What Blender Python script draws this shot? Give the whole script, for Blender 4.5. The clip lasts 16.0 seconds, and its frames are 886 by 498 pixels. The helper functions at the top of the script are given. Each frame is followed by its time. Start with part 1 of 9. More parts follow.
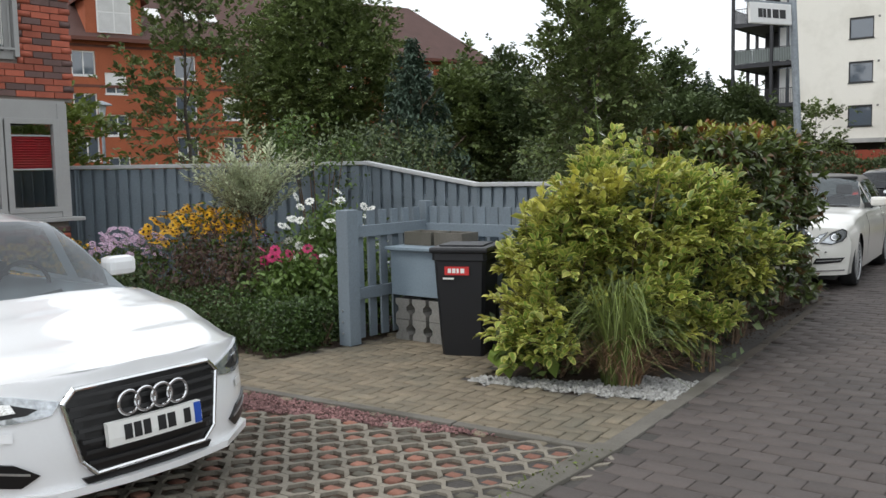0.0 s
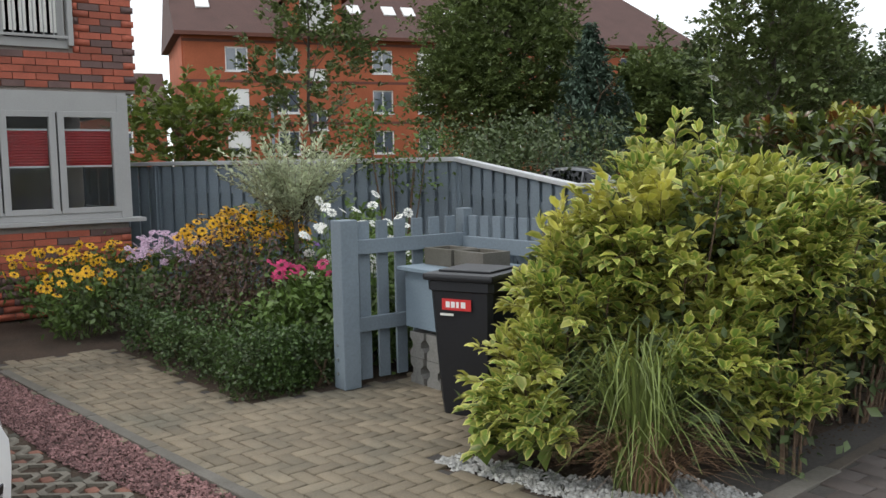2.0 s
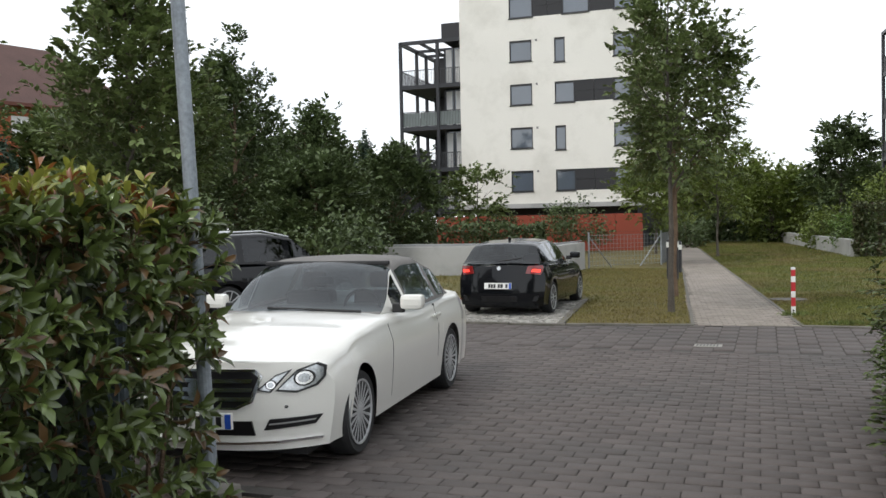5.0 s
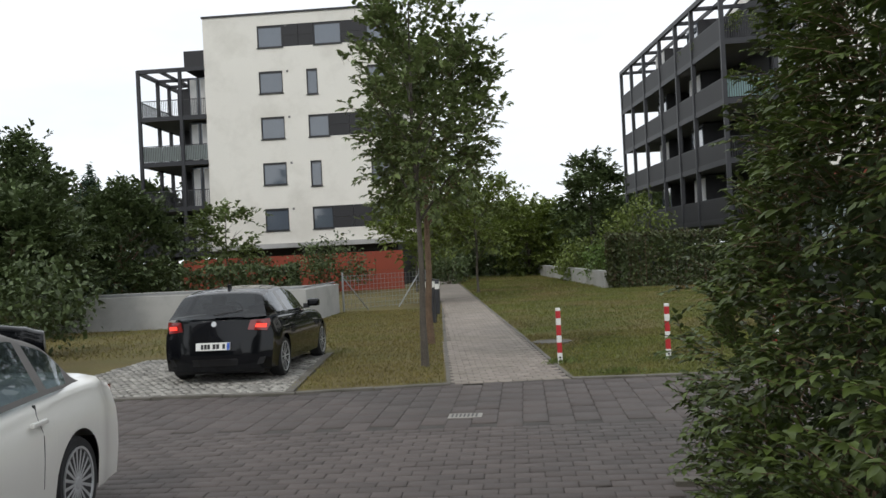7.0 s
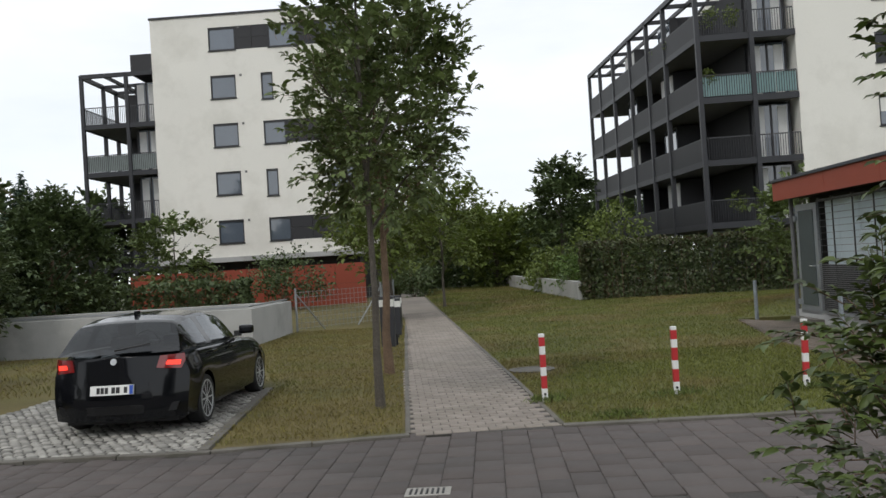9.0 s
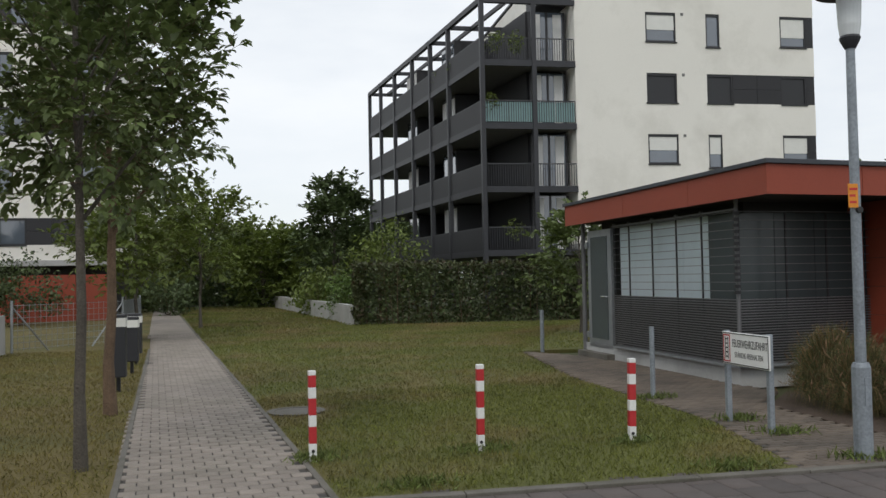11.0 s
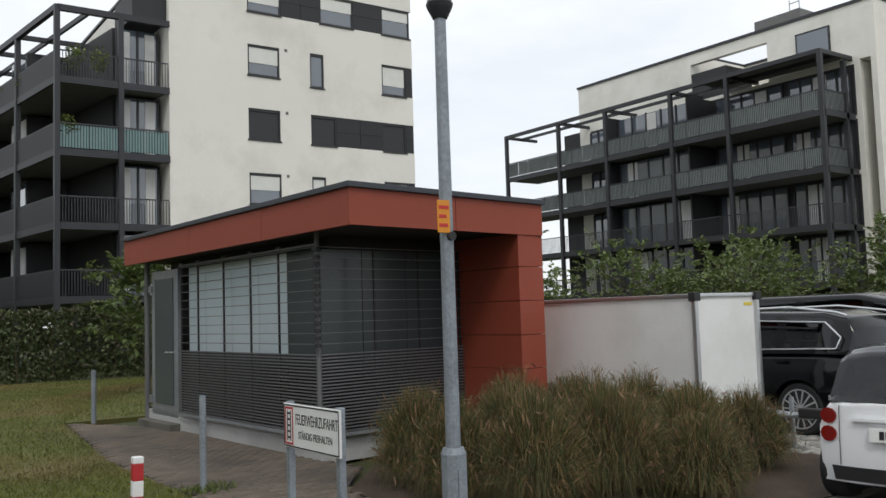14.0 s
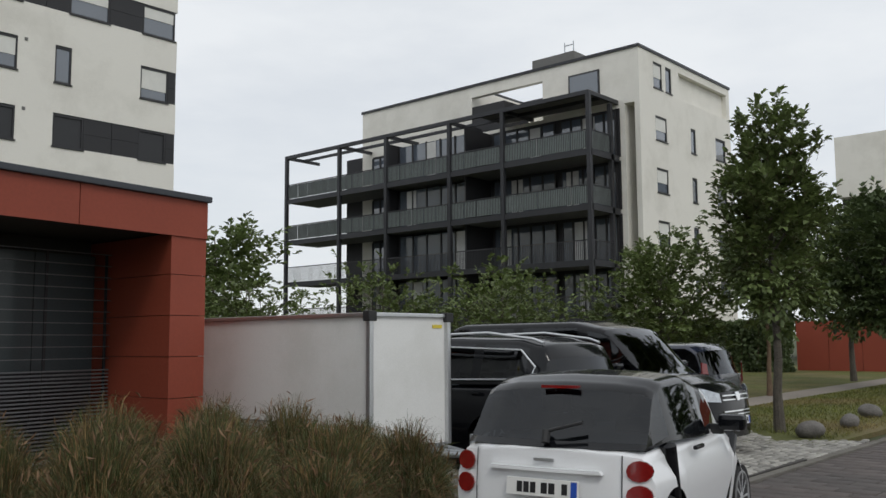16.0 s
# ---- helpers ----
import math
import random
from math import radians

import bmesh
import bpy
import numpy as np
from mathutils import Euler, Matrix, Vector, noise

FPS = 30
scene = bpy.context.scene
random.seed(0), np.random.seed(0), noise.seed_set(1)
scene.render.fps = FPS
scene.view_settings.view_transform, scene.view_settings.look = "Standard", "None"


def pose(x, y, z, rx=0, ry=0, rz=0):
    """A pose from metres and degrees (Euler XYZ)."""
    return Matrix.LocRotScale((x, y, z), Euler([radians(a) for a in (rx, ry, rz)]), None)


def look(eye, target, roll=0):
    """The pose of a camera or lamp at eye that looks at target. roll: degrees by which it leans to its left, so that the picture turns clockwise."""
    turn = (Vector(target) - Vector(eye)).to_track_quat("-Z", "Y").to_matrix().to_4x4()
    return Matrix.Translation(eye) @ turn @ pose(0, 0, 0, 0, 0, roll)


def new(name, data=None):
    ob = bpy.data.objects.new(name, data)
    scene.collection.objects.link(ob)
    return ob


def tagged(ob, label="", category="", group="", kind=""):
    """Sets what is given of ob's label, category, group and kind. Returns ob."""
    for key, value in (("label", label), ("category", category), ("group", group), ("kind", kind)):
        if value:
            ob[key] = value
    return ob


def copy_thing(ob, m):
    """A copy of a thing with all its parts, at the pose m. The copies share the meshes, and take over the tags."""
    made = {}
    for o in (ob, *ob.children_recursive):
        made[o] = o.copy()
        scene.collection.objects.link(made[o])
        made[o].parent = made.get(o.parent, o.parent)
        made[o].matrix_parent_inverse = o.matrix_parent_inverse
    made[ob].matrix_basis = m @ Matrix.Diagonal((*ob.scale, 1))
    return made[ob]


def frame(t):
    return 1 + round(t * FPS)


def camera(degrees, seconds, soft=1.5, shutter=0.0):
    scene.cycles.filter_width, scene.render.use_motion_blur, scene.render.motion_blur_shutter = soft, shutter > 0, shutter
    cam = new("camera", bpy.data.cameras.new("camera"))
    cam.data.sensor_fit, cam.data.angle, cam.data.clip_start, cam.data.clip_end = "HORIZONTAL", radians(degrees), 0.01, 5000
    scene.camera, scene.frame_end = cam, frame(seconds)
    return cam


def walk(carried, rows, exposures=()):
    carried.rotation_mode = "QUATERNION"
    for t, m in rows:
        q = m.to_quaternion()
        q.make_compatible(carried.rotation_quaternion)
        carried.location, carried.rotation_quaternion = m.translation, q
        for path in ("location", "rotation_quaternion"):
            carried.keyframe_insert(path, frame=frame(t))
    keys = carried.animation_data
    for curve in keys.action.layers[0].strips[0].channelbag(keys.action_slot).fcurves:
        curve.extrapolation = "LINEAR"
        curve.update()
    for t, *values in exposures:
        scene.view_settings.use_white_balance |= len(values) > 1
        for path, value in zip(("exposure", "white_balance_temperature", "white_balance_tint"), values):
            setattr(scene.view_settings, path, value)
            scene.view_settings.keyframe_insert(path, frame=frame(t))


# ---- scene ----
cam = camera(52.9, 16.0)
PATH = [
    (0, (1.445, -2.023, 1.673), (0.191, -0.476, 1.49), -1.2),
    (0.5, (1.42, -1.486, 1.692), (0.006, -0.084, 1.499), -0.9),
    (1, (1.354, -0.873, 1.697), (-0.177, 0.399, 1.503), -0.9),
    (1.5, (1.305, -0.275, 1.701), (-0.297, 0.908, 1.513), -1.1),
    (2, (1.261, 0.476, 1.694), (-0.327, 1.678, 1.505), -1.1),
    (2.5, (1.269, 1.118, 1.704), (-0.187, 2.475, 1.51), -0.0),
    (3, (1.332, 1.841, 1.737), (0.073, 3.383, 1.538), 0.3),
    (3.5, (1.293, 2.418, 1.738), (0.204, 4.089, 1.591), 1.0),
    (4, (1.31, 3.154, 1.746), (0.349, 4.908, 1.682), 0.2),
    (4.5, (1.329, 3.716, 1.767), (0.492, 5.531, 1.715), -0.4),
    (5, (1.336, 4.381, 1.741), (0.634, 6.252, 1.686), -1.1),
    (5.2, (1.334, 4.615, 1.736), (0.69, 6.508, 1.68), -1.4),
    (7.3, (1.242, 7.819, 1.767), (1.078, 9.812, 1.785), -3.4),
    (7.5, (1.273, 8.059, 1.771), (1.12, 10.052, 1.785), -3.9),
    (8, (1.24, 8.524, 1.841), (1.101, 10.519, 1.829), -4.0),
    (8.2, (1.198, 8.754, 1.866), (1.056, 10.748, 1.862), -3.9),
    (10.3, (1.084, 11.879, 1.748), (1.193, 13.875, 1.8), -1.8),
    (10.5, (1.083, 12.095, 1.762), (1.266, 14.087, 1.809), -1.5),
    (11, (1.175, 12.659, 1.733), (1.567, 14.619, 1.797), -1.1),
    (11.5, (1.274, 13.125, 1.711), (1.866, 15.034, 1.778), -0.9),
    (12, (1.386, 13.602, 1.711), (2.194, 15.43, 1.778), -0.5),
    (12.5, (1.637, 14.056, 1.737), (2.615, 15.798, 1.818), -0.8),
    (13, (1.999, 14.529, 1.781), (3.095, 16.199, 1.876), -0.5),
    (13.5, (2.464, 14.878, 1.786), (3.607, 16.515, 1.903), -0.9),
    (14, (3.007, 15.117, 1.755), (4.173, 16.737, 1.903), -1.8),
    (14.5, (3.411, 15.01, 1.668), (4.634, 16.583, 1.84), -1.7),
    (15, (3.934, 14.988, 1.646), (5.235, 16.492, 1.852), -1.5),
    (15.5, (4.631, 15.233, 1.683), (6.006, 16.669, 1.905), -1.3),
    (16, (5.389, 15.433, 1.611), (6.882, 16.748, 1.817), -0.4),
]
EXPOSURES = [(0, 0.32), (1.5, 0.36), (2.1, 0.45), (3, 0.92), (4, 0.78), (5, 0.36), (8, 0.05), (10.5, -0.1), (12.5, -0.14), (14, -0.02), (15, -0.13), (16, -0.31)]
walk(cam, [(t, look(eye, target, roll)) for t, eye, target, roll in PATH], EXPOSURES)

# ---- world and light: bright overcast day ----
world = bpy.data.worlds.new("sky")
scene.world = world
world.use_nodes = True
wt = world.node_tree
wt.nodes.clear()
w_out = wt.nodes.new("ShaderNodeOutputWorld")
w_bg = wt.nodes.new("ShaderNodeBackground")
w_sky = wt.nodes.new("ShaderNodeTexSky")
w_sky.sky_type = "NISHITA"
w_sky.sun_disc = False
w_sky.sun_elevation = radians(48)
w_sky.sun_rotation = radians(150)
w_scale = wt.nodes.new("ShaderNodeVectorMath")
w_scale.operation = "SCALE"
w_scale.inputs["Scale"].default_value = 0.10
w_co = wt.nodes.new("ShaderNodeTexCoord")
w_map = wt.nodes.new("ShaderNodeMapping")
w_map.inputs["Scale"].default_value = (1.0, 1.0, 3.2)
w_noise = wt.nodes.new("ShaderNodeTexNoise")
w_noise.inputs["Scale"].default_value = 2.6
w_noise.inputs["Detail"].default_value = 6.0
w_noise.inputs["Roughness"].default_value = 0.55
w_ramp = wt.nodes.new("ShaderNodeValToRGB")
w_ramp.color_ramp.elements[0].position = 0.36
w_ramp.color_ramp.elements[0].color = (0.79, 0.79, 0.79, 1)
w_ramp.color_ramp.elements[1].position = 0.62
w_ramp.color_ramp.elements[1].color = (0.97, 0.97, 0.97, 1)
w_mix = wt.nodes.new("ShaderNodeMixRGB")
w_mix.inputs[2].default_value = (0.93, 0.965, 1.0, 1)
wt.links.new(w_sky.outputs[0], w_scale.inputs[0])
wt.links.new(w_co.outputs["Generated"], w_map.inputs[0])
wt.links.new(w_map.outputs[0], w_noise.inputs["Vector"])
wt.links.new(w_noise.outputs["Fac"], w_ramp.inputs[0])
wt.links.new(w_ramp.outputs[0], w_mix.inputs[0])
wt.links.new(w_scale.outputs[0], w_mix.inputs[1])
wt.links.new(w_mix.outputs[0], w_bg.inputs[0])
w_bg.inputs[1].default_value = 1.12
wt.links.new(w_bg.outputs[0], w_out.inputs[0])

sun_data = bpy.data.lights.new("sun", "SUN")
sun_data.energy = 0.9
sun_data.angle = radians(14)
sun_data.color = (1.0, 0.96, 0.9)
sun = new("sun", sun_data)
sun.matrix_world = pose(0, 0, 30, 42, 0, 150 - 180)


# ---- materials ----
def mat(name, col, rough=0.6, metal=0.0, var=0.18, scale=3.0, fine=60.0, bump=0.15, dist=0.004, rand="", rvar=0.3, spec=0.5, coat=0.0, stain=None, trans=0.0, rim=None):
    m = bpy.data.materials.new(name)
    m.use_nodes = True
    nt = m.node_tree
    b = nt.nodes["Principled BSDF"]
    b.inputs["Roughness"].default_value = rough
    b.inputs["Metallic"].default_value = metal
    b.inputs["Specular IOR Level"].default_value = spec
    b.inputs["Coat Weight"].default_value = coat
    b.inputs["Coat Roughness"].default_value = 0.03
    geo = nt.nodes.new("ShaderNodeNewGeometry")
    n1 = nt.nodes.new("ShaderNodeTexNoise")
    n1.inputs["Scale"].default_value = scale
    n1.inputs["Detail"].default_value = 4
    n2 = nt.nodes.new("ShaderNodeTexNoise")
    n2.inputs["Scale"].default_value = fine
    n2.inputs["Detail"].default_value = 3
    nt.links.new(geo.outputs["Position"], n1.inputs["Vector"])
    nt.links.new(geo.outputs["Position"], n2.inputs["Vector"])
    add = nt.nodes.new("ShaderNodeMath")
    add.operation = "ADD"
    nt.links.new(n1.outputs["Fac"], add.inputs[0])
    nt.links.new(n2.outputs["Fac"], add.inputs[1])
    rng = nt.nodes.new("ShaderNodeMapRange")
    rng.inputs["From Min"].default_value = 0.6
    rng.inputs["From Max"].default_value = 1.4
    rng.inputs["To Min"].default_value = 1 - var
    rng.inputs["To Max"].default_value = 1 + var
    nt.links.new(add.outputs[0], rng.inputs["Value"])
    val = rng.outputs[0]
    if rand:
        if rand == "object":
            info = nt.nodes.new("ShaderNodeObjectInfo")
            src = info.outputs["Random"]
        else:
            src = geo.outputs["Random Per Island"]
        r2 = nt.nodes.new("ShaderNodeMapRange")
        r2.inputs["To Min"].default_value = 1 - rvar
        r2.inputs["To Max"].default_value = 1 + rvar
        nt.links.new(src, r2.inputs["Value"])
        mul = nt.nodes.new("ShaderNodeMath")
        mul.operation = "MULTIPLY"
        nt.links.new(val, mul.inputs[0])
        nt.links.new(r2.outputs[0], mul.inputs[1])
        val = mul.outputs[0]
    sc = nt.nodes.new("ShaderNodeVectorMath")
    sc.operation = "SCALE"
    nt.links.new(val, sc.inputs["Scale"])
    if stain:
        mx = nt.nodes.new("ShaderNodeMixRGB")
        mx.inputs[1].default_value = (*col, 1)
        mx.inputs[2].default_value = (*stain[0], 1)
        if len(stain) > 2 and rand:
            thr = nt.nodes.new("ShaderNodeMath")
            thr.operation = "LESS_THAN"
            thr.inputs[1].default_value = stain[2]
            nt.links.new(src, thr.inputs[0])
            nt.links.new(thr.outputs[0], mx.inputs[0])
        else:
            n3 = nt.nodes.new("ShaderNodeTexNoise")
            n3.inputs["Scale"].default_value = stain[1]
            n3.inputs["Detail"].default_value = 5
            n3.inputs["Roughness"].default_value = 0.65
            nt.links.new(geo.outputs["Position"], n3.inputs["Vector"])
            rp = nt.nodes.new("ShaderNodeMapRange")
            rp.inputs["From Min"].default_value = 0.46
            rp.inputs["From Max"].default_value = 0.64
            nt.links.new(n3.outputs["Fac"], rp.inputs["Value"])
            nt.links.new(rp.outputs[0], mx.inputs[0])
        nt.links.new(mx.outputs[0], sc.inputs[0])
    else:
        sc.inputs[0].default_value = col
    if rim:
        # a paler leaf margin
        at = nt.nodes.new("ShaderNodeAttribute")
        at.attribute_name = "rim"
        ramp = nt.nodes.new("ShaderNodeMapRange")
        ramp.inputs["From Min"].default_value = 0.45
        ramp.inputs["From Max"].default_value = 0.85
        edge = nt.nodes.new("ShaderNodeMixRGB")
        edge.inputs[2].default_value = (*rim, 1)
        nt.links.new(at.outputs["Fac"], ramp.inputs["Value"])
        nt.links.new(ramp.outputs[0], edge.inputs[0])
        if stain:
            nt.links.new(mx.outputs[0], edge.inputs[1])
        else:
            edge.inputs[1].default_value = (*col, 1)
        nt.links.new(edge.outputs[0], sc.inputs[0])
    nt.links.new(sc.outputs[0], b.inputs["Base Color"])
    if bump:
        bp = nt.nodes.new("ShaderNodeBump")
        bp.inputs["Strength"].default_value = bump
        bp.inputs["Distance"].default_value = dist
        nt.links.new(n2.outputs["Fac"], bp.inputs["Height"])
        nt.links.new(bp.outputs[0], b.inputs["Normal"])
    if trans:
        tr = nt.nodes.new("ShaderNodeBsdfTranslucent")
        ms = nt.nodes.new("ShaderNodeMixShader")
        ms.inputs[0].default_value = trans
        nt.links.new(sc.outputs[0], tr.inputs[0])
        nt.links.new(b.outputs[0], ms.inputs[1])
        nt.links.new(tr.outputs[0], ms.inputs[2])
        nt.links.new(ms.outputs[0], nt.nodes["Material Output"].inputs[0])
    return m


def glass_mat(name, col, rough=0.02, alpha=0.35):
    m = bpy.data.materials.new(name)
    m.use_nodes = True
    nt = m.node_tree
    nt.nodes.clear()
    out = nt.nodes.new("ShaderNodeOutputMaterial")
    gl = nt.nodes.new("ShaderNodeBsdfGlossy")
    gl.inputs["Roughness"].default_value = rough
    gl.inputs["Color"].default_value = (0.95, 0.97, 1, 1)
    tr = nt.nodes.new("ShaderNodeBsdfTransparent")
    tr.inputs[0].default_value = (*col, 1)
    lw = nt.nodes.new("ShaderNodeLayerWeight")
    fr = nt.nodes.new("ShaderNodeMath")
    fr.operation = "POWER"
    fr.inputs[1].default_value = 5.0
    nt.links.new(lw.outputs["Facing"], fr.inputs[0])
    ad = nt.nodes.new("ShaderNodeMath")
    ad.operation = "ADD"
    ad.inputs[1].default_value = alpha
    ms = nt.nodes.new("ShaderNodeMixShader")
    nt.links.new(fr.outputs[0], ad.inputs[0])
    nt.links.new(ad.outputs[0], ms.inputs[0])
    nt.links.new(tr.outputs[0], ms.inputs[1])
    nt.links.new(gl.outputs[0], ms.inputs[2])
    nt.links.new(ms.outputs[0], out.inputs[0])
    return m


def glow_mat(name, col, strength):
    m = bpy.data.materials.new(name)
    m.use_nodes = True
    b = m.node_tree.nodes["Principled BSDF"]
    b.inputs["Base Color"].default_value = (*col, 1)
    b.inputs["Emission Color"].default_value = (*col, 1)
    b.inputs["Emission Strength"].default_value = strength
    return m


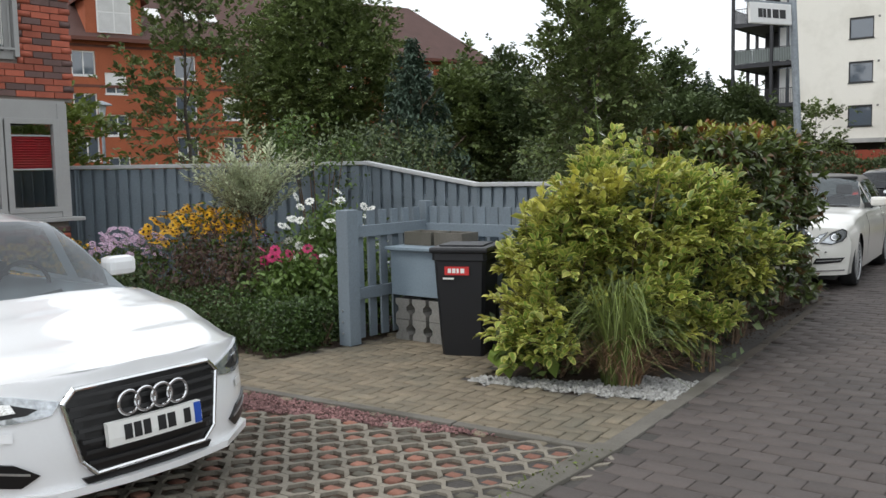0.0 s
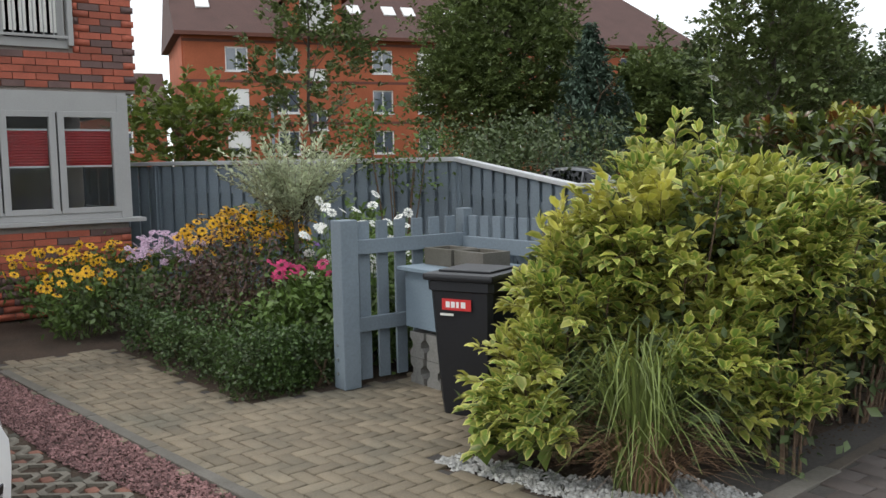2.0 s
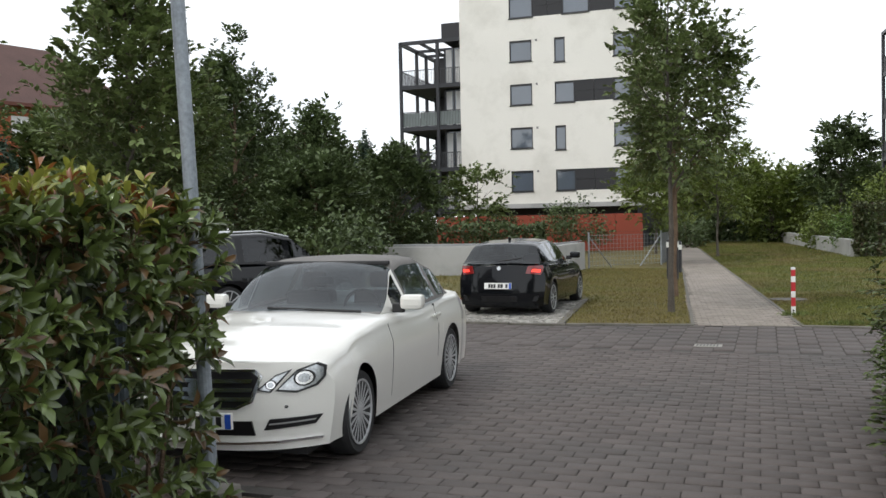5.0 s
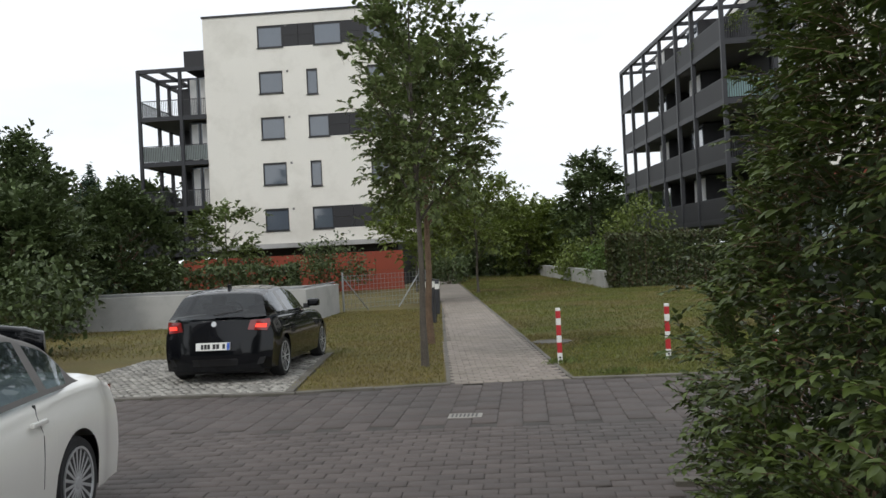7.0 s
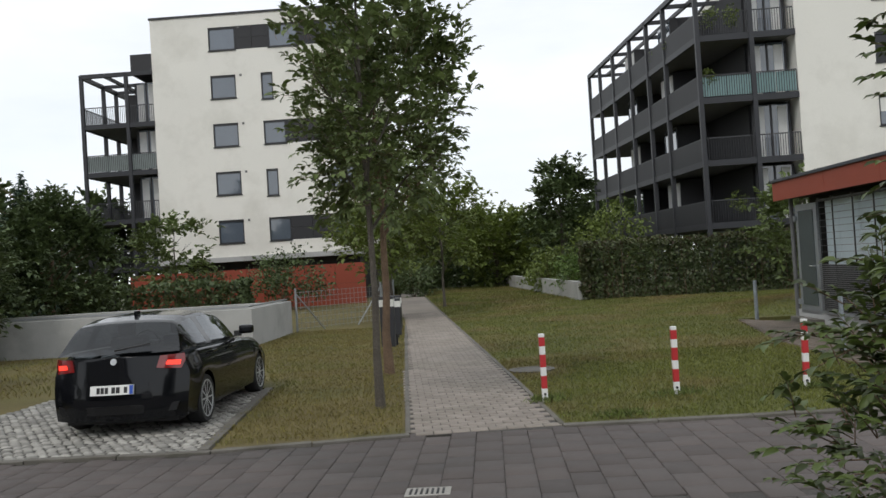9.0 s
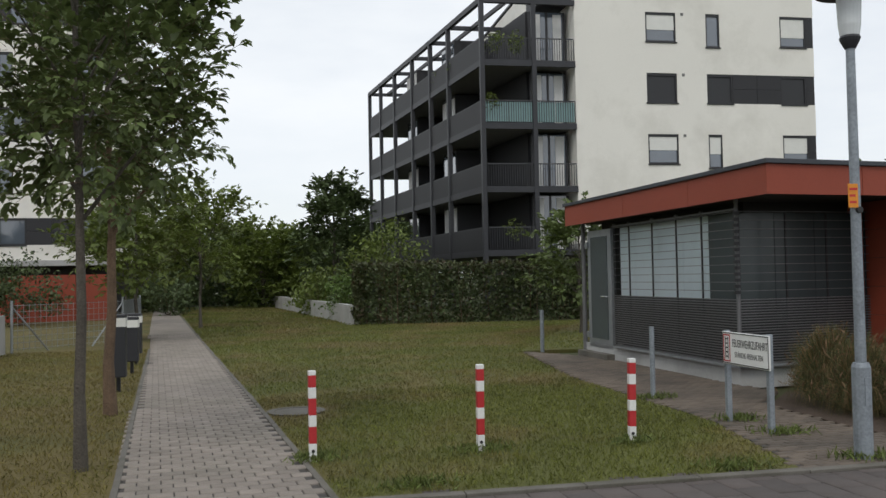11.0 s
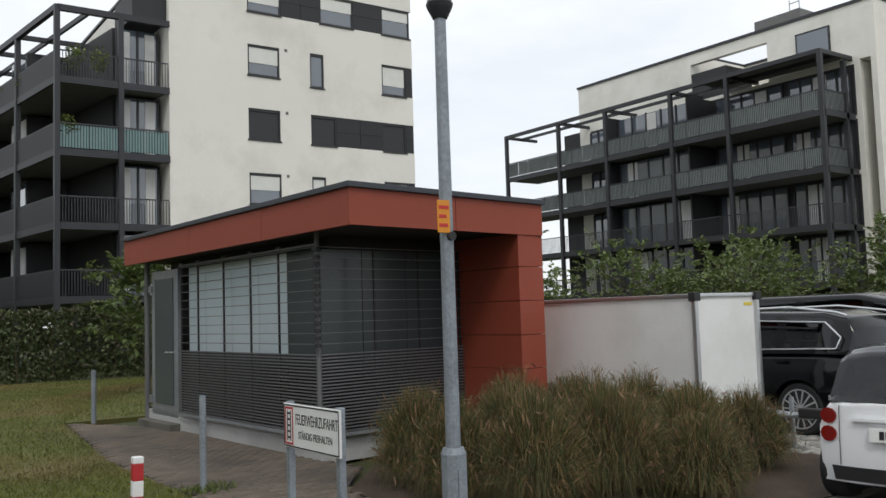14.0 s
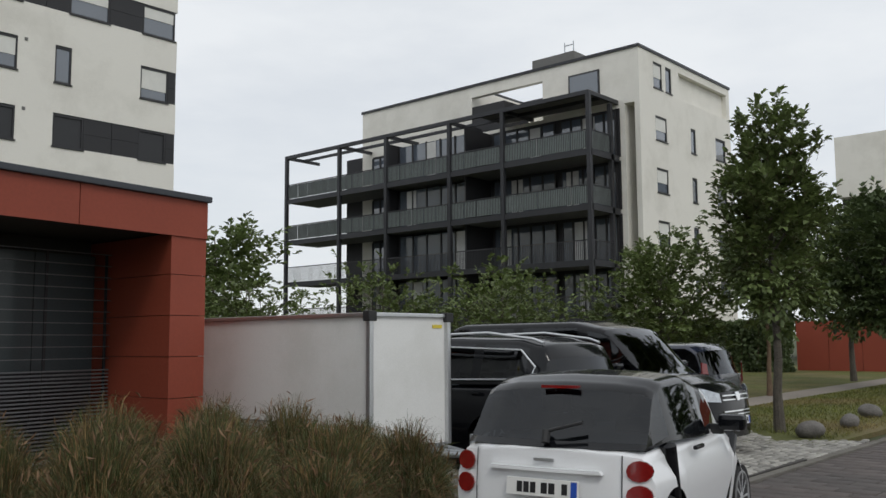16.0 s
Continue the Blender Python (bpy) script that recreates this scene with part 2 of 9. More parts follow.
M = {
    "soil": mat("soil", (0.060, 0.040, 0.027), 0.95, var=0.5, scale=2, fine=40, bump=0.8, dist=0.02),
    "lawn": mat("lawn", (0.092, 0.100, 0.020), 0.95, var=0.35, scale=0.6, fine=25, bump=0.9, dist=0.03, stain=((0.14, 0.11, 0.042), 0.32)),
    "lawn_dry": mat("dry_lawn", (0.125, 0.100, 0.032), 0.95, var=0.35, scale=0.6, fine=25, bump=0.9, dist=0.03, stain=((0.095, 0.092, 0.024), 0.4)),
    "farground": mat("far_grass", (0.05, 0.058, 0.018), 0.95, var=0.3, scale=0.1, fine=2, bump=0.3, dist=0.05),
    "bed": mat("paver_bed", (0.06, 0.055, 0.05), 0.95, var=0.35, scale=2, fine=50, bump=0.5, dist=0.01),
    "paver": mat("road_paver", (0.086, 0.071, 0.065), 0.75, var=0.22, scale=0.7, fine=90, bump=0.35, dist=0.004, rand="island", rvar=0.16, stain=((0.062, 0.054, 0.050), 0.35)),
    "paver_one": mat("road_paver_piece", (0.086, 0.071, 0.065), 0.75, var=0.22, scale=0.7, fine=90, bump=0.35, dist=0.004, rand="object", rvar=0.16, stain=((0.062, 0.054, 0.050), 0.35)),
    "beige": mat("beige_paver", (0.20, 0.165, 0.115), 0.8, var=0.28, scale=1.4, fine=90, bump=0.35, dist=0.004, rand="object", rvar=0.16, stain=((0.135, 0.122, 0.09), 0.9)),
    "shed_paver": mat("brown_grey_paver", (0.125, 0.099, 0.076), 0.8, var=0.25, scale=1.0, fine=90, bump=0.35, dist=0.004, rand="island", rvar=0.2, stain=((0.080, 0.066, 0.052), 0.6)),
    "beige_far": mat("path_paver", (0.25, 0.217, 0.187), 0.8, var=0.2, scale=1.0, fine=90, bump=0.35, dist=0.004, rand="island", rvar=0.13, stain=((0.215, 0.19, 0.16), 0.6)),
    "kerb": mat("kerb_concrete", (0.135, 0.125, 0.108), 0.85, var=0.25, scale=2.5, fine=70, bump=0.4, stain=((0.095, 0.088, 0.07), 1.6)),
    "concrete": mat("concrete", (0.42, 0.42, 0.41), 0.8, var=0.12, scale=0.9, fine=50, bump=0.25, stain=((0.33, 0.33, 0.32), 0.7)),
    "block_grey": mat("weathered_block", (0.23, 0.225, 0.21), 0.9, var=0.25, scale=4, fine=60, bump=0.4),
    "edging_brown": mat("soiled_edging", (0.080, 0.066, 0.052), 0.9, var=0.3, scale=3, fine=60, bump=0.4, stain=((0.055, 0.045, 0.036), 1.8)),
    "red_gravel": mat("red_gravel", (0.24, 0.13, 0.125), 0.9, var=0.5, scale=4, fine=120, bump=1.0, dist=0.01, rand="island", rvar=0.55),
    "white_stone": mat("white_chippings", (0.37, 0.37, 0.355), 0.8, var=0.2, scale=4, fine=120, bump=0.3, rand="island", rvar=0.3),
    "grass_stone": mat("grid_stone_concrete", (0.20, 0.18, 0.145), 0.9, var=0.3, scale=1.5, fine=70, bump=0.6, rand="object", rvar=0.12),
    "red_stone": mat("red_infill_stone", (0.22, 0.10, 0.07), 0.85, var=0.3, scale=2, fine=70, bump=0.5, rand="island", rvar=0.35, stain=((0.12, 0.11, 0.085), 1.5, 0.35)),
    "cobble": mat("granite_sett", (0.27, 0.26, 0.235), 0.75, var=0.25, scale=2, fine=60, bump=0.5, rand="island", rvar=0.4),
    "brick": mat("red_clinker", (0.33, 0.085, 0.05), 0.75, var=0.3, scale=5, fine=60, bump=0.4, rand="object", rvar=0.35, stain=((0.17, 0.10, 0.09), 1.0, 0.3)),
    "brick_many": mat("red_clinker_far", (0.33, 0.085, 0.05), 0.75, var=0.3, scale=5, fine=60, bump=0.4, rand="island", rvar=0.35, stain=((0.17, 0.10, 0.09), 1.0, 0.3)),
    "mortar": mat("mortar", (0.25, 0.22, 0.20), 0.95, var=0.2, bump=0.4),
    "orange_brick": mat("orange_brick", (0.36, 0.10, 0.045), 0.85, var=0.22, scale=0.8, fine=14, bump=0.4, dist=0.01),
    "dark_brick": mat("dark_brick_band", (0.14, 0.055, 0.04), 0.85, var=0.2, bump=0.3),
    "roof_tile": mat("brown_roof_tile", (0.085, 0.042, 0.035), 0.75, var=0.25, scale=0.8, fine=12, bump=0.6, dist=0.02),
    "render_white": mat("white_render", (0.80, 0.78, 0.72), 0.9, var=0.05, scale=0.25, fine=30, bump=0.15, stain=((0.70, 0.68, 0.62), 0.3)),
    # white render again, greyer: shade put into the colour
    "render_shaded": mat("shaded_render", (0.66, 0.66, 0.66), 0.9, var=0.06, scale=0.3, fine=30, bump=0.15),
    "anthracite": mat("anthracite_steel", (0.034, 0.035, 0.040), 0.5, metal=0.2, var=0.15, scale=1.2, bump=0.05),
    "panel_dark": mat("dark_cladding", (0.022, 0.022, 0.025), 0.6, var=0.12, scale=0.8, bump=0.05),
    "rail": mat("railing_grey", (0.042, 0.043, 0.048), 0.55, var=0.15, bump=0.05),
    "rail_glass": mat("green_grey_railing_sheet", (0.27, 0.31, 0.30), 0.35, var=0.1, bump=0.02),
    "slab": mat("balcony_slab", (0.17, 0.168, 0.162), 0.85, var=0.12, bump=0.2),
    "frame_dark": mat("dark_window_frame", (0.022, 0.022, 0.025), 0.5, var=0.1, bump=0.02),
    "frame_grey": mat("grey_painted_frame", (0.34, 0.34, 0.335), 0.55, var=0.08, bump=0.05),
    "frame_white": mat("white_window_frame", (0.78, 0.78, 0.77), 0.5, var=0.05, bump=0.02),
    "blind": mat("white_blind", (0.72, 0.72, 0.68), 0.8, var=0.06, bump=0.05),
    "blind_red": mat("red_pleated_blind", (0.42, 0.02, 0.025), 0.7, var=0.1, bump=0.05),
    "shutter": mat("dark_shutter", (0.024, 0.025, 0.028), 0.5, var=0.1, bump=0.05),
    "room": mat("dark_room", (0.05, 0.05, 0.05), 0.9, var=0.3, scale=0.7, bump=0),
    "fence": mat("blue_grey_painted_wood", (0.175, 0.215, 0.25), 0.65, var=0.16, scale=2, fine=50, bump=0.25, rand="object", rvar=0.08),
    "cap": mat("pale_fence_cap", (0.50, 0.51, 0.52), 0.6, var=0.12, scale=2, bump=0.1),
    "bluebox": mat("blue_grey_board", (0.21, 0.27, 0.32), 0.6, var=0.15, scale=2.5, bump=0.1),
    "bin": mat("black_plastic", (0.012, 0.013, 0.016), 0.45, var=0.2, bump=0.1),
    "label_red": mat("red_label", (0.55, 0.03, 0.03), 0.5, var=0.08, bump=0),
    "white_paint": mat("white_paint", (0.78, 0.78, 0.77), 0.5, var=0.08, scale=6, bump=0.05),
    "red_paint": mat("red_paint", (0.46, 0.025, 0.03), 0.5, var=0.15, scale=6, bump=0.05),
    "black": mat("black_paint", (0.012, 0.012, 0.013), 0.5, var=0.1, bump=0),
    "steel": mat("galvanised_steel", (0.34, 0.36, 0.38), 0.45, metal=0.6, var=0.2, scale=4, fine=40, bump=0.08),
    "pole_grey": mat("weathered_pole", (0.26, 0.29, 0.32), 0.55, metal=0.3, var=0.3, scale=5, fine=40, bump=0.1),
    "orange": mat("orange_sign", (0.72, 0.27, 0.02), 0.55, var=0.12, bump=0),
    "yellow": mat("yellow_sign", (0.7, 0.55, 0.05), 0.55, var=0.1, bump=0),
    "rust_panel": mat("rust_red_fibre_panel", (0.27, 0.052, 0.026), 0.65, var=0.10, scale=1.2, fine=30, bump=0.08),
    "roof_edge": mat("dark_roof_edge", (0.045, 0.05, 0.06), 0.6, var=0.1, bump=0.05),
    "soffit": mat("dark_soffit", (0.040, 0.038, 0.036), 0.85, var=0.1, bump=0.1),
    "slat": mat("dark_steel_slat", (0.165, 0.165, 0.17), 0.5, metal=0.3, var=0.1, bump=0),
    # pale blue base colour stands in for sky reflected in the shed glazing
    "sky_tint_glass": mat("sky_reflection_tint", (0.66, 0.76, 0.80), 0.14, var=0.12, scale=0.8, bump=0),
    "grey_panel": mat("grey_green_panel", (0.075, 0.092, 0.096), 0.25, var=0.12, scale=1.0, bump=0),
    "trailer": mat("white_trailer_panel", (0.78, 0.78, 0.76), 0.45, var=0.06, scale=1.2, bump=0.02, stain=((0.72, 0.72, 0.69), 0.9)),
    "alu": mat("aluminium", (0.6, 0.61, 0.62), 0.35, metal=0.9, var=0.1, bump=0.02),
    "rim": mat("alloy_rim", (0.50, 0.51, 0.52), 0.35, metal=0.4, var=0.1, bump=0),
    "chrome": mat("chrome", (0.8, 0.81, 0.82), 0.12, metal=1.0, var=0.03, bump=0),
    "rubber": mat("tyre_rubber", (0.02, 0.02, 0.021), 0.8, var=0.2, bump=0.2),
    "car_white": mat("white_car_paint", (0.82, 0.83, 0.84), 0.3, var=0.015, bump=0, coat=0.9),
    "car_cream": mat("pearl_white_car_paint", (0.80, 0.79, 0.74), 0.3, var=0.015, bump=0, coat=0.9),
    "car_black": mat("black_car_paint", (0.005, 0.0055, 0.007), 0.16, var=0.05, bump=0, coat=0.5, spec=0.12),
    # grey base colour stands in for sky reflected on the saloon's body
    "car_sky_grey": mat("sky_reflection_grey_paint", (0.10, 0.105, 0.115), 0.3, metal=0.4, var=0.05, bump=0, coat=0.9),
    "car_blue": mat("dark_blue_car_paint", (0.015, 0.02, 0.04), 0.25, var=0.05, bump=0, coat=1.0),
    "soft_top": mat("grey_fabric_roof", (0.17, 0.163, 0.155), 0.95, var=0.1, fine=200, bump=0.3),
    "plastic": mat("dark_plastic", (0.02, 0.02, 0.021), 0.6, var=0.1, bump=0.05),
    "grille": mat("gloss_black_grille", (0.008, 0.008, 0.009), 0.3, var=0.05, bump=0),
    "lens": mat("headlamp_lens", (0.46, 0.49, 0.52), 0.1, metal=0.6, var=0.45, scale=16, bump=0, coat=1.0),
    "lens_red": mat("red_lamp_lens", (0.20, 0.008, 0.008), 0.15, var=0.2, scale=18, bump=0, coat=1.0),
    "lens_amber": mat("amber_lens", (0.55, 0.17, 0.02), 0.2, var=0.1, bump=0, coat=1.0),
    "plate": mat("number_plate", (0.78, 0.78, 0.75), 0.4, var=0.03, bump=0),
    "plate_blue": mat("plate_blue", (0.02, 0.08, 0.42), 0.4, var=0.03, bump=0),
    "brake_glow": glow_mat("lit_brake_lamp", (1.0, 0.05, 0.03), 1.1),
    "seat": mat("dark_seat_fabric", (0.06, 0.06, 0.06), 0.9, var=0.1, bump=0),
    "stone_grey": mat("grey_boulder", (0.14, 0.13, 0.12), 0.85, var=0.35, scale=4, fine=30, bump=0.6, dist=0.02),
    "trim_line": mat("dark_gap", (0.05, 0.05, 0.048), 0.7, var=0.1, bump=0),
    "stone": mat("boulder", (0.17, 0.14, 0.115), 0.85, var=0.3, scale=3, fine=30, bump=0.6, dist=0.02),
    "bark": mat("tree_bark", (0.095, 0.083, 0.068), 0.95, var=0.4, scale=5, fine=45, bump=1.0, dist=0.02),
    "bark_warm": mat("tree_bark_warm", (0.15, 0.10, 0.065), 0.95, var=0.4, scale=5, fine=45, bump=1.0, dist=0.02),
    "glass": glass_mat("car_glass", (0.36, 0.41, 0.43), 0.01, 0.075),
    "glass_mid": glass_mat("grey_tinted_glass", (0.20, 0.22, 0.23), 0.02, 0.06),
    "glass_dark": glass_mat("tinted_glass", (0.10, 0.11, 0.12), 0.02, 0.05),
    "pane": glass_mat("window_pane", (0.85, 0.87, 0.88), 0.02, 0.02),
    "pane_sky": mat("reflecting_pane", (0.10, 0.12, 0.15), 0.05, var=0.2, scale=0.4, bump=0, spec=1.0, coat=1.0),
    "curtain": mat("pale_curtain", (0.62, 0.62, 0.61), 0.9, var=0.15, scale=2, bump=0.1),
    "lamp_glass": mat("opal_lamp_glass", (0.62, 0.65, 0.66), 0.2, var=0.05, bump=0, coat=0.5),
    "teal": mat("teal_sheet", (0.20, 0.33, 0.33), 0.3, var=0.1, bump=0),
}


# ---- mesh helpers ----
def part(name, bm, material, parent=None, label="", smooth=False):
    me = bpy.data.meshes.new(name)
    bm.to_mesh(me)
    bm.free()
    me.materials.append(M[material] if isinstance(material, str) else material)
    if smooth:
        me.shade_smooth()
    ob = new(name, me)
    if parent is not None:
        ob.parent = parent
    if label:
        ob["label"] = label
    return ob


def arrays(name, verts, faces, material, parent=None, label="", smooth=False):
    """A mesh from numpy vertices (n,3) and faces (m,k)."""
    me = bpy.data.meshes.new(name)
    v = np.asarray(verts, dtype=np.float32)
    f = np.asarray(faces, dtype=np.int32)
    k = f.shape[1]
    me.vertices.add(len(v))
    me.vertices.foreach_set("co", v.ravel())
    me.loops.add(f.size)
    me.loops.foreach_set("vertex_index", f.ravel())
    me.polygons.add(len(f))
    me.polygons.foreach_set("loop_start", np.arange(0, f.size, k, dtype=np.int32))
    me.polygons.foreach_set("loop_total", np.full(len(f), k, dtype=np.int32))
    me.update(calc_edges=True)
    me.validate()
    me.materials.append(M[material] if isinstance(material, str) else material)
    if smooth:
        me.shade_smooth()
    ob = new(name, me)
    if parent is not None:
        ob.parent = parent
    if label:
        ob["label"] = label
    return ob


def thing(name, label, category, m=None, group="", kind=""):
    ob = new(name)
    ob.empty_display_size = 0.2
    if m is not None:
        ob.matrix_basis = m
    return tagged(ob, label, category, group, kind)


def box(bm, x0, x1, y0, y1, z0, z1, bevel=0.0):
    r = bmesh.ops.create_cube(bm, size=1.0)
    vs = r["verts"]
    for v in vs:
        v.co = Vector(((x0 + x1) / 2 + v.co.x * (x1 - x0), (y0 + y1) / 2 + v.co.y * (y1 - y0), (z0 + z1) / 2 + v.co.z * (z1 - z0)))
    if bevel:
        es = list({e for v in vs for e in v.link_edges})
        bmesh.ops.bevel(bm, geom=es, offset=bevel, segments=2, affect="EDGES", profile=0.6)
    return bm


def boxed(*a, bevel=0.0):
    return box(bmesh.new(), *a, bevel=bevel)


def rod(bm, p0, p1, r0, r1=None, n=10):
    r1 = r0 if r1 is None else r1
    p0, p1 = Vector(p0), Vector(p1)
    d = p1 - p0
    q = d.to_track_quat("Z", "Y").to_matrix().to_4x4()
    bmesh.ops.create_cone(bm, cap_ends=True, segments=n, radius1=r0, radius2=r1, depth=d.length,
                          matrix=Matrix.Translation((p0 + p1) / 2) @ q)
    return bm


def lathe(bm, profile, n=20):
    """Turns a list of (radius, height) round the z axis."""
    rings = []
    for r, z in profile:
        rings.append([bm.verts.new((r * math.cos(2 * math.pi * i / n), r * math.sin(2 * math.pi * i / n), z)) for i in range(n)])
    for a, b in zip(rings, rings[1:]):
        for i in range(n):
            bm.faces.new((a[i], a[(i + 1) % n], b[(i + 1) % n], b[i]))
    bm.faces.new(rings[0][::-1])
    bm.faces.new(rings[-1])
    return bm


def prism(bm, pts, z0, z1):
    """An upright prism over a list of (x, y)."""
    lo = [bm.verts.new((x, y, z0)) for x, y in pts]
    hi = [bm.verts.new((x, y, z1)) for x, y in pts]
    n = len(pts)
    for i in range(n):
        bm.faces.new((lo[i], lo[(i + 1) % n], hi[(i + 1) % n], hi[i]))
    bm.faces.new(hi)
    bm.faces.new(lo[::-1])
    bmesh.ops.recalc_face_normals(bm, faces=bm.faces)
    return bm


def setting(ob, label, category):
    return tagged(ob, label, category, kind="structure")


# ---- ground ----
bm = bmesh.new()
prism(bm, [(-900, -900), (900, -900), (900, 900), (-900, 900)], -0.5, -0.09)
setting(part("ground", bm, "farground"), "flat grassy ground reaching the horizon", "ground")
bm = bmesh.new()
prism(bm, [(-1.0, -30), (2.6, -30), (2.6, 13.9), (60, 13.9), (60, 19.45), (-60, 19.0), (-60, 9.4), (-1.7, 9.4)], -0.088, -0.012)
road = setting(part("road", bm, "bed"), "grey block-paved road with a side lane", "road")
bm = bmesh.new()
prism(bm, [(-13.0, -12), (-1.12, -12), (-1.05, 2.55), (-1.26, 5.0), (-1.7, 9.35), (-13, 9.35)], -0.088, -0.02)
setting(part("garden_soil", bm, "soil"), "dark bare soil of the front garden", "soil")
bm = bmesh.new()
prism(bm, [(-60, 19.17), (-6.3, 19.17), (-6.3, 24.2), (-2.62, 24.2), (-2.06, 19.25), (0.02, 19.62), (-1.82, 37.1), (-4.6, 61), (-6.2, 75), (-60, 75)], -0.085, 0.0)
lawn_a = setting(part("lawn", bm, "lawn_dry"), "patchy mown lawn going brown", "lawn")
bm = bmesh.new()
prism(bm, [(1.7, 19.68), (5.75, 19.68), (6.25, 22.2), (6.25, 27), (6.9, 32.6), (8.4, 32.6), (12, 33), (13, 45.5), (4.4, 47), (1.2, 75), (-4.6, 75), (-3.05, 60), (1.0, 25.6)], -0.085, 0.0)
lawn_b = setting(part("lawn", bm, "lawn"), "patchy mown lawn between path and shed", "lawn")
bm = bmesh.new()
prism(bm, [(19.2, 20.2), (60, 20.0), (60, 40), (24, 40), (19.4, 32)], -0.085, 0.0)
setting(part("lawn", bm, "lawn"), "mown lawn beside the parking bays", "lawn")

# ---- kerbs ----
kerbs = setting(thing("kerb", "weathered concrete edging stones along road and beds", "kerb"), "", "")


def kerb_run(p, q, w=0.10, z=0.03, piece=1.0, material="kerb"):
    p, q = Vector((*p, 0)), Vector((*q, 0))
    d = (q - p).length
    n = max(1, round(d / piece))
    ang = math.atan2(q.y - p.y, q.x - p.x)
    bm = boxed(-d / n / 2 + 0.004, d / n / 2 - 0.004, -w / 2, w / 2, -0.2, 0.0, bevel=0.008)
    me = bpy.data.meshes.new("edging_stone")
    bm.to_mesh(me)
    bm.free()
    me.materials.append(M[material])
    for i in range(n):
        c = p.lerp(q, (i + 0.5) / n)
        ob = new("edging_stone", me)
        ob.parent = kerbs
        ob.matrix_basis = pose(c.x, c.y, z + random.uniform(-0.004, 0.004), 0, 0, math.degrees(ang) + random.uniform(-0.4, 0.4))


kerb_run((-0.93, -12), (-1.05, 2.6), 0.16, 0.012)
kerb_run((-1.05, 2.6), (-1.24, 5.0), 0.12, 0.008)
kerb_run((-1.24, 5.0), (-1.68, 9.3), 0.08, 0.002, material="edging_brown")
kerb_run((-7.0, 1.98), (-1.12, 2.52), 0.08, 0.012)
kerb_run((-40, 19.0), (-2.0, 19.12), 0.12, 0.03)
kerb_run((-2.0, 19.12), (0.05, 19.5), 0.12, 0.03)
kerb_run((1.7, 19.62), (60, 19.75), 0.12, 0.03)
kerb_run((-2.12, 19.2), (-2.66, 24.0), 0.12, 0.03)
kerb_run((0.02, 19.6), (-1.82, 37.1), 0.06, 0.018)
kerb_run((1.70, 19.7), (1.02, 25.6), 0.06, 0.018)
kerb_run((1.02, 25.6), (-3.1, 60), 0.06, 0.018)
kerb_run((2.2, 14.1), (60, 13.9), 0.14, 0.04)


# ---- brick house with bay window ----
house = thing("brick_house", "red clinker brick house with grey bay window", "house", pose(-9.8, 0, 0))
bm = bmesh.new()
box(bm, -8, -0.03, -9, 4.17, 2.63, 7.0)
box(bm, -8, -0.03, -9, 1.93, 0.0, 2.63)
box(bm, -0.4, -0.03, 1.93, 4.02, 0.0, 1.07)
box(bm, -8, -0.4, 3.72, 4.02, 0.0, 1.07)
box(bm, -8, -1.9, 1.93, 4.02, 0.0, 2.63)
house_wall = part("wall", bm, "mortar", house)
bm = bmesh.new()
box(bm, -8.3, 0.35, -9.3, 4.5, 7.0, 7.25)
part("roof", bm, "roof_tile", house)


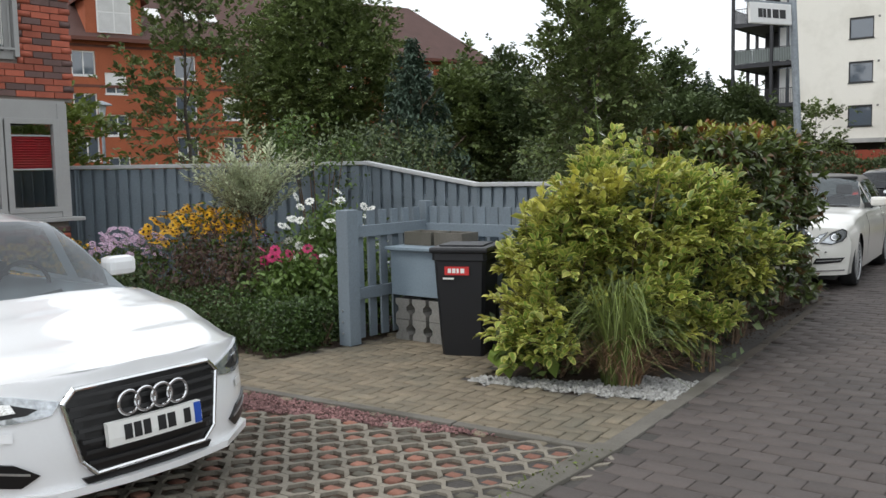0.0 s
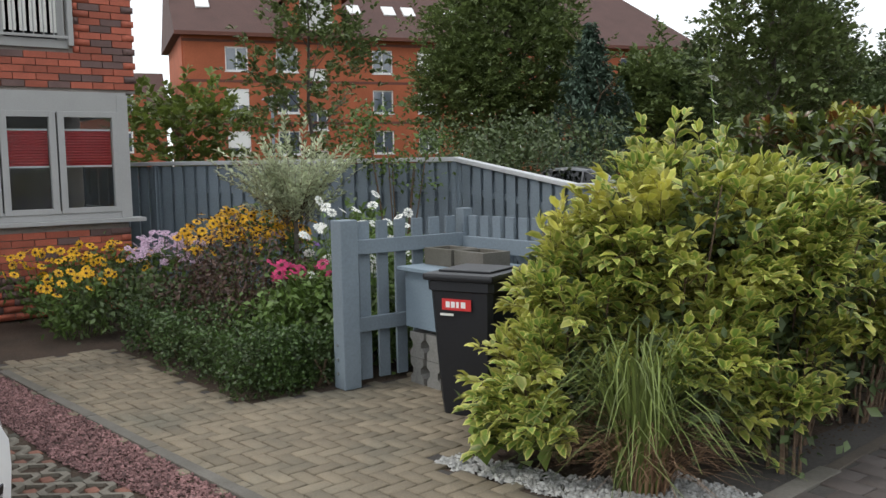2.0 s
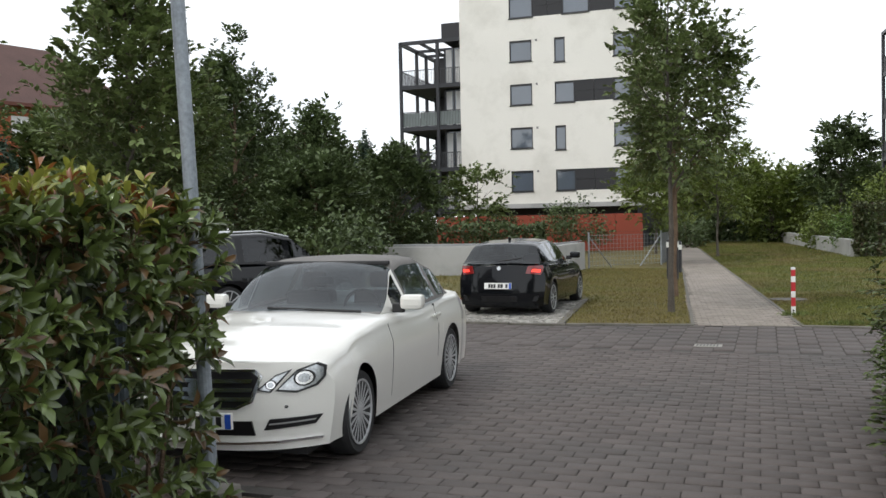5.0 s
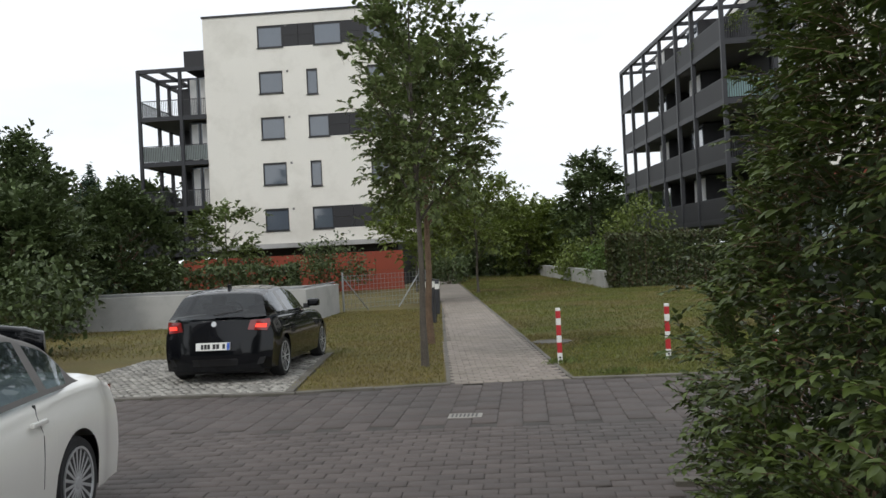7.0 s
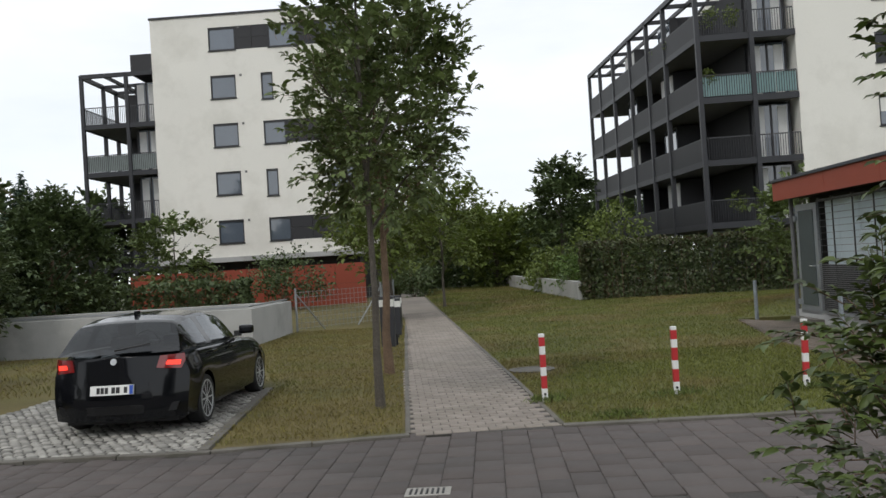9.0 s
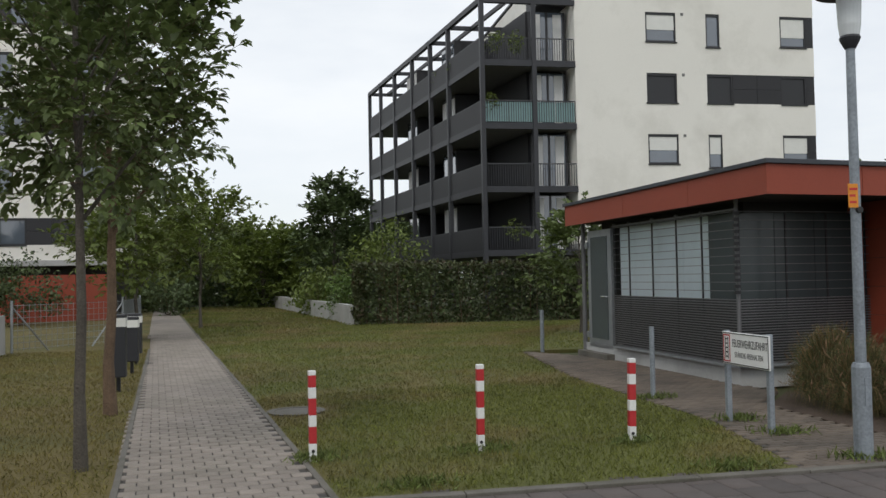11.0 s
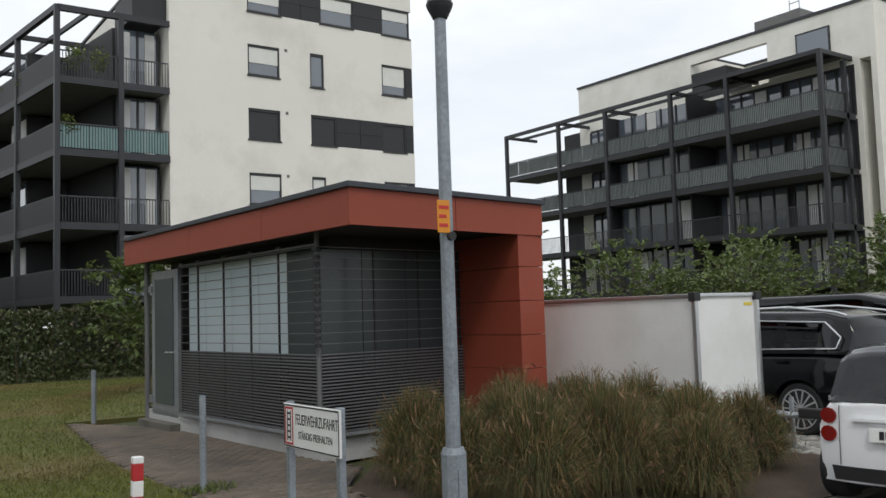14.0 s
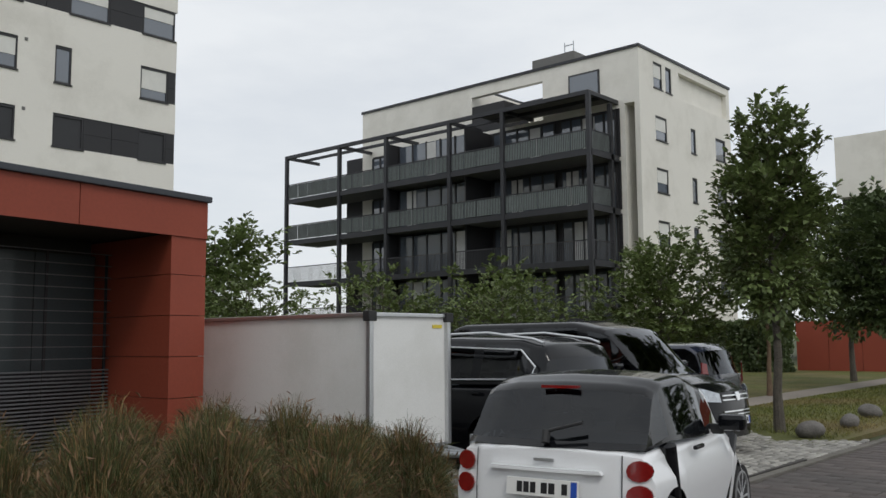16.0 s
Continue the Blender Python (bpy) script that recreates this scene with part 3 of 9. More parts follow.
def bay_window():
    w = part("window", boxed(-0.09, 0.0, 1.95, 4.05, 2.38, 2.63, bevel=0.006), "frame_grey", house, "grey bay window with half-drawn red pleated blinds")
    part("sill", boxed(-0.2, 0.09, 1.90, 4.20, 1.07, 1.12, bevel=0.008), "frame_grey", w)
    part("bottom_rail", boxed(-0.085, -0.005, 1.95, 4.05, 1.12, 1.235, bevel=0.006), "frame_grey", w)
    part("corner_post", boxed(-0.11, 0.01, 3.93, 4.06, 1.12, 2.6, bevel=0.006), "frame_grey", w)
    part("side_frame", boxed(-1.8, -0.1, 3.98, 4.05, 2.38, 2.62, bevel=0.006), "frame_grey", w)
    part("side_rail", boxed(-1.8, -0.1, 3.98, 4.05, 1.12, 1.23, bevel=0.006), "frame_grey", w)
    part("side_pane", boxed(-1.78, -0.12, 4.0, 4.012, 1.22, 2.39), "pane", w)
    for y0, y1 in ((1.97, 2.60), (2.62, 3.22), (3.24, 3.94)):
        f = part("casement", boxed(-0.07, 0.012, y0, y0 + 0.075, 1.2, 2.40, bevel=0.005), "frame_grey", w)
        part("stile", boxed(-0.07, 0.012, y1 - 0.075, y1, 1.2, 2.40, bevel=0.005), "frame_grey", f)
        part("rail", boxed(-0.068, 0.010, y0 + 0.07, y1 - 0.07, 2.33, 2.40, bevel=0.004), "frame_grey", f)
        part("rail", boxed(-0.068, 0.010, y0 + 0.07, y1 - 0.07, 1.2, 1.265, bevel=0.004), "frame_grey", f)
        part("pane", boxed(-0.045, -0.035, y0 + 0.06, y1 - 0.06, 1.25, 2.34), "pane", w)
        bm = bmesh.new()
        z = 1.76
        pleat = []
        n = 26
        for i in range(n + 1):
            pleat.append((-0.065 - (0.012 if i % 2 else 0.0), 1.76 + 0.42 * i / n))
        vs = [[bm.verts.new((x, y, z)) for x, z in pleat] for y in (y0 + 0.08, y1 - 0.08)]
        for i in range(n):
            bm.faces.new((vs[0][i], vs[1][i], vs[1][i + 1], vs[0][i + 1]))
        part("blind", bm, "blind_red", w, "red pleated blind")
        part("blind_bar", boxed(-0.085, -0.06, y0 + 0.08, y1 - 0.08, 1.745, 1.765), "frame_white", w)
        part("blind_bar", boxed(-0.085, -0.06, y0 + 0.08, y1 - 0.08, 2.175, 2.195), "frame_white", w)


bay_window()
w = part("window", boxed(-0.12, 0.02, 1.83, 3.42, 3.12, 3.22, bevel=0.006), "frame_grey", house, "upper window with a balustrade and vertical blinds")
part("pane", boxed(-0.1, -0.03, 1.95, 3.36, 3.22, 4.9), "pane_sky", w)
for y in (1.93, 2.6, 2.68, 3.34):
    part("stile", boxed(-0.06, 0.0, y - 0.04, y + 0.04, 3.22, 4.9, bevel=0.004), "frame_grey", w)
for i in range(12):
    y = 2.02 + i * 0.11
    part("blind_slat", boxed(-0.022, -0.016, y, y + 0.075, 3.3, 4.9), "blind", w)
for i in range(14):
    y = 1.95 + i * 0.108
    bm = bmesh.new()
    rod(bm, (0.06, y, 3.24), (0.06, y, 4.1), 0.008, n=6)
    part("baluster", bm, "frame_grey", w)
part("rail", boxed(0.045, 0.075, 1.88, 3.44, 4.08, 4.12), "frame_grey", w)
part("rail", boxed(0.045, 0.075, 1.88, 3.44, 3.23, 3.26), "frame_grey", w)
part("frame", boxed(-0.06, 0.08, 3.40, 3.46, 3.15, 4.9, bevel=0.004), "frame_grey", w)

# ---- technical shed ----
shed = thing("utility_shed", "low flat-roofed shed clad in rust-red panels and dark slats", "shed")
SX, SY, SL = 8.35, 24.45, 29.6
bm = bmesh.new()
box(bm, SX - 0.05, 10.74, SY + 0.62, 31.0, -0.05, 0.28)
part("plinth", bm, "concrete", shed, "grey concrete plinth")
part("core", boxed(SX + 0.35, 11.18, SY + 1.0, 30.9, 0.28, 2.85), "soffit", shed)
rf = part("roof", boxed(8.01, 11.18, 23.81, 31.19, 2.84, 3.21), "soffit", shed)
part("roof_edge", boxed(7.91, 11.28, 23.71, 31.25, 3.222, 3.29, bevel=0.01), "roof_edge", rf, "dark metal roof edge")
for y0, y1 in ((23.76, 25.9), (25.91, 28.3), (28.31, 31.2)):
    part("fascia_panel", boxed(7.95, 8.0, y0, y1, 2.80, 3.22), "rust_panel", rf)
for x0, x1 in ((7.97, 9.6), (9.61, 11.21)):
    part("fascia_panel", boxed(x0, x1, 23.76, 23.80, 2.80, 3.22), "rust_panel", rf)
part("fascia_panel", boxed(11.211, 11.25, 23.76, 31.2, 2.80, 3.22), "rust_panel", rf)
# side wing of red panels
z = 0.1
for i in range(6):
    z1 = z + 0.455
    part("panel", boxed(10.80, 11.21, 23.78, 23.83, z, z1 - 0.008), "rust_panel", shed)
    part("panel", boxed(10.76, 10.80, 23.78, 26.0, z, z1 - 0.008), "rust_panel", shed)
    part("panel", boxed(11.21, 11.25, 23.78, 28.0, z, z1 - 0.008), "rust_panel", shed)
    z = z1
part("wing_core", boxed(10.80, 11.21, 23.83, 28, 0.0, 2.80), "soffit", shed)
# glazing behind the slats, long side
UP = (26.07, 26.91, 27.8, 28.75, 29.42)
# all panes but the first carry the sky's reflection as a pale colour
for i, (y0, y1) in enumerate(zip((25.3, *UP), UP)):
    part("pane", boxed(8.42, 8.44, y0 + 0.005, y1 - 0.005, 1.30, 2.66), "sky_tint_glass" if i > 0 else "grey_panel", shed)
    part("pane", boxed(8.42, 8.44, y0 + 0.005, y1 - 0.005, 0.32, 1.295), "panel_dark", shed)
for i in range(3):
    x0 = 8.42 + i * 0.78
    part("pane", boxed(x0, x0 + 0.77, 25.34, 25.36, 1.30, 2.66), "grey_panel", shed)
    part("pane", boxed(x0, x0 + 0.77, 25.34, 25.36, 0.32, 1.295), "panel_dark", shed)
# slats: close together below, open above
zs = [0.34 + i * 0.042 for i in range(24)]
while zs[-1] < 2.6:
    zs.append(zs[-1] + 0.135)
for box_of in ((8.24, 8.275, 25.0, 29.44), (8.28, 10.76, 24.98, 25.015)):
    bm1 = boxed(*box_of, -0.008, 0.008)
    me1 = bpy.data.meshes.new("slat")
    bm1.to_mesh(me1)
    bm1.free()
    me1.materials.append(M["slat"])
    for z in zs:
        ob = new("slat", me1)
        ob.parent = shed
        ob.matrix_basis = pose(0, 0, z) @ Matrix.Diagonal((1, 1, 1.0 if z < 1.32 else 0.55, 1))
for y in UP:
    part("upright", boxed(8.277, 8.30, y - 0.014, y + 0.014, 0.28, 2.70), "frame_dark", shed)
    part("cap", boxed(8.262, 8.315, y - 0.03, y + 0.03, 2.70, 2.74, bevel=0.008), "slat", shed)
for x in (9.18, 9.96, 10.72):
    part("upright", boxed(x - 0.014, x + 0.014, 25.018, 25.04, 0.28, 2.66), "frame_dark", shed)
part("head_rail", boxed(8.235, 8.28, 25.0, 29.44, 2.675, 2.70), "slat", shed)
bm = bmesh.new()
rod(bm, (8.26, 25.0, 0.28), (8.26, 25.0, 2.84), 0.035)
part("corner_post", bm, "slat", shed)
for i in range(14):
    bm = bmesh.new()
    rod(bm, (8.21, 24.94, 1.40 + i * 0.092), (8.21, 24.94, 1.448 + i * 0.092), 0.055, n=10)
    part("clamp", bm, "frame_dark", shed)
part("base_rail", boxed(8.22, 8.30, 24.98, 29.45, 0.275, 0.32), "steel", shed)
part("base_rail", boxed(8.28, 10.76, 24.96, 25.02, 0.275, 0.32), "steel", shed)
# door
dr = part("door", boxed(8.30, 8.36, 29.62, 30.8, 0.2, 2.66, bevel=0.005), "steel", shed, "glazed aluminium door")
part("door_pane", boxed(8.285, 8.30, 29.80, 30.62, 0.40, 2.52), "grey_panel", dr)
bm = bmesh.new()
rod(bm, (8.20, 29.76, 1.28), (8.20, 29.92, 1.28), 0.015, n=8)
rod(bm, (8.20, 29.76, 1.28), (8.30, 29.76, 1.28), 0.012, n=8)
part("handle", bm, "chrome", dr)
for z in (0.4, 2.3):
    part("hinge", boxed(8.26, 8.30, 30.74, 30.86, z, z + 0.12), "steel", dr)
part("step", boxed(8.12, 8.4, 29.55, 31.05, 0.0, 0.12, bevel=0.01), "kerb", shed)
bm = bmesh.new()
rod(bm, (8.3, 31.02, 0.1), (8.3, 31.02, 2.85), 0.05)
part("corner_post", bm, "slat", shed)
for i in range(28):
    part("slat", boxed(8.26, 8.9, 31.0, 31.03, 0.3 + i * 0.085, 0.312 + i * 0.085), "slat", shed)
# the shed is not quite square on plan
for me in {ch.data for ch in shed.children_recursive}:
    for v in me.vertices:
        x, y = v.co.x, v.co.y
        v.co.x = x - 0.045 * (y - 23.8)
        v.co.y = y + 0.14 * max(0.0, x - 7.96)



# ---- white apartment blocks ----
def punched_wall(bm, width, z0, z1, holes, depth=0.3):
    """A wall in the x-z plane with its face at y = 0 and rectangular holes (x0, x1, za, zb)."""
    xs = sorted({0.0, width, *[h[0] for h in holes], *[h[1] for h in holes]})
    zs = sorted({z0, z1, *[h[2] for h in holes], *[h[3] for h in holes]})
    for xa, xb in zip(xs, xs[1:]):
        for za, zb in zip(zs, zs[1:]):
            mx, mz = (xa + xb) / 2, (za + zb) / 2
            if not any(h[0] < mx < h[1] and h[2] < mz < h[3] for h in holes):
                box(bm, xa, xb, 0, depth, za, zb)
    bmesh.ops.remove_doubles(bm, verts=bm.verts, dist=0.001)
    return bm


def window_unit(parent, x0, x1, z0, z1, pane="pane_sky", blind=None):
    w = part("window", boxed(x0 - 0.04, x1 + 0.04, -0.05, 0.14, z0 - 0.06, z0, bevel=0), "frame_dark", parent)
    bm = bmesh.new()
    t = 0.07
    for a in ((x0, x0 + t, z0, z1), (x1 - t, x1, z0, z1), (x0 + t, x1 - t, z0, z0 + t), (x0 + t, x1 - t, z1 - 0.12, z1)):
        box(bm, a[0], a[1], 0.03, 0.12, a[2], a[3])
    part("frame", bm, "frame_dark", w)
    part("pane", boxed(x0 + t, x1 - t, 0.08, 0.1, z0 + t, z1 - 0.12), pane, w)
    if blind:
        zb = z1 - 0.12 - (z1 - z0) * blind
        part("blind", boxed(x0 + t, x1 - t, 0.055, 0.075, zb, z1 - 0.12), "blind", w)
    return w


def gable_block(name, label, m, blinds):
    b = thing(name, label, "apartment block", m)
    W, H = 12.0, 17.28
    rows = [3.80 + i * 2.85 for i in range(5)]
    holes, wins, panels = [], [], []
    for i, z in enumerate(rows):
        za, zb = z, z + 1.38
        if i == 4:
            holes.append((3.45, W + 1, za, zb))
            panels += [(5.05, 7.0, za, zb), (8.75, 10.3, za, zb)]
            wins += [(3.45, 5.05, za, zb), (7.0, 8.75, za, zb), (10.3, 11.9, za, zb)]
            continue
        holes.append((3.45, 4.95, za, zb))
        wins.append((3.45, 4.95, za, zb))
        if i % 2:
            holes += [(6.45, 7.15, za - 0.2, zb), (10.25, W + 1, za - 0.1, zb)]
            wins += [(6.45, 7.15, za - 0.2, zb), (10.25, 11.6, za - 0.1, zb)]
            panels.append((11.6, 12.0, za - 0.1, zb))
        else:
            holes.append((6.45, W + 1, za, zb))
            wins += [(6.45, 7.75, za, zb), (10.25, 11.55, za, zb)]
            panels += [(7.75, 10.25, za, zb), (11.55, 12.0, za, zb)]
    holes = [(a, min(c, W), d, e) for a, c, d, e in holes]
    bm = punched_wall(bmesh.new(), W, 3.0, H, holes)
    part("wall", bm, "render_white", b, "white rendered gable wall")
    part("core", boxed(0.0, W - 0.02, 0.3, 22, 3.0, H - 0.1), "render_white", b)
    part("ground_floor", boxed(0.6, W - 0.5, 1.2, 21, -0.1, 3.0), "panel_dark", b)
    part("roof", boxed(-0.06, W + 0.06, -0.06, 22.06, H, H + 0.12), "anthracite", b)
    part("canopy", boxed(-0.1, W, -0.2, 1.2, 2.72, 3.0), "concrete", b)
    for x0, x1, za, zb in panels:
        bm = bmesh.new()
        n = max(1, round((x1 - x0) / 1.3))
        for k in range(n):
            box(bm, x0 + (x1 - x0) * k / n + 0.01, x0 + (x1 - x0) * (k + 1) / n - 0.01, 0.02, 0.1, za, (za + zb) / 2 - 0.006)
            box(bm, x0 + (x1 - x0) * k / n + 0.01, x0 + (x1 - x0) * (k + 1) / n - 0.01, 0.02, 0.1, (za + zb) / 2 + 0.006, zb)
        part("cladding", bm, "panel_dark", b)
    for k, (x0, x1, za, zb) in enumerate(wins):
        bl = blinds[k % len(blinds)]
        if bl == "s":
            window_unit(b, x0, x1, za, zb, "shutter")
        else:
            window_unit(b, x0, x1, za, zb, "pane_sky", bl)
    for z in rows:
        part("vent", boxed(5.2, 5.33, -0.02, 0.0, z + 1.25, z + 1.38), "slab", b)
    return b


def railing(parent, axis, a0, a1, c, z, sheet=None, gap=0.11):
    """A balcony railing from a0 to a1 along an axis at the other coordinate c."""
    r = part("railing", (boxed(a0, a1, c - 0.025, c + 0.025, z + 1.0, z + 1.05) if axis == "x" else boxed(c - 0.025, c + 0.025, a0, a1, z + 1.0, z + 1.05)), "rail", parent)
    bm = bmesh.new()
    n = max(2, int((a1 - a0) / gap))
    for i in range(n + 1):
        p = a0 + (a1 - a0) * i / n
        if axis == "x":
            box(bm, p - 0.012, p + 0.012, c - 0.012, c + 0.012, z + 0.05, z + 1.0)
        else:
            box(bm, c - 0.012, c + 0.012, p - 0.012, p + 0.012, z + 0.05, z + 1.0)
    part("railing_infill", bm, "rail", r)["kind"] = "stuff"
    if sheet:
        n = max(1, round((a1 - a0) / 1.0))
        for i in range(n):
            p, q = a0 + (a1 - a0) * i / n + 0.02, a0 + (a1 - a0) * (i + 1) / n - 0.02
            part("sheet", (boxed(p, q, c + 0.03, c + 0.045, z + 0.08, z + 0.98) if axis == "x" else boxed(c + 0.03, c + 0.045, p, q, z + 0.08, z + 0.98)), sheet, r)


def balcony_side(b, x_out, x_mid, length, top, sheets, dense, shear=0.0):
    """Steel balcony frame on the west side of a gable block; y runs back."""
    before = set(b.children_recursive)
    levels = [2.75 + i * 2.85 for i in range(4)]
    ys = [0.0, 0.22 * length, 0.36 * length, 0.52 * length, 0.7 * length, 0.86 * length, length]
    for y in ys:
        part("post", boxed(x_out - 0.1, x_out + 0.1, y - 0.1, y + 0.1, 0, top), "anthracite", b)
        part("roof_beam", boxed(x_out, 0, y - 0.07, y + 0.07, top - 0.2, top), "anthracite", b)
    part("post", boxed(x_mid - 0.1, x_mid + 0.1, -0.1, 0.1, 0, top), "anthracite", b)
    part("roof_beam", boxed(x_out - 0.1, x_out + 0.1, 0, length, top - 0.22, top + 0.02), "anthracite", b)
    part("roof_beam", boxed(x_out, 0, -0.1, 0.1, top - 0.22, top + 0.02), "anthracite", b)
    part("roof_beam", boxed((x_out + x_mid) / 2 - 0.06, (x_out + x_mid) / 2 + 0.06, 0, length, top - 0.2, top), "anthracite", b)
    for k, z in enumerate(levels):
        part("slab", boxed(x_out + 0.05, -0.02, 0.05, length, z - 0.2, z), "slab", b)
        part("edge_beam", boxed(x_out - 0.06, x_out + 0.05, 0, length, z - 0.26, z + 0.02), "anthracite", b)
        part("edge_beam", boxed(x_out, 0, -0.06, 0.05, z - 0.26, z + 0.02), "anthracite", b)
        railing(b, "x", x_out + 0.1, x_mid - 0.1, 0.0, z, sheets[k])
        railing(b, "x", x_mid + 0.1, -0.05, 0.0, z, sheets[k])
        if dense:
            part("parapet_sheet", boxed(x_out - 0.03, x_out, 0.1, length, z + 0.0, z + 1.0), "panel_dark", b)
        railing(b, "y", 0.1, length, x_out, z)
        # glazing behind the balconies
        g = part("glazing", boxed(x_mid + 0.2, -0.05, 0.9, 0.98, z, z + 2.5), "pane_sky", b)
        for i in range(3):
            xx = x_mid + 0.2 + i * (abs(x_mid) - 0.3) / 2
            part("mullion", boxed(xx - 0.04, xx + 0.04, 0.84, 0.92, z, z + 2.5), "frame_dark", g)
        part("curtain", boxed(x_mid + 0.3, x_mid + 0.72, 0.872, 0.888, z + 0.05, z + 2.4), "curtain", g)
        part("curtain", boxed(-0.62, -0.22, 0.872, 0.888, z + 0.05, z + 2.4), "curtain", g)
        part("room_wall", boxed(x_mid + 0.15, -0.02, 1.2, length - 0.3, z, z + 2.6), "panel_dark", b)
        for y0 in (0.30, 0.62):
            bx = part("bay", boxed(x_out + 0.9, x_mid + 0.2, length * y0, length * (y0 + 0.1), z, z + 2.55), "panel_dark", b)
            part("bay_pane", boxed(x_out + 0.86, x_out + 0.9, length * y0 + 0.1, length * (y0 + 0.1) - 0.1, z + 0.1, z + 2.4), "curtain" if (k + int(y0 * 10)) % 2 else "pane_sky", bx)
    for ch in set(b.children_recursive) - before:
        for v in ch.data.vertices:
            v.co.x -= shear * max(0.0, v.co.y)


block_b = gable_block("apartment_block", "white rendered apartment block with dark steel balconies", pose(15.15, 51.0, 0.15, 0, 0, -1.0), [0.35, "s", "s", 0.45, 0.5, 0.5, "s", "s", "s", 0.5, 0.0, 0.6, 0.6, 0.4])
balcony_side(block_b, -4.35, -1.95, 21.0, 14.1, [None, None, "teal", None], True, 0.14)
block_a = gable_block("apartment_block", "white rendered apartment block beside the path", pose(-18.55, 61.3, 0.0, 0, 0, 1.0), [None, None, None, None, None, 0.0, None])
balcony_side(block_a, -4.3, -1.6, 14.0, 14.3, [None, None, "rail_glass", None], False)
for blk, xs in ((block_a, (-0.6,)), (block_b, (-0.6,))):
    part("roof_box", boxed(-1.4, 0.0, 0.3, 3.0, 14.2, 15.4), "panel_dark", blk)
# red annex in front of block A
annex = thing("red_annex", "low rust-red annex wall before the apartment block", "annex")
for i in range(8):
    x0 = -19.0 + i * 1.62
    part("panel", boxed(x0, x0 + 1.6, 57.6, 57.75, 0, 1.12), "rust_panel", annex)
    part("panel", boxed(x0, x0 + 1.6, 57.6, 57.75, 1.13, 2.2), "rust_panel", annex)

# ---- block C with long balconies ----
bc = thing("apartment_block", "white apartment block with long grey balconies and penthouse", "apartment block", pose(46.8, 38.0, 0))
CW, CL, CH = 11.4, 21.2, 17.25
rows = [2.9 + i * 2.88 for i in range(5)]
holes, wins = [], []
for i, z in enumerate(rows):
    za, zb = z + 0.85, z + 2.2
    if i == 4:
        holes += [(1.6, 2.6, za, zb + 0.1), (3.0, 3.7, za, zb + 0.1), (4.6, 11.0, za - 0.1, zb + 0.1)]
        wins += [(1.6, 2.6, za, zb + 0.1), (3.0, 3.7, za, zb + 0.1)]
        continue
    holes += [(1.7, 3.0, za, zb), (5.9, 6.55, za - 0.1, zb), (9.2, 10.6, za, zb)]
    wins += [(1.7, 3.0, za, zb), (5.9, 6.55, za - 0.1, zb), (9.2, 10.6, za, zb)]
bm = punched_wall(bmesh.new(), CW, 0, CH, holes)
part("wall", bm, "render_white", bc, "white rendered end wall")
for k, h in enumerate(wins):
    window_unit(bc, *h, "pane_sky", 0.0 if k % 3 else 0.5)
part("core", boxed(0.02, CW - 0.02, 0.9, CL, 0, 14.2), "render_white", bc)
part("penthouse", boxed(0.02, CW - 0.02, 0.3, 6.2, 14.2, CH - 0.1), "render_white", bc)
part("penthouse", boxed(0.02, CW - 0.02, 11.5, CL, 14.2, CH - 0.1), "render_white", bc)
part("penthouse", boxed(5.5, CW - 0.02, 6.2, 11.5, 14.2, CH - 0.1), "render_white", bc)
part("parapet_beam", boxed(0.02, 0.4, 6.2, 11.5, CH - 0.75, CH - 0.1), "render_white", bc)
part("roof", boxed(-0.06, CW + 0.06, -0.06, 6.2, CH - 0.1, CH + 0.06), "anthracite", bc)
part("roof", boxed(-0.06, CW + 0.06, 11.5, CL + 0.06, CH - 0.1, CH + 0.06), "anthracite", bc)
part("roof", boxed(5.4, CW + 0.06, 6.2, 11.5, CH - 0.1, CH + 0.06), "anthracite", bc)
part("coping", boxed(-0.06, 0.46, 6.2, 11.5, CH - 0.1, CH + 0.06), "anthracite", bc)
part("roof_box", boxed(0.6, 3.0, 4.4, 7.3, CH, CH + 0.8), "slab", bc)
bm = bmesh.new()
for x, y in ((0.9, 4.6), (0.9, 5.2)):
    rod(bm, (x, y, CH + 0.06), (x, y, CH + 1.5), 0.03, n=6)
for z in (0.5, 0.9, 1.3):
    rod(bm, (0.9, 4.6, CH + z), (0.9, 5.2, CH + z), 0.03, n=6)
part("roof_ladder", bm, "steel", bc)
pw = part("window", boxed(-0.03, 0.02, 2.4, 4.4, 14.5, 16.4), "frame_dark", bc)
part("pane", boxed(-0.045, -0.03, 2.5, 4.3, 14.6, 16.3), "pane_sky", pw)
part("terrace_store", boxed(0.05, 2.5, 9.0, 11.48, 14.2, 15.9), "panel_dark", bc)
part("recessed_body", boxed(0.03, CW - 0.03, CL, 22.8, 0, 14.15), "panel_dark", bc)
part("dark_wall", boxed(-0.06, 0.01, 1.2, 22.8, 0, 2.55), "panel_dark", bc)
posts_y = [1.35, 6.9, 10.8, 16.0, 20.3, 25.7]
levels = [2.8, 5.65, 8.5, 11.35]
XO = -2.9
for y in posts_y:
    part("post", boxed(XO - 0.11, XO + 0.11, y - 0.11, y + 0.11, 0, 14.4), "anthracite", bc)
    part("roof_beam", boxed(XO, 0, y - 0.08, y + 0.08, 14.2, 14.4), "anthracite", bc)
part("post", boxed(-0.9, -0.68, 1.24, 1.46, 0, 14.1), "anthracite", bc)
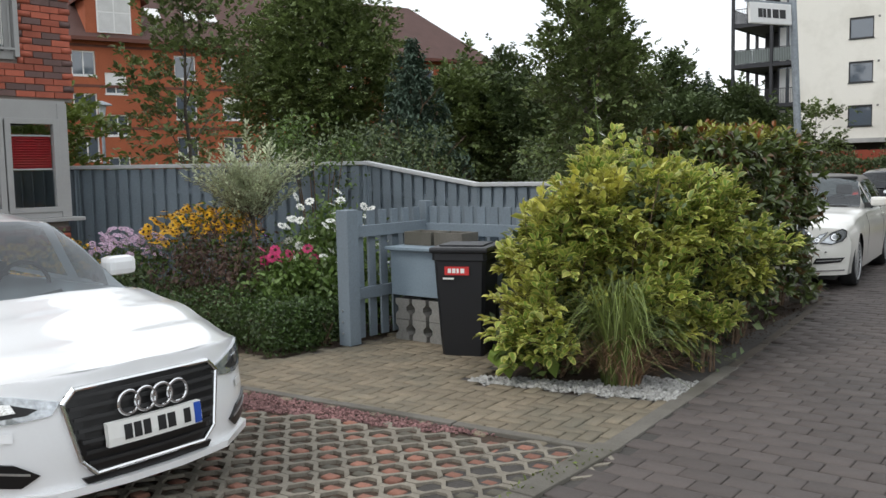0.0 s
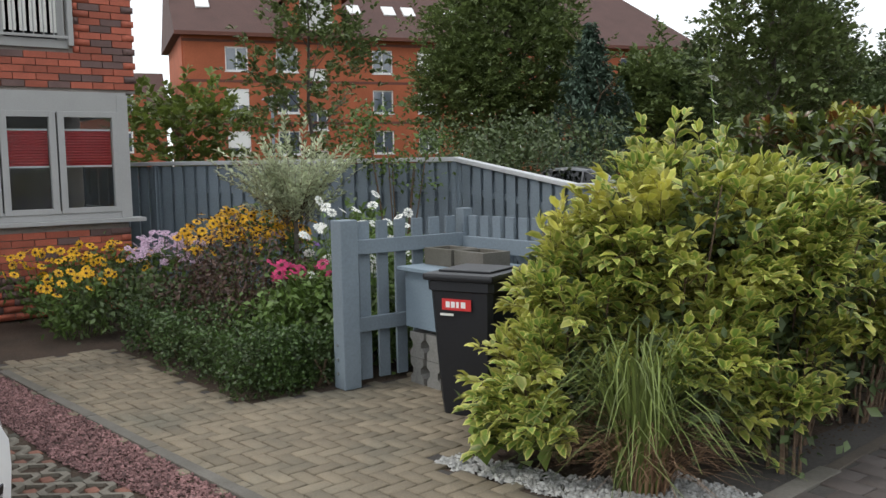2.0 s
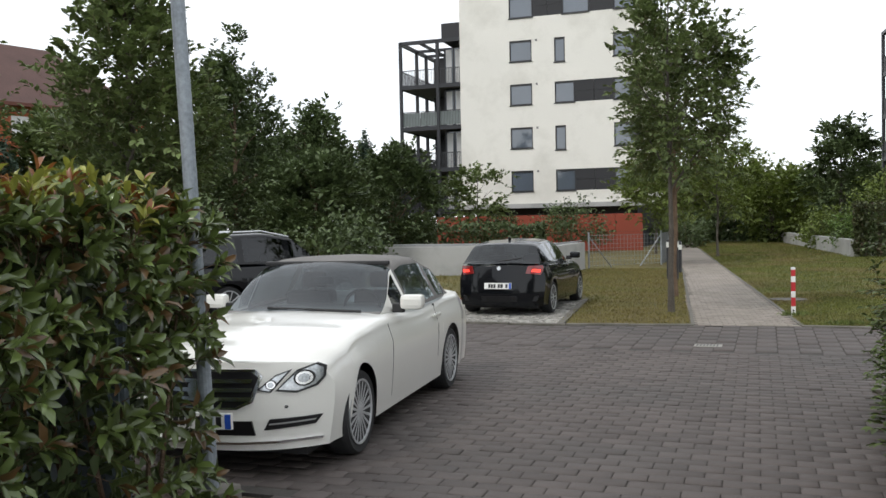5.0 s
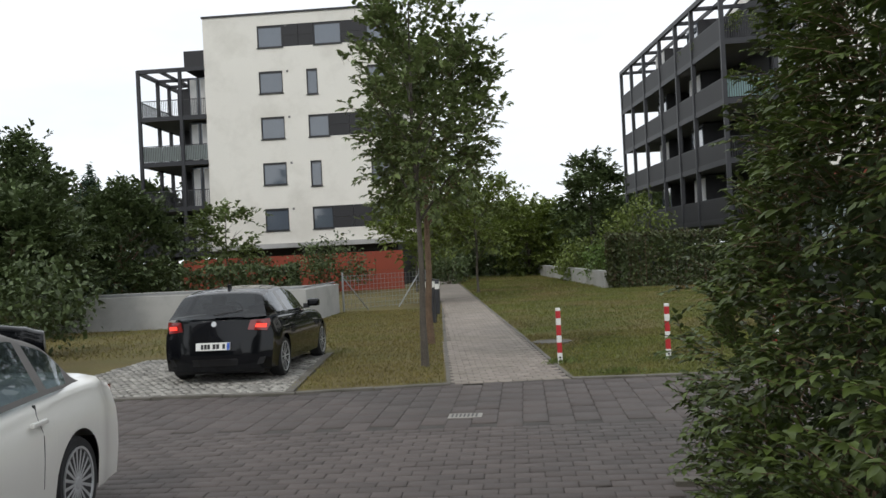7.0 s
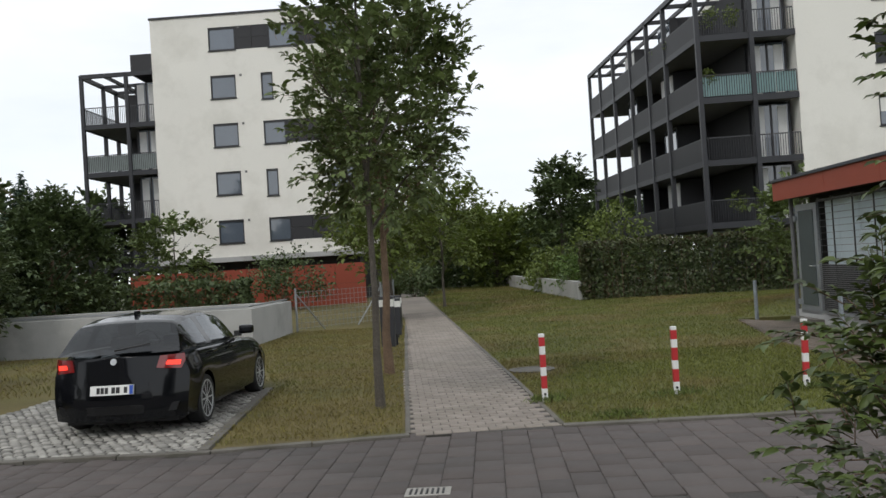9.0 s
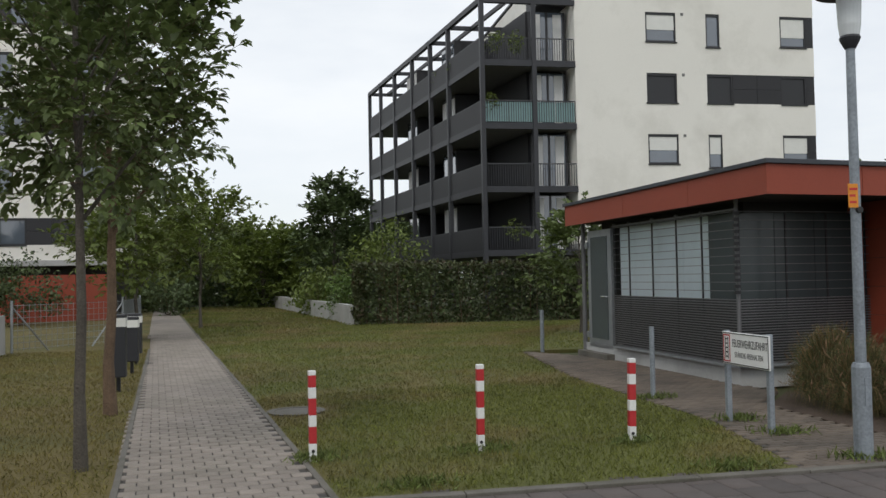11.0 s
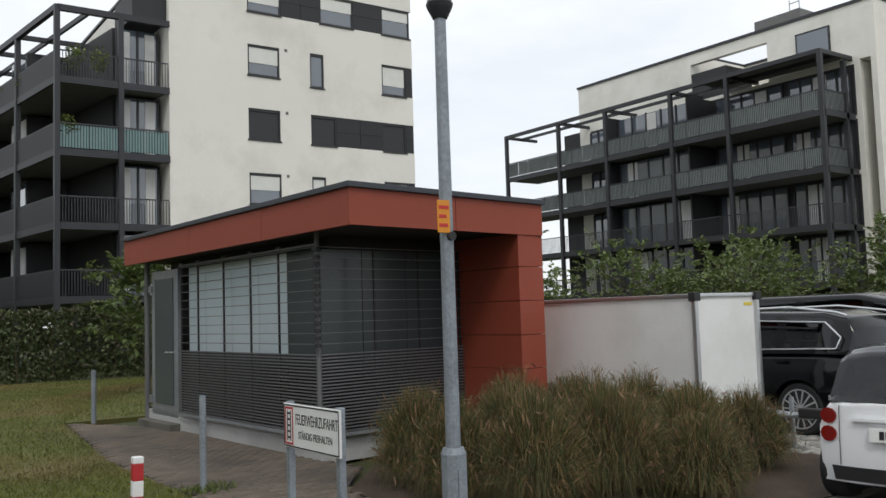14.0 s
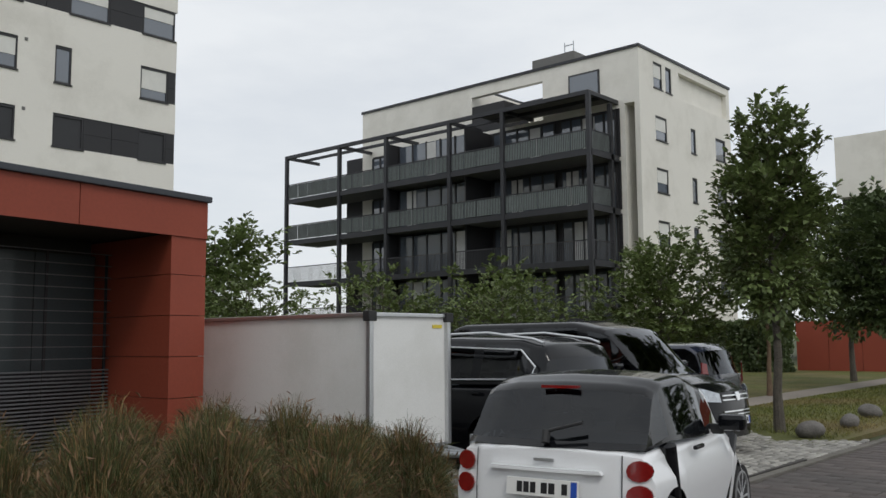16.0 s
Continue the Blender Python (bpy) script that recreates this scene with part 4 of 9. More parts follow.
part("roof_beam", boxed(XO - 0.1, XO + 0.1, 1.3, 25.75, 14.2, 14.42), "anthracite", bc)
part("roof_beam", boxed(-1.5, -1.38, 1.3, 25.75, 14.22, 14.4), "anthracite", bc)
part("roof_sheet", boxed(XO, 0, 1.3, 9.0, 14.4, 14.44), "slab", bc)
random.seed(5)
for k, z in enumerate(levels):
    part("slab", boxed(XO + 0.06, 0, 1.3, 25.7, z - 0.22, z), "slab", bc)
    part("edge_beam", boxed(XO - 0.06, XO + 0.06, 1.3, 25.75, z - 0.3, z + 0.02), "anthracite", bc)
    part("edge_beam", boxed(XO, -0.1, 1.24, 1.36, z - 0.3, z + 0.02), "anthracite", bc)
    sh = "rail_glass" if k >= 2 else None
    for a, c in zip(posts_y, posts_y[1:]):
        railing(bc, "y", a + 0.12, c - 0.12, XO, z, sh)
    railing(bc, "x", XO + 0.1, -0.9, 1.3, z, sh)
    for j, (a, c) in enumerate(((1.3, 5.0), (5.2, 9.8), (10.2, 16.2), (16.4, 20.1))):
        deep = -0.14 if j != 2 else -1.6
        g = part("glazing", boxed(deep, deep + 0.05, a + 0.1, c - 0.1, z + 0.02, z + 2.45), "pane_sky", bc)
        n = 5
        for i in range(n + 1):
            y = a + 0.1 + (c - a - 0.2) * i / n
            part("mullion", boxed(deep - 0.06, deep, y - 0.05, y + 0.05, z, z + 2.5), "frame_dark", g)
        y = a + 0.3 + random.random() * (c - a - 1.4)
        part("curtain", boxed(deep - 0.03, deep - 0.02, y, y + 0.8, z + 0.05, z + 2.4), "curtain", g)
    part("partition", boxed(XO + 0.5, 0.3, 10.0, 10.1, z, z + 2.6), "panel_dark", bc)
    part("partition", boxed(XO + 0.5, 0.3, 16.3, 16.4, z, z + 2.6), "panel_dark", bc)
    part("dark_wall", boxed(-0.06, 0.01, 1.2, 20.1, z, z + 2.63), "panel_dark", bc)

# ---- block D, far ----
bd = thing("apartment_block", "distant white apartment block with dark recessed storey", "apartment block", pose(70, 20, 0))
part("wall", boxed(0, 14, 0, 15.5, 11.4, 15.7), "render_white", bd)
# lower walls take the greyer render, their shade painted in
part("wall", boxed(0, 14, 0, 15.5, -0.1, 10.0), "render_shaded", bd)
part("recess", boxed(1.2, 14, 0, 15.5, 10.0, 11.4), "panel_dark", bd)
part("slab", boxed(-0.4, 1.2, 0, 15.7, 9.8, 10.05), "slab", bd)
for y in (2.5, 6.5, 10.5):
    wd = part("window", boxed(-0.02, 0.1, y, y + 1.5, 13.0, 14.4), "frame_dark", bd)
    part("pane", boxed(-0.04, -0.02, y + 0.1, y + 1.4, 13.1, 14.3), "pane_sky", wd)
red_wall = thing("red_wall", "low rust-red wall beyond the lawn", "wall", pose(52, 27.5, 0))
for i in range(8):
    part("panel", boxed(0.0, 0.2, -8 + i * 1.6, -6.42 + i * 1.6, 0, 2.5), "rust_panel", red_wall)

# ---- orange brick block with tiled roof ----
ob_dir = math.degrees(math.atan2(37.7, 10.9))
ob_house = thing("brick_apartment_house", "orange brick apartment house with brown tiled roof", "house", pose(-55.3, 22.6, 0, 0, 0, ob_dir))
OL, OH = 40.0, 10.4
holes = []
for i in range(11):
    x = 2.6 + i * 3.35
    for z in (2.55, 5.35, 8.1):
        if i == 2:
            holes.append((8.0, 9.4, z - 1.15, z + 0.25))
        else:
            holes.append((x, x + 1.5, z, z + 1.6))
bm = punched_wall(bmesh.new(), OL, -0.1, OH, holes, 0.35)
part("wall", bm, "orange_brick", ob_house)
part("end_wall", boxed(-0.1, 0.3, 0.3, 11, -0.1, OH), "orange_brick", ob_house)
part("end_wall", boxed(OL - 0.3, OL + 0.1, 0.3, 11, -0.1, OH), "orange_brick", ob_house)
part("core", boxed(0.3, OL - 0.3, 0.6, 11, -0.1, OH), "room", ob_house)
for z in (4.6, 7.35, 9.95):
    part("brick_band", boxed(-0.1, OL + 0.1, -0.02, 0.0, z, z + 0.18), "dark_brick", ob_house)
random.seed(3)
for x0, x1, za, zb in holes:
    w = part("window", boxed(x0 - 0.05, x1 + 0.05, -0.03, 0.2, za - 0.08, za), "frame_white", ob_house)
    bm = bmesh.new()
    t = 0.09
    for a in ((x0, x0 + t, za, zb), (x1 - t, x1, za, zb), (x0 + t, x1 - t, za, za + t), (x0 + t, x1 - t, zb - t, zb), ((x0 + x1) / 2 - 0.04, (x0 + x1) / 2 + 0.04, za + t, zb - t)):
        box(bm, a[0], a[1], 0.1, 0.18, a[2], a[3])
    part("frame", bm, "frame_white", w)
    part("pane", boxed(x0 + t, x1 - t, 0.14, 0.16, za + t, zb - t), "pane_sky", w)
    if random.random() < 0.45:
        part("roller_blind", boxed(x0 + 0.02, x1 - 0.02, 0.06, 0.09, za + random.choice([0.05, 0.05, 0.5]), zb), "frame_white", w)
bm = bmesh.new()
A = [(-0.6, -0.6, OH), (OL + 0.6, -0.6, OH), (OL + 0.6, 11.6, OH), (-0.6, 11.6, OH)]
R = [(-0.6, 5.5, 15.6), (OL - 4.5, 5.5, 15.6)]
va = [bm.verts.new(p) for p in A]
vr = [bm.verts.new(p) for p in R]
for f in ((va[0], va[1], vr[1], vr[0]), (va[1], va[2], vr[1]), (va[2], va[3], vr[0], vr[1]), (va[3], va[0], vr[0]), (va[3], va[2], va[1], va[0])):
    bm.faces.new(f)
part("roof", bm, "roof_tile", ob_house)
part("eaves", boxed(-0.6, OL + 0.6, -0.75, -0.55, OH - 0.12, OH + 0.12), "dark_brick", ob_house)


# lower wing beyond the gable end
bm = boxed(-18.0, -1.2, 1.0, 10.0, -0.1, 5.3)
wing = part("wing", bm, "orange_brick", ob_house, "lower orange brick wing")
bm = bmesh.new()
lo = [bm.verts.new(p) for p in ((-18.5, 0.5, 5.3), (-1.0, 0.5, 5.3), (-1.0, 10.5, 5.3), (-18.5, 10.5, 5.3))]
hi = [bm.verts.new(p) for p in ((-18.5, 5.5, 8.4), (-1.0, 5.5, 8.4))]
for f in ((lo[0], lo[1], hi[1], hi[0]), (lo[1], lo[2], hi[1]), (lo[2], lo[3], hi[0], hi[1]), (lo[3], lo[0], hi[0]), (lo[3], lo[2], lo[1], lo[0])):
    bm.faces.new(f)
part("wing_roof", bm, "roof_tile", wing)
bm = bmesh.new()
gv = [[bm.verts.new((x, y, z)) for x, z in ((-5.4, 5.0), (-2.4, 5.0), (-2.4, 6.6), (-3.9, 7.6), (-5.4, 6.6))] for y in (0.9, 4.5)]
for k in range(5):
    bm.faces.new((gv[0][k], gv[0][(k + 1) % 5], gv[1][(k + 1) % 5], gv[1][k]))
bm.faces.new(gv[0][::-1])
bm.faces.new(gv[1])
part("wing_dormer", bm, "orange_brick", wing)
for x, z, wd, ht in ((-4.5, 5.3, 1.3, 1.5), (-4.4, 2.8, 1.1, 1.4), (-8.0, 2.8, 1.4, 1.4), (-11.5, 2.8, 1.4, 1.4)):
    y = 0.88 if z > 5 else 0.98
    wn = part("wing_window", boxed(x, x + wd, y - 0.05, y + 0.04, z, z + ht, bevel=0.02), "frame_white", wing)
    part("pane", boxed(x + 0.12, x + wd / 2 - 0.05, y - 0.065, y - 0.052, z + 0.12, z + ht - 0.12), "pane_sky", wn)
    part("pane", boxed(x + wd / 2 + 0.05, x + wd - 0.12, y - 0.065, y - 0.052, z + 0.12, z + ht - 0.12), "pane_sky", wn)


def skylight(x, s):
    y, z = -0.6 + 6.1 * s, OH + 5.2 * s
    bm = boxed(-0.45, 0.45, -0.55, 0.55, 0, 0.1)
    sk = part("skylight", bm, "frame_white", ob_house)
    sk.matrix_basis = pose(x, y, z, math.degrees(math.atan2(5.2, 6.1)), 0, 0)


for x in (1.5, 10.5, 12.0, 14.6, 16.1, 19.3, 22.0, 27.0):
    skylight(x, 0.45)
for x in (4.0, 6.0):
    dm = part("dormer", boxed(x * 0 + 5.2, 8.8, -0.06, 4.5, OH - 0.3, 13.2), "orange_brick", ob_house, "brick gable dormer with arched window") if x == 4.0 else dm
bm = bmesh.new()
vs = [[bm.verts.new((x, y, z)) for x, z in ((4.8, 13.1), (7.0, 14.5), (9.2, 13.1), (9.2, 12.95), (7.0, 14.3), (4.8, 12.95))] for y in (-0.4, 5.4)]
for i in range(6):
    bm.faces.new((vs[0][i], vs[0][(i + 1) % 6], vs[1][(i + 1) % 6], vs[1][i]))
bm.faces.new(vs[0][::-1])
bm.faces.new(vs[1])
dm.matrix_basis = pose(1.75, 0, 0)
part("dormer_roof", bm, "dark_brick", dm)
bm = bmesh.new()
vs = [bm.verts.new(p) for p in ((5.2, -0.06, 13.2), (8.8, -0.06, 13.2), (7.0, -0.06, 14.4))]
bm.faces.new(vs)
part("gable", bm, "orange_brick", dm)
dw = part("dormer_window", boxed(5.9, 8.1, -0.12, -0.07, 10.9, 13.5), "frame_white", dm)
for x0, x1 in ((6.0, 6.95), (7.05, 8.0)):
    part("pane", boxed(x0, x1, -0.14, -0.12, 11.0, 12.2), "curtain", dw)
    part("pane", boxed(x0, x1, -0.14, -0.12, 12.3, 13.4), "curtain", dw)

# ---- garden wall and wire gate by the ramp ----
ramp = thing("ramp_wall", "light concrete parapet of the underground garage ramp", "wall")
part("wall", boxed(-24, -5.3, 32.6, 32.85, -0.1, 0.98, bevel=0.01), "concrete", ramp)
part("wall", boxed(-5.55, -5.3, 32.852, 37.0, -0.1, 0.98, bevel=0.01), "concrete", ramp)
part("wall", boxed(-24, -5.56, 36.75, 37.0, -0.1, 0.98, bevel=0.01), "concrete", ramp)
part("rail", boxed(-24, -5.4, 32.68, 32.76, 1.02, 1.06), "steel", ramp)
part("rail", boxed(-5.47, -5.39, 32.7, 36.9, 1.02, 1.06), "steel", ramp)
gate = thing("wire_fence", "grey wire mesh fence with diagonal braces", "fence")
for x, y in ((-5.2, 37.2), (-2.9, 39.9), (-2.9, 43.5)):
    bm = bmesh.new()
    rod(bm, (x, y, 0), (x, y, 1.35), 0.035, n=8)
    part("post", bm, "steel", gate)
part("brace", rod(bmesh.new(), (-5.2, 37.2, 1.2), (-4.5, 38.0, 0.0), 0.025, n=6), "steel", gate)
part("brace", rod(bmesh.new(), (-2.9, 39.9, 1.2), (-3.6, 39.1, 0.0), 0.025, n=6), "steel", gate)
bm = bmesh.new()
for i in range(22):
    a = i / 21
    x, y = -5.2 + 2.3 * a, 37.2 + 2.7 * a
    rod(bm, (x, y, 0.05), (x, y, 1.25), 0.006, n=4)
for k in range(8):
    rod(bm, (-5.2, 37.2, 0.1 + k * 0.16), (-2.9, 39.9, 0.1 + k * 0.16), 0.006, n=4)
part("mesh", bm, "steel", gate)
bm = bmesh.new()
for i in range(40):
    y = 39.9 + i * 0.09
    box(bm, -2.92, -2.88, y, y + 0.05, 0.05, 1.25)
part("slatting", bm, "steel", gate)
low_wall = thing("retaining_wall", "low weathered concrete retaining wall", "wall")
bm = bmesh.new()
prism(bm, [(4.3, 46.6), (4.6, 46.6), (1.5, 76), (1.2, 76)], -0.1, 0.75)
part("wall", bm, "concrete", low_wall)

# ---- tall painted fence ----
def board_fence(name, label, pts, board=0.13, pitch=0.168, gap_to=0.02):
    f = thing(name, label, "fence")
    me = bpy.data.meshes.new("board")
    bm = boxed(-board / 2, board / 2, -0.011, 0.011, 0, 1.0, bevel=0.003)
    bm.to_mesh(me)
    bm.free()
    me.materials.append(M["fence"])
    for (x0, y0, z0), (x1, y1, z1) in zip(pts, pts[1:]):
        d = math.hypot(x1 - x0, y1 - y0)
        ang = math.degrees(math.atan2(y1 - y0, x1 - x0))
        n = int(d / pitch)
        for side in (0, 1):
            for i in range(n):
                s = (i + 0.5 + 0.5 * side) / n
                if s > 1:
                    continue
                off = 0.03 if side == 0 else -0.03
                c = Vector((x0 + (x1 - x0) * s, y0 + (y1 - y0) * s, 0.05))
                ob = new("board", me)
                ob.parent = f
                zt = z0 + (z1 - z0) * s - 0.06
                ob.matrix_basis = pose(c.x, c.y, c.z, 0, 0, ang) @ Matrix.Translation((0, off, 0)) @ Matrix.Diagonal((1, 1, zt - 0.05, 1))
        for zz in (0.35, 0.78):
            bm = bmesh.new()
            bm2 = boxed(0, d, -0.018, 0.018, -0.04, 0.04)
            r = part("rail", bm2, "fence", f)
            sl = math.degrees(math.atan2((z1 - z0) * zz, d))
            r.matrix_basis = pose(x0, y0, z0 * zz, 0, 0, ang) @ pose(0, 0, 0, 0, -sl, 0)
            bm.free()
        L = math.hypot(d, z1 - z0)
        bm = boxed(-0.03, L + 0.03, -0.075, 0.075, -0.03, 0.025, bevel=0.01)
        c = part("cap_rail", bm, "cap", f, "pale weathered cap rail")
        c.matrix_basis = pose(x0, y0, z0 - 0.02, 0, 0, ang) @ pose(0, 0, 0, 0, -math.degrees(math.atan2(z1 - z0, d)), 0)
    for x, y, z in pts:
        part("post", boxed(x - 0.045, x + 0.045, y - 0.045, y + 0.045, 0, z - 0.02, bevel=0.005), "fence", f)
    return f


board_fence("garden_fence", "blue-grey painted board fence with pale cap rail",
            [(-12.2, 4.2, 1.80), (-11.04, 4.82, 1.80), (-9.35, 6.14, 1.79), (-7.65, 7.47, 1.78), (-5.87, 7.76, 1.45), (-4.1, 8.0, 1.45), (-2.1, 8.35, 1.45)])

# ---- bin enclosure ----
enc = thing("bin_enclosure", "blue-grey picket enclosure for the bin", "enclosure")
part("post", boxed(-4.62, -4.47, 3.86, 4.01, 0, 1.29, bevel=0.008), "fence", enc)
for i in range(6):
    y = 4.08 + i * 0.17
    part("picket", boxed(-4.60, -4.575, y, y + 0.10, 0.03, 1.27, bevel=0.004), "fence", enc)
for z in (0.42, 1.02):
    part("rail", boxed(-4.57, -4.52, 4.0, 5.1, z, z + 0.11, bevel=0.004), "fence", enc)
for i in range(13):
    x = -4.52 + i * 0.155
    part("picket", boxed(x, x + 0.10, 5.12, 5.145, 0.03, 1.27, bevel=0.004), "fence", enc)
part("post", boxed(-4.63, -4.53, 5.08, 5.18, 0, 1.33, bevel=0.006), "fence", enc)
part("post", boxed(-2.66, -2.52, 5.0, 5.14, 0, 1.3, bevel=0.006), "fence", enc)
for z in (0.42, 0.98):
    part("rail", boxed(-4.55, -2.55, 5.06, 5.115, z, z + 0.12, bevel=0.004), "fence", enc)
for i in range(3):
    part("bolt", rod(bmesh.new(), (-4.56, 3.862, 0.12 + i * 0.11), (-4.56, 3.85, 0.12 + i * 0.11), 0.012, n=8), "steel", enc)
plate = part("number_sign", boxed(-2.70, -2.52, 4.97, 4.985, 1.1, 1.27, bevel=0.01), "black", enc, "black enamel house number sign")
part("frame", boxed(-2.69, -2.53, 4.965, 4.969, 1.25, 1.255), "white_paint", plate)
part("figure", boxed(-2.665, -2.62, 4.962, 4.969, 1.13, 1.23), "white_paint", plate)
part("figure", boxed(-2.60, -2.555, 4.962, 4.969, 1.13, 1.23), "white_paint", plate)
cab = thing("board_box", "blue-grey wooden box with sloping lid", "box", pose(-4.0, 4.7, 0))
part("body", boxed(-0.42, 0.6, -0.3, 0.35, 0.44, 0.88, bevel=0.006), "bluebox", cab)
part("lid", boxed(-0.45, 0.62, -0.36, 0.38, 0.885, 0.915, bevel=0.005), "bluebox", cab)


def curb_block():
    b = bmesh.new()
    prof = [(-0.085, 0.0), (0.085, 0.0), (0.085, 0.05), (0.05, 0.08), (0.05, 0.12), (0.085, 0.15), (0.085, 0.20), (-0.085, 0.20), (-0.085, 0.15), (-0.05, 0.12), (-0.05, 0.08), (-0.085, 0.05)]
    lo = [b.verts.new((x, -0.11, z)) for x, z in prof]
    hi = [b.verts.new((x, 0.11, z)) for x, z in prof]
    n = len(prof)
    for i in range(n):
        b.faces.new((lo[i], lo[(i + 1) % n], hi[(i + 1) % n], hi[i]))
    b.faces.new(lo[::-1])
    b.faces.new(hi)
    bmesh.ops.recalc_face_normals(b, faces=b.faces)
    return b


for i in range(5):
    for k in range(2):
        ob = part("concrete_block", curb_block(), "block_grey")
        tagged(ob, "rough concrete hollow block in a stack under the box", "block", "stacked concrete blocks")
        ob.matrix_basis = pose(-4.30 + i * 0.215, 4.52, k * 0.205, 0, 0, random.uniform(-4, 4))
for i in range(2):
    tr = thing("planter_box", "weathered grey stone trough on the box", "planter", pose(-4.22 + i * 0.38, 4.7, 0.917), "stone troughs")
    bm = bmesh.new()
    for a in ((-0.17, 0.17, -0.13, -0.09), (-0.17, 0.17, 0.09, 0.13), (-0.17, -0.13, -0.09, 0.09), (0.13, 0.17, -0.09, 0.09)):
        box(bm, *a, 0, 0.13)
    part("body", bm, "kerb", tr)
    part("soil", boxed(-0.13, 0.13, -0.09, 0.09, 0.0, 0.1), "soil", tr)


def wheelie_bin(m):
    b = thing("wheelie_bin", "black plastic wheeled refuse bin with red label", "bin", m)
    bm = bmesh.new()
    secs = [(0.0, 0.19, 0.20), (0.1, 0.20, 0.21), (0.85, 0.235, 0.265), (0.86, 0.25, 0.28), (0.92, 0.25, 0.28)]
    rings = []
    for z, hx, hy in secs:
        rings.append([bm.verts.new((x, y, z)) for x, y in ((-hx, -hy + 0.03), (-hx + 0.03, -hy), (hx - 0.03, -hy), (hx, -hy + 0.03), (hx, hy - 0.03), (hx - 0.03, hy), (-hx + 0.03, hy), (-hx, hy - 0.03))])
    for a, c in zip(rings, rings[1:]):
        for i in range(8):
            bm.faces.new((a[i], a[(i + 1) % 8], c[(i + 1) % 8], c[i]))
    bm.faces.new(rings[0][::-1])
    bm.faces.new(rings[-1])
    part("body", bm, "bin", b)
    lid = part("lid", boxed(-0.265, 0.265, -0.31, 0.29, 0.925, 0.975, bevel=0.02), "bin", b)
    part("lid_rib", boxed(-0.2, 0.2, -0.2, 0.18, 0.975, 0.99, bevel=0.006), "bin", lid)
    part("handle_bar", rod(bmesh.new(), (-0.2, 0.34, 0.93), (0.2, 0.34, 0.93), 0.018), "bin", b)
    for x in (-0.22, 0.22):
        wl = part("wheel", rod(bmesh.new(), (x - 0.025, 0.22, 0.1), (x + 0.025, 0.22, 0.1), 0.1, n=16), "rubber", b)
    lab = part("label", boxed(-0.13, 0.09, -0.2775, -0.2705, 0.73, 0.805), "label_red", b, "red maker's label with white bars")
    for i, (x, wd) in enumerate(((-0.10, 0.03), (-0.06, 0.03), (-0.02, 0.02), (0.015, 0.035))):
        part("bar", boxed(x, x + wd, -0.279, -0.2776, 0.748, 0.788), "white_paint", lab)
    part("sticker", boxed(-0.15, -0.05, -0.269, -0.262, 0.69, 0.705), "blind", b)
    return b


wheelie_bin(pose(-3.42, 4.32, 0.0, 0, 0, 22))



# ---- cars ----
def smooth_step(a, b, x):
    t = min(1.0, max(0.0, (x - a) / (b - a)))
    return t * t * (3 - 2 * t)


def curve(pts, x):
    """Smooth interpolation through (x, value) pairs."""
    if x <= pts[0][0]:
        return pts[0][1]
    for (x0, v0), (x1, v1) in zip(pts, pts[1:]):
        if x <= x1:
            t = (x - x0) / (x1 - x0)
            return v0 + (v1 - v0) * (t * t * (3 - 2 * t) * 0.5 + t * 0.5)
    return pts[-1][1]


def wheel(parent, x, y, r, side, spokes=10, rim="rim", width=0.21):
    """A wheel at the axle point; side is the outward direction in y."""
    tyre = part("wheel", lathe(bmesh.new(), [(r * 0.74, -width / 2), (r * 0.93, -width / 2), (r * 0.985, -width / 2 + 0.03), (r, -width / 2 + 0.05), (r, width / 2 - 0.05), (r * 0.985, width / 2 - 0.03), (r * 0.93, width / 2), (r * 0.74, width / 2 - 0.01)], 36), "rubber", parent, "black tyre on alloy rim", smooth=False)
    tyre.matrix_basis = pose(x, y, r) @ pose(0, 0, 0, -90 * side, 0, 0)
    rb = lathe(bmesh.new(), [(r * 0.71, width / 2 - 0.05), (r * 0.765, width / 2 + 0.002), (r * 0.715, width / 2 + 0.002), (r * 0.69, width / 2 - 0.05)], 36)
    part("rim", rb, rim, tyre)
    part("hub", lathe(bmesh.new(), [(r * 0.17, width / 2 - 0.06), (r * 0.17, width / 2 - 0.012), (r * 0.1, width / 2 - 0.004)], 16), rim, tyre)
    part("brake_disc", lathe(bmesh.new(), [(r * 0.66, width / 2 - 0.10), (r * 0.66, width / 2 - 0.085)], 24), "plastic", tyre)
    for i in range(spokes):
        b = bmesh.new()
        vs = box(b, r * 0.14, r * 0.725, -r * 0.038, r * 0.038, width / 2 - 0.05, width / 2 - 0.008, bevel=0.006).verts
        for v in vs:
            v.co.y *= 0.75 + 0.5 * v.co.x / r
        s = part("spoke", b, rim, tyre)
        s.matrix_basis = pose(0, 0, 0, 0, 0, 360 * i / spokes)


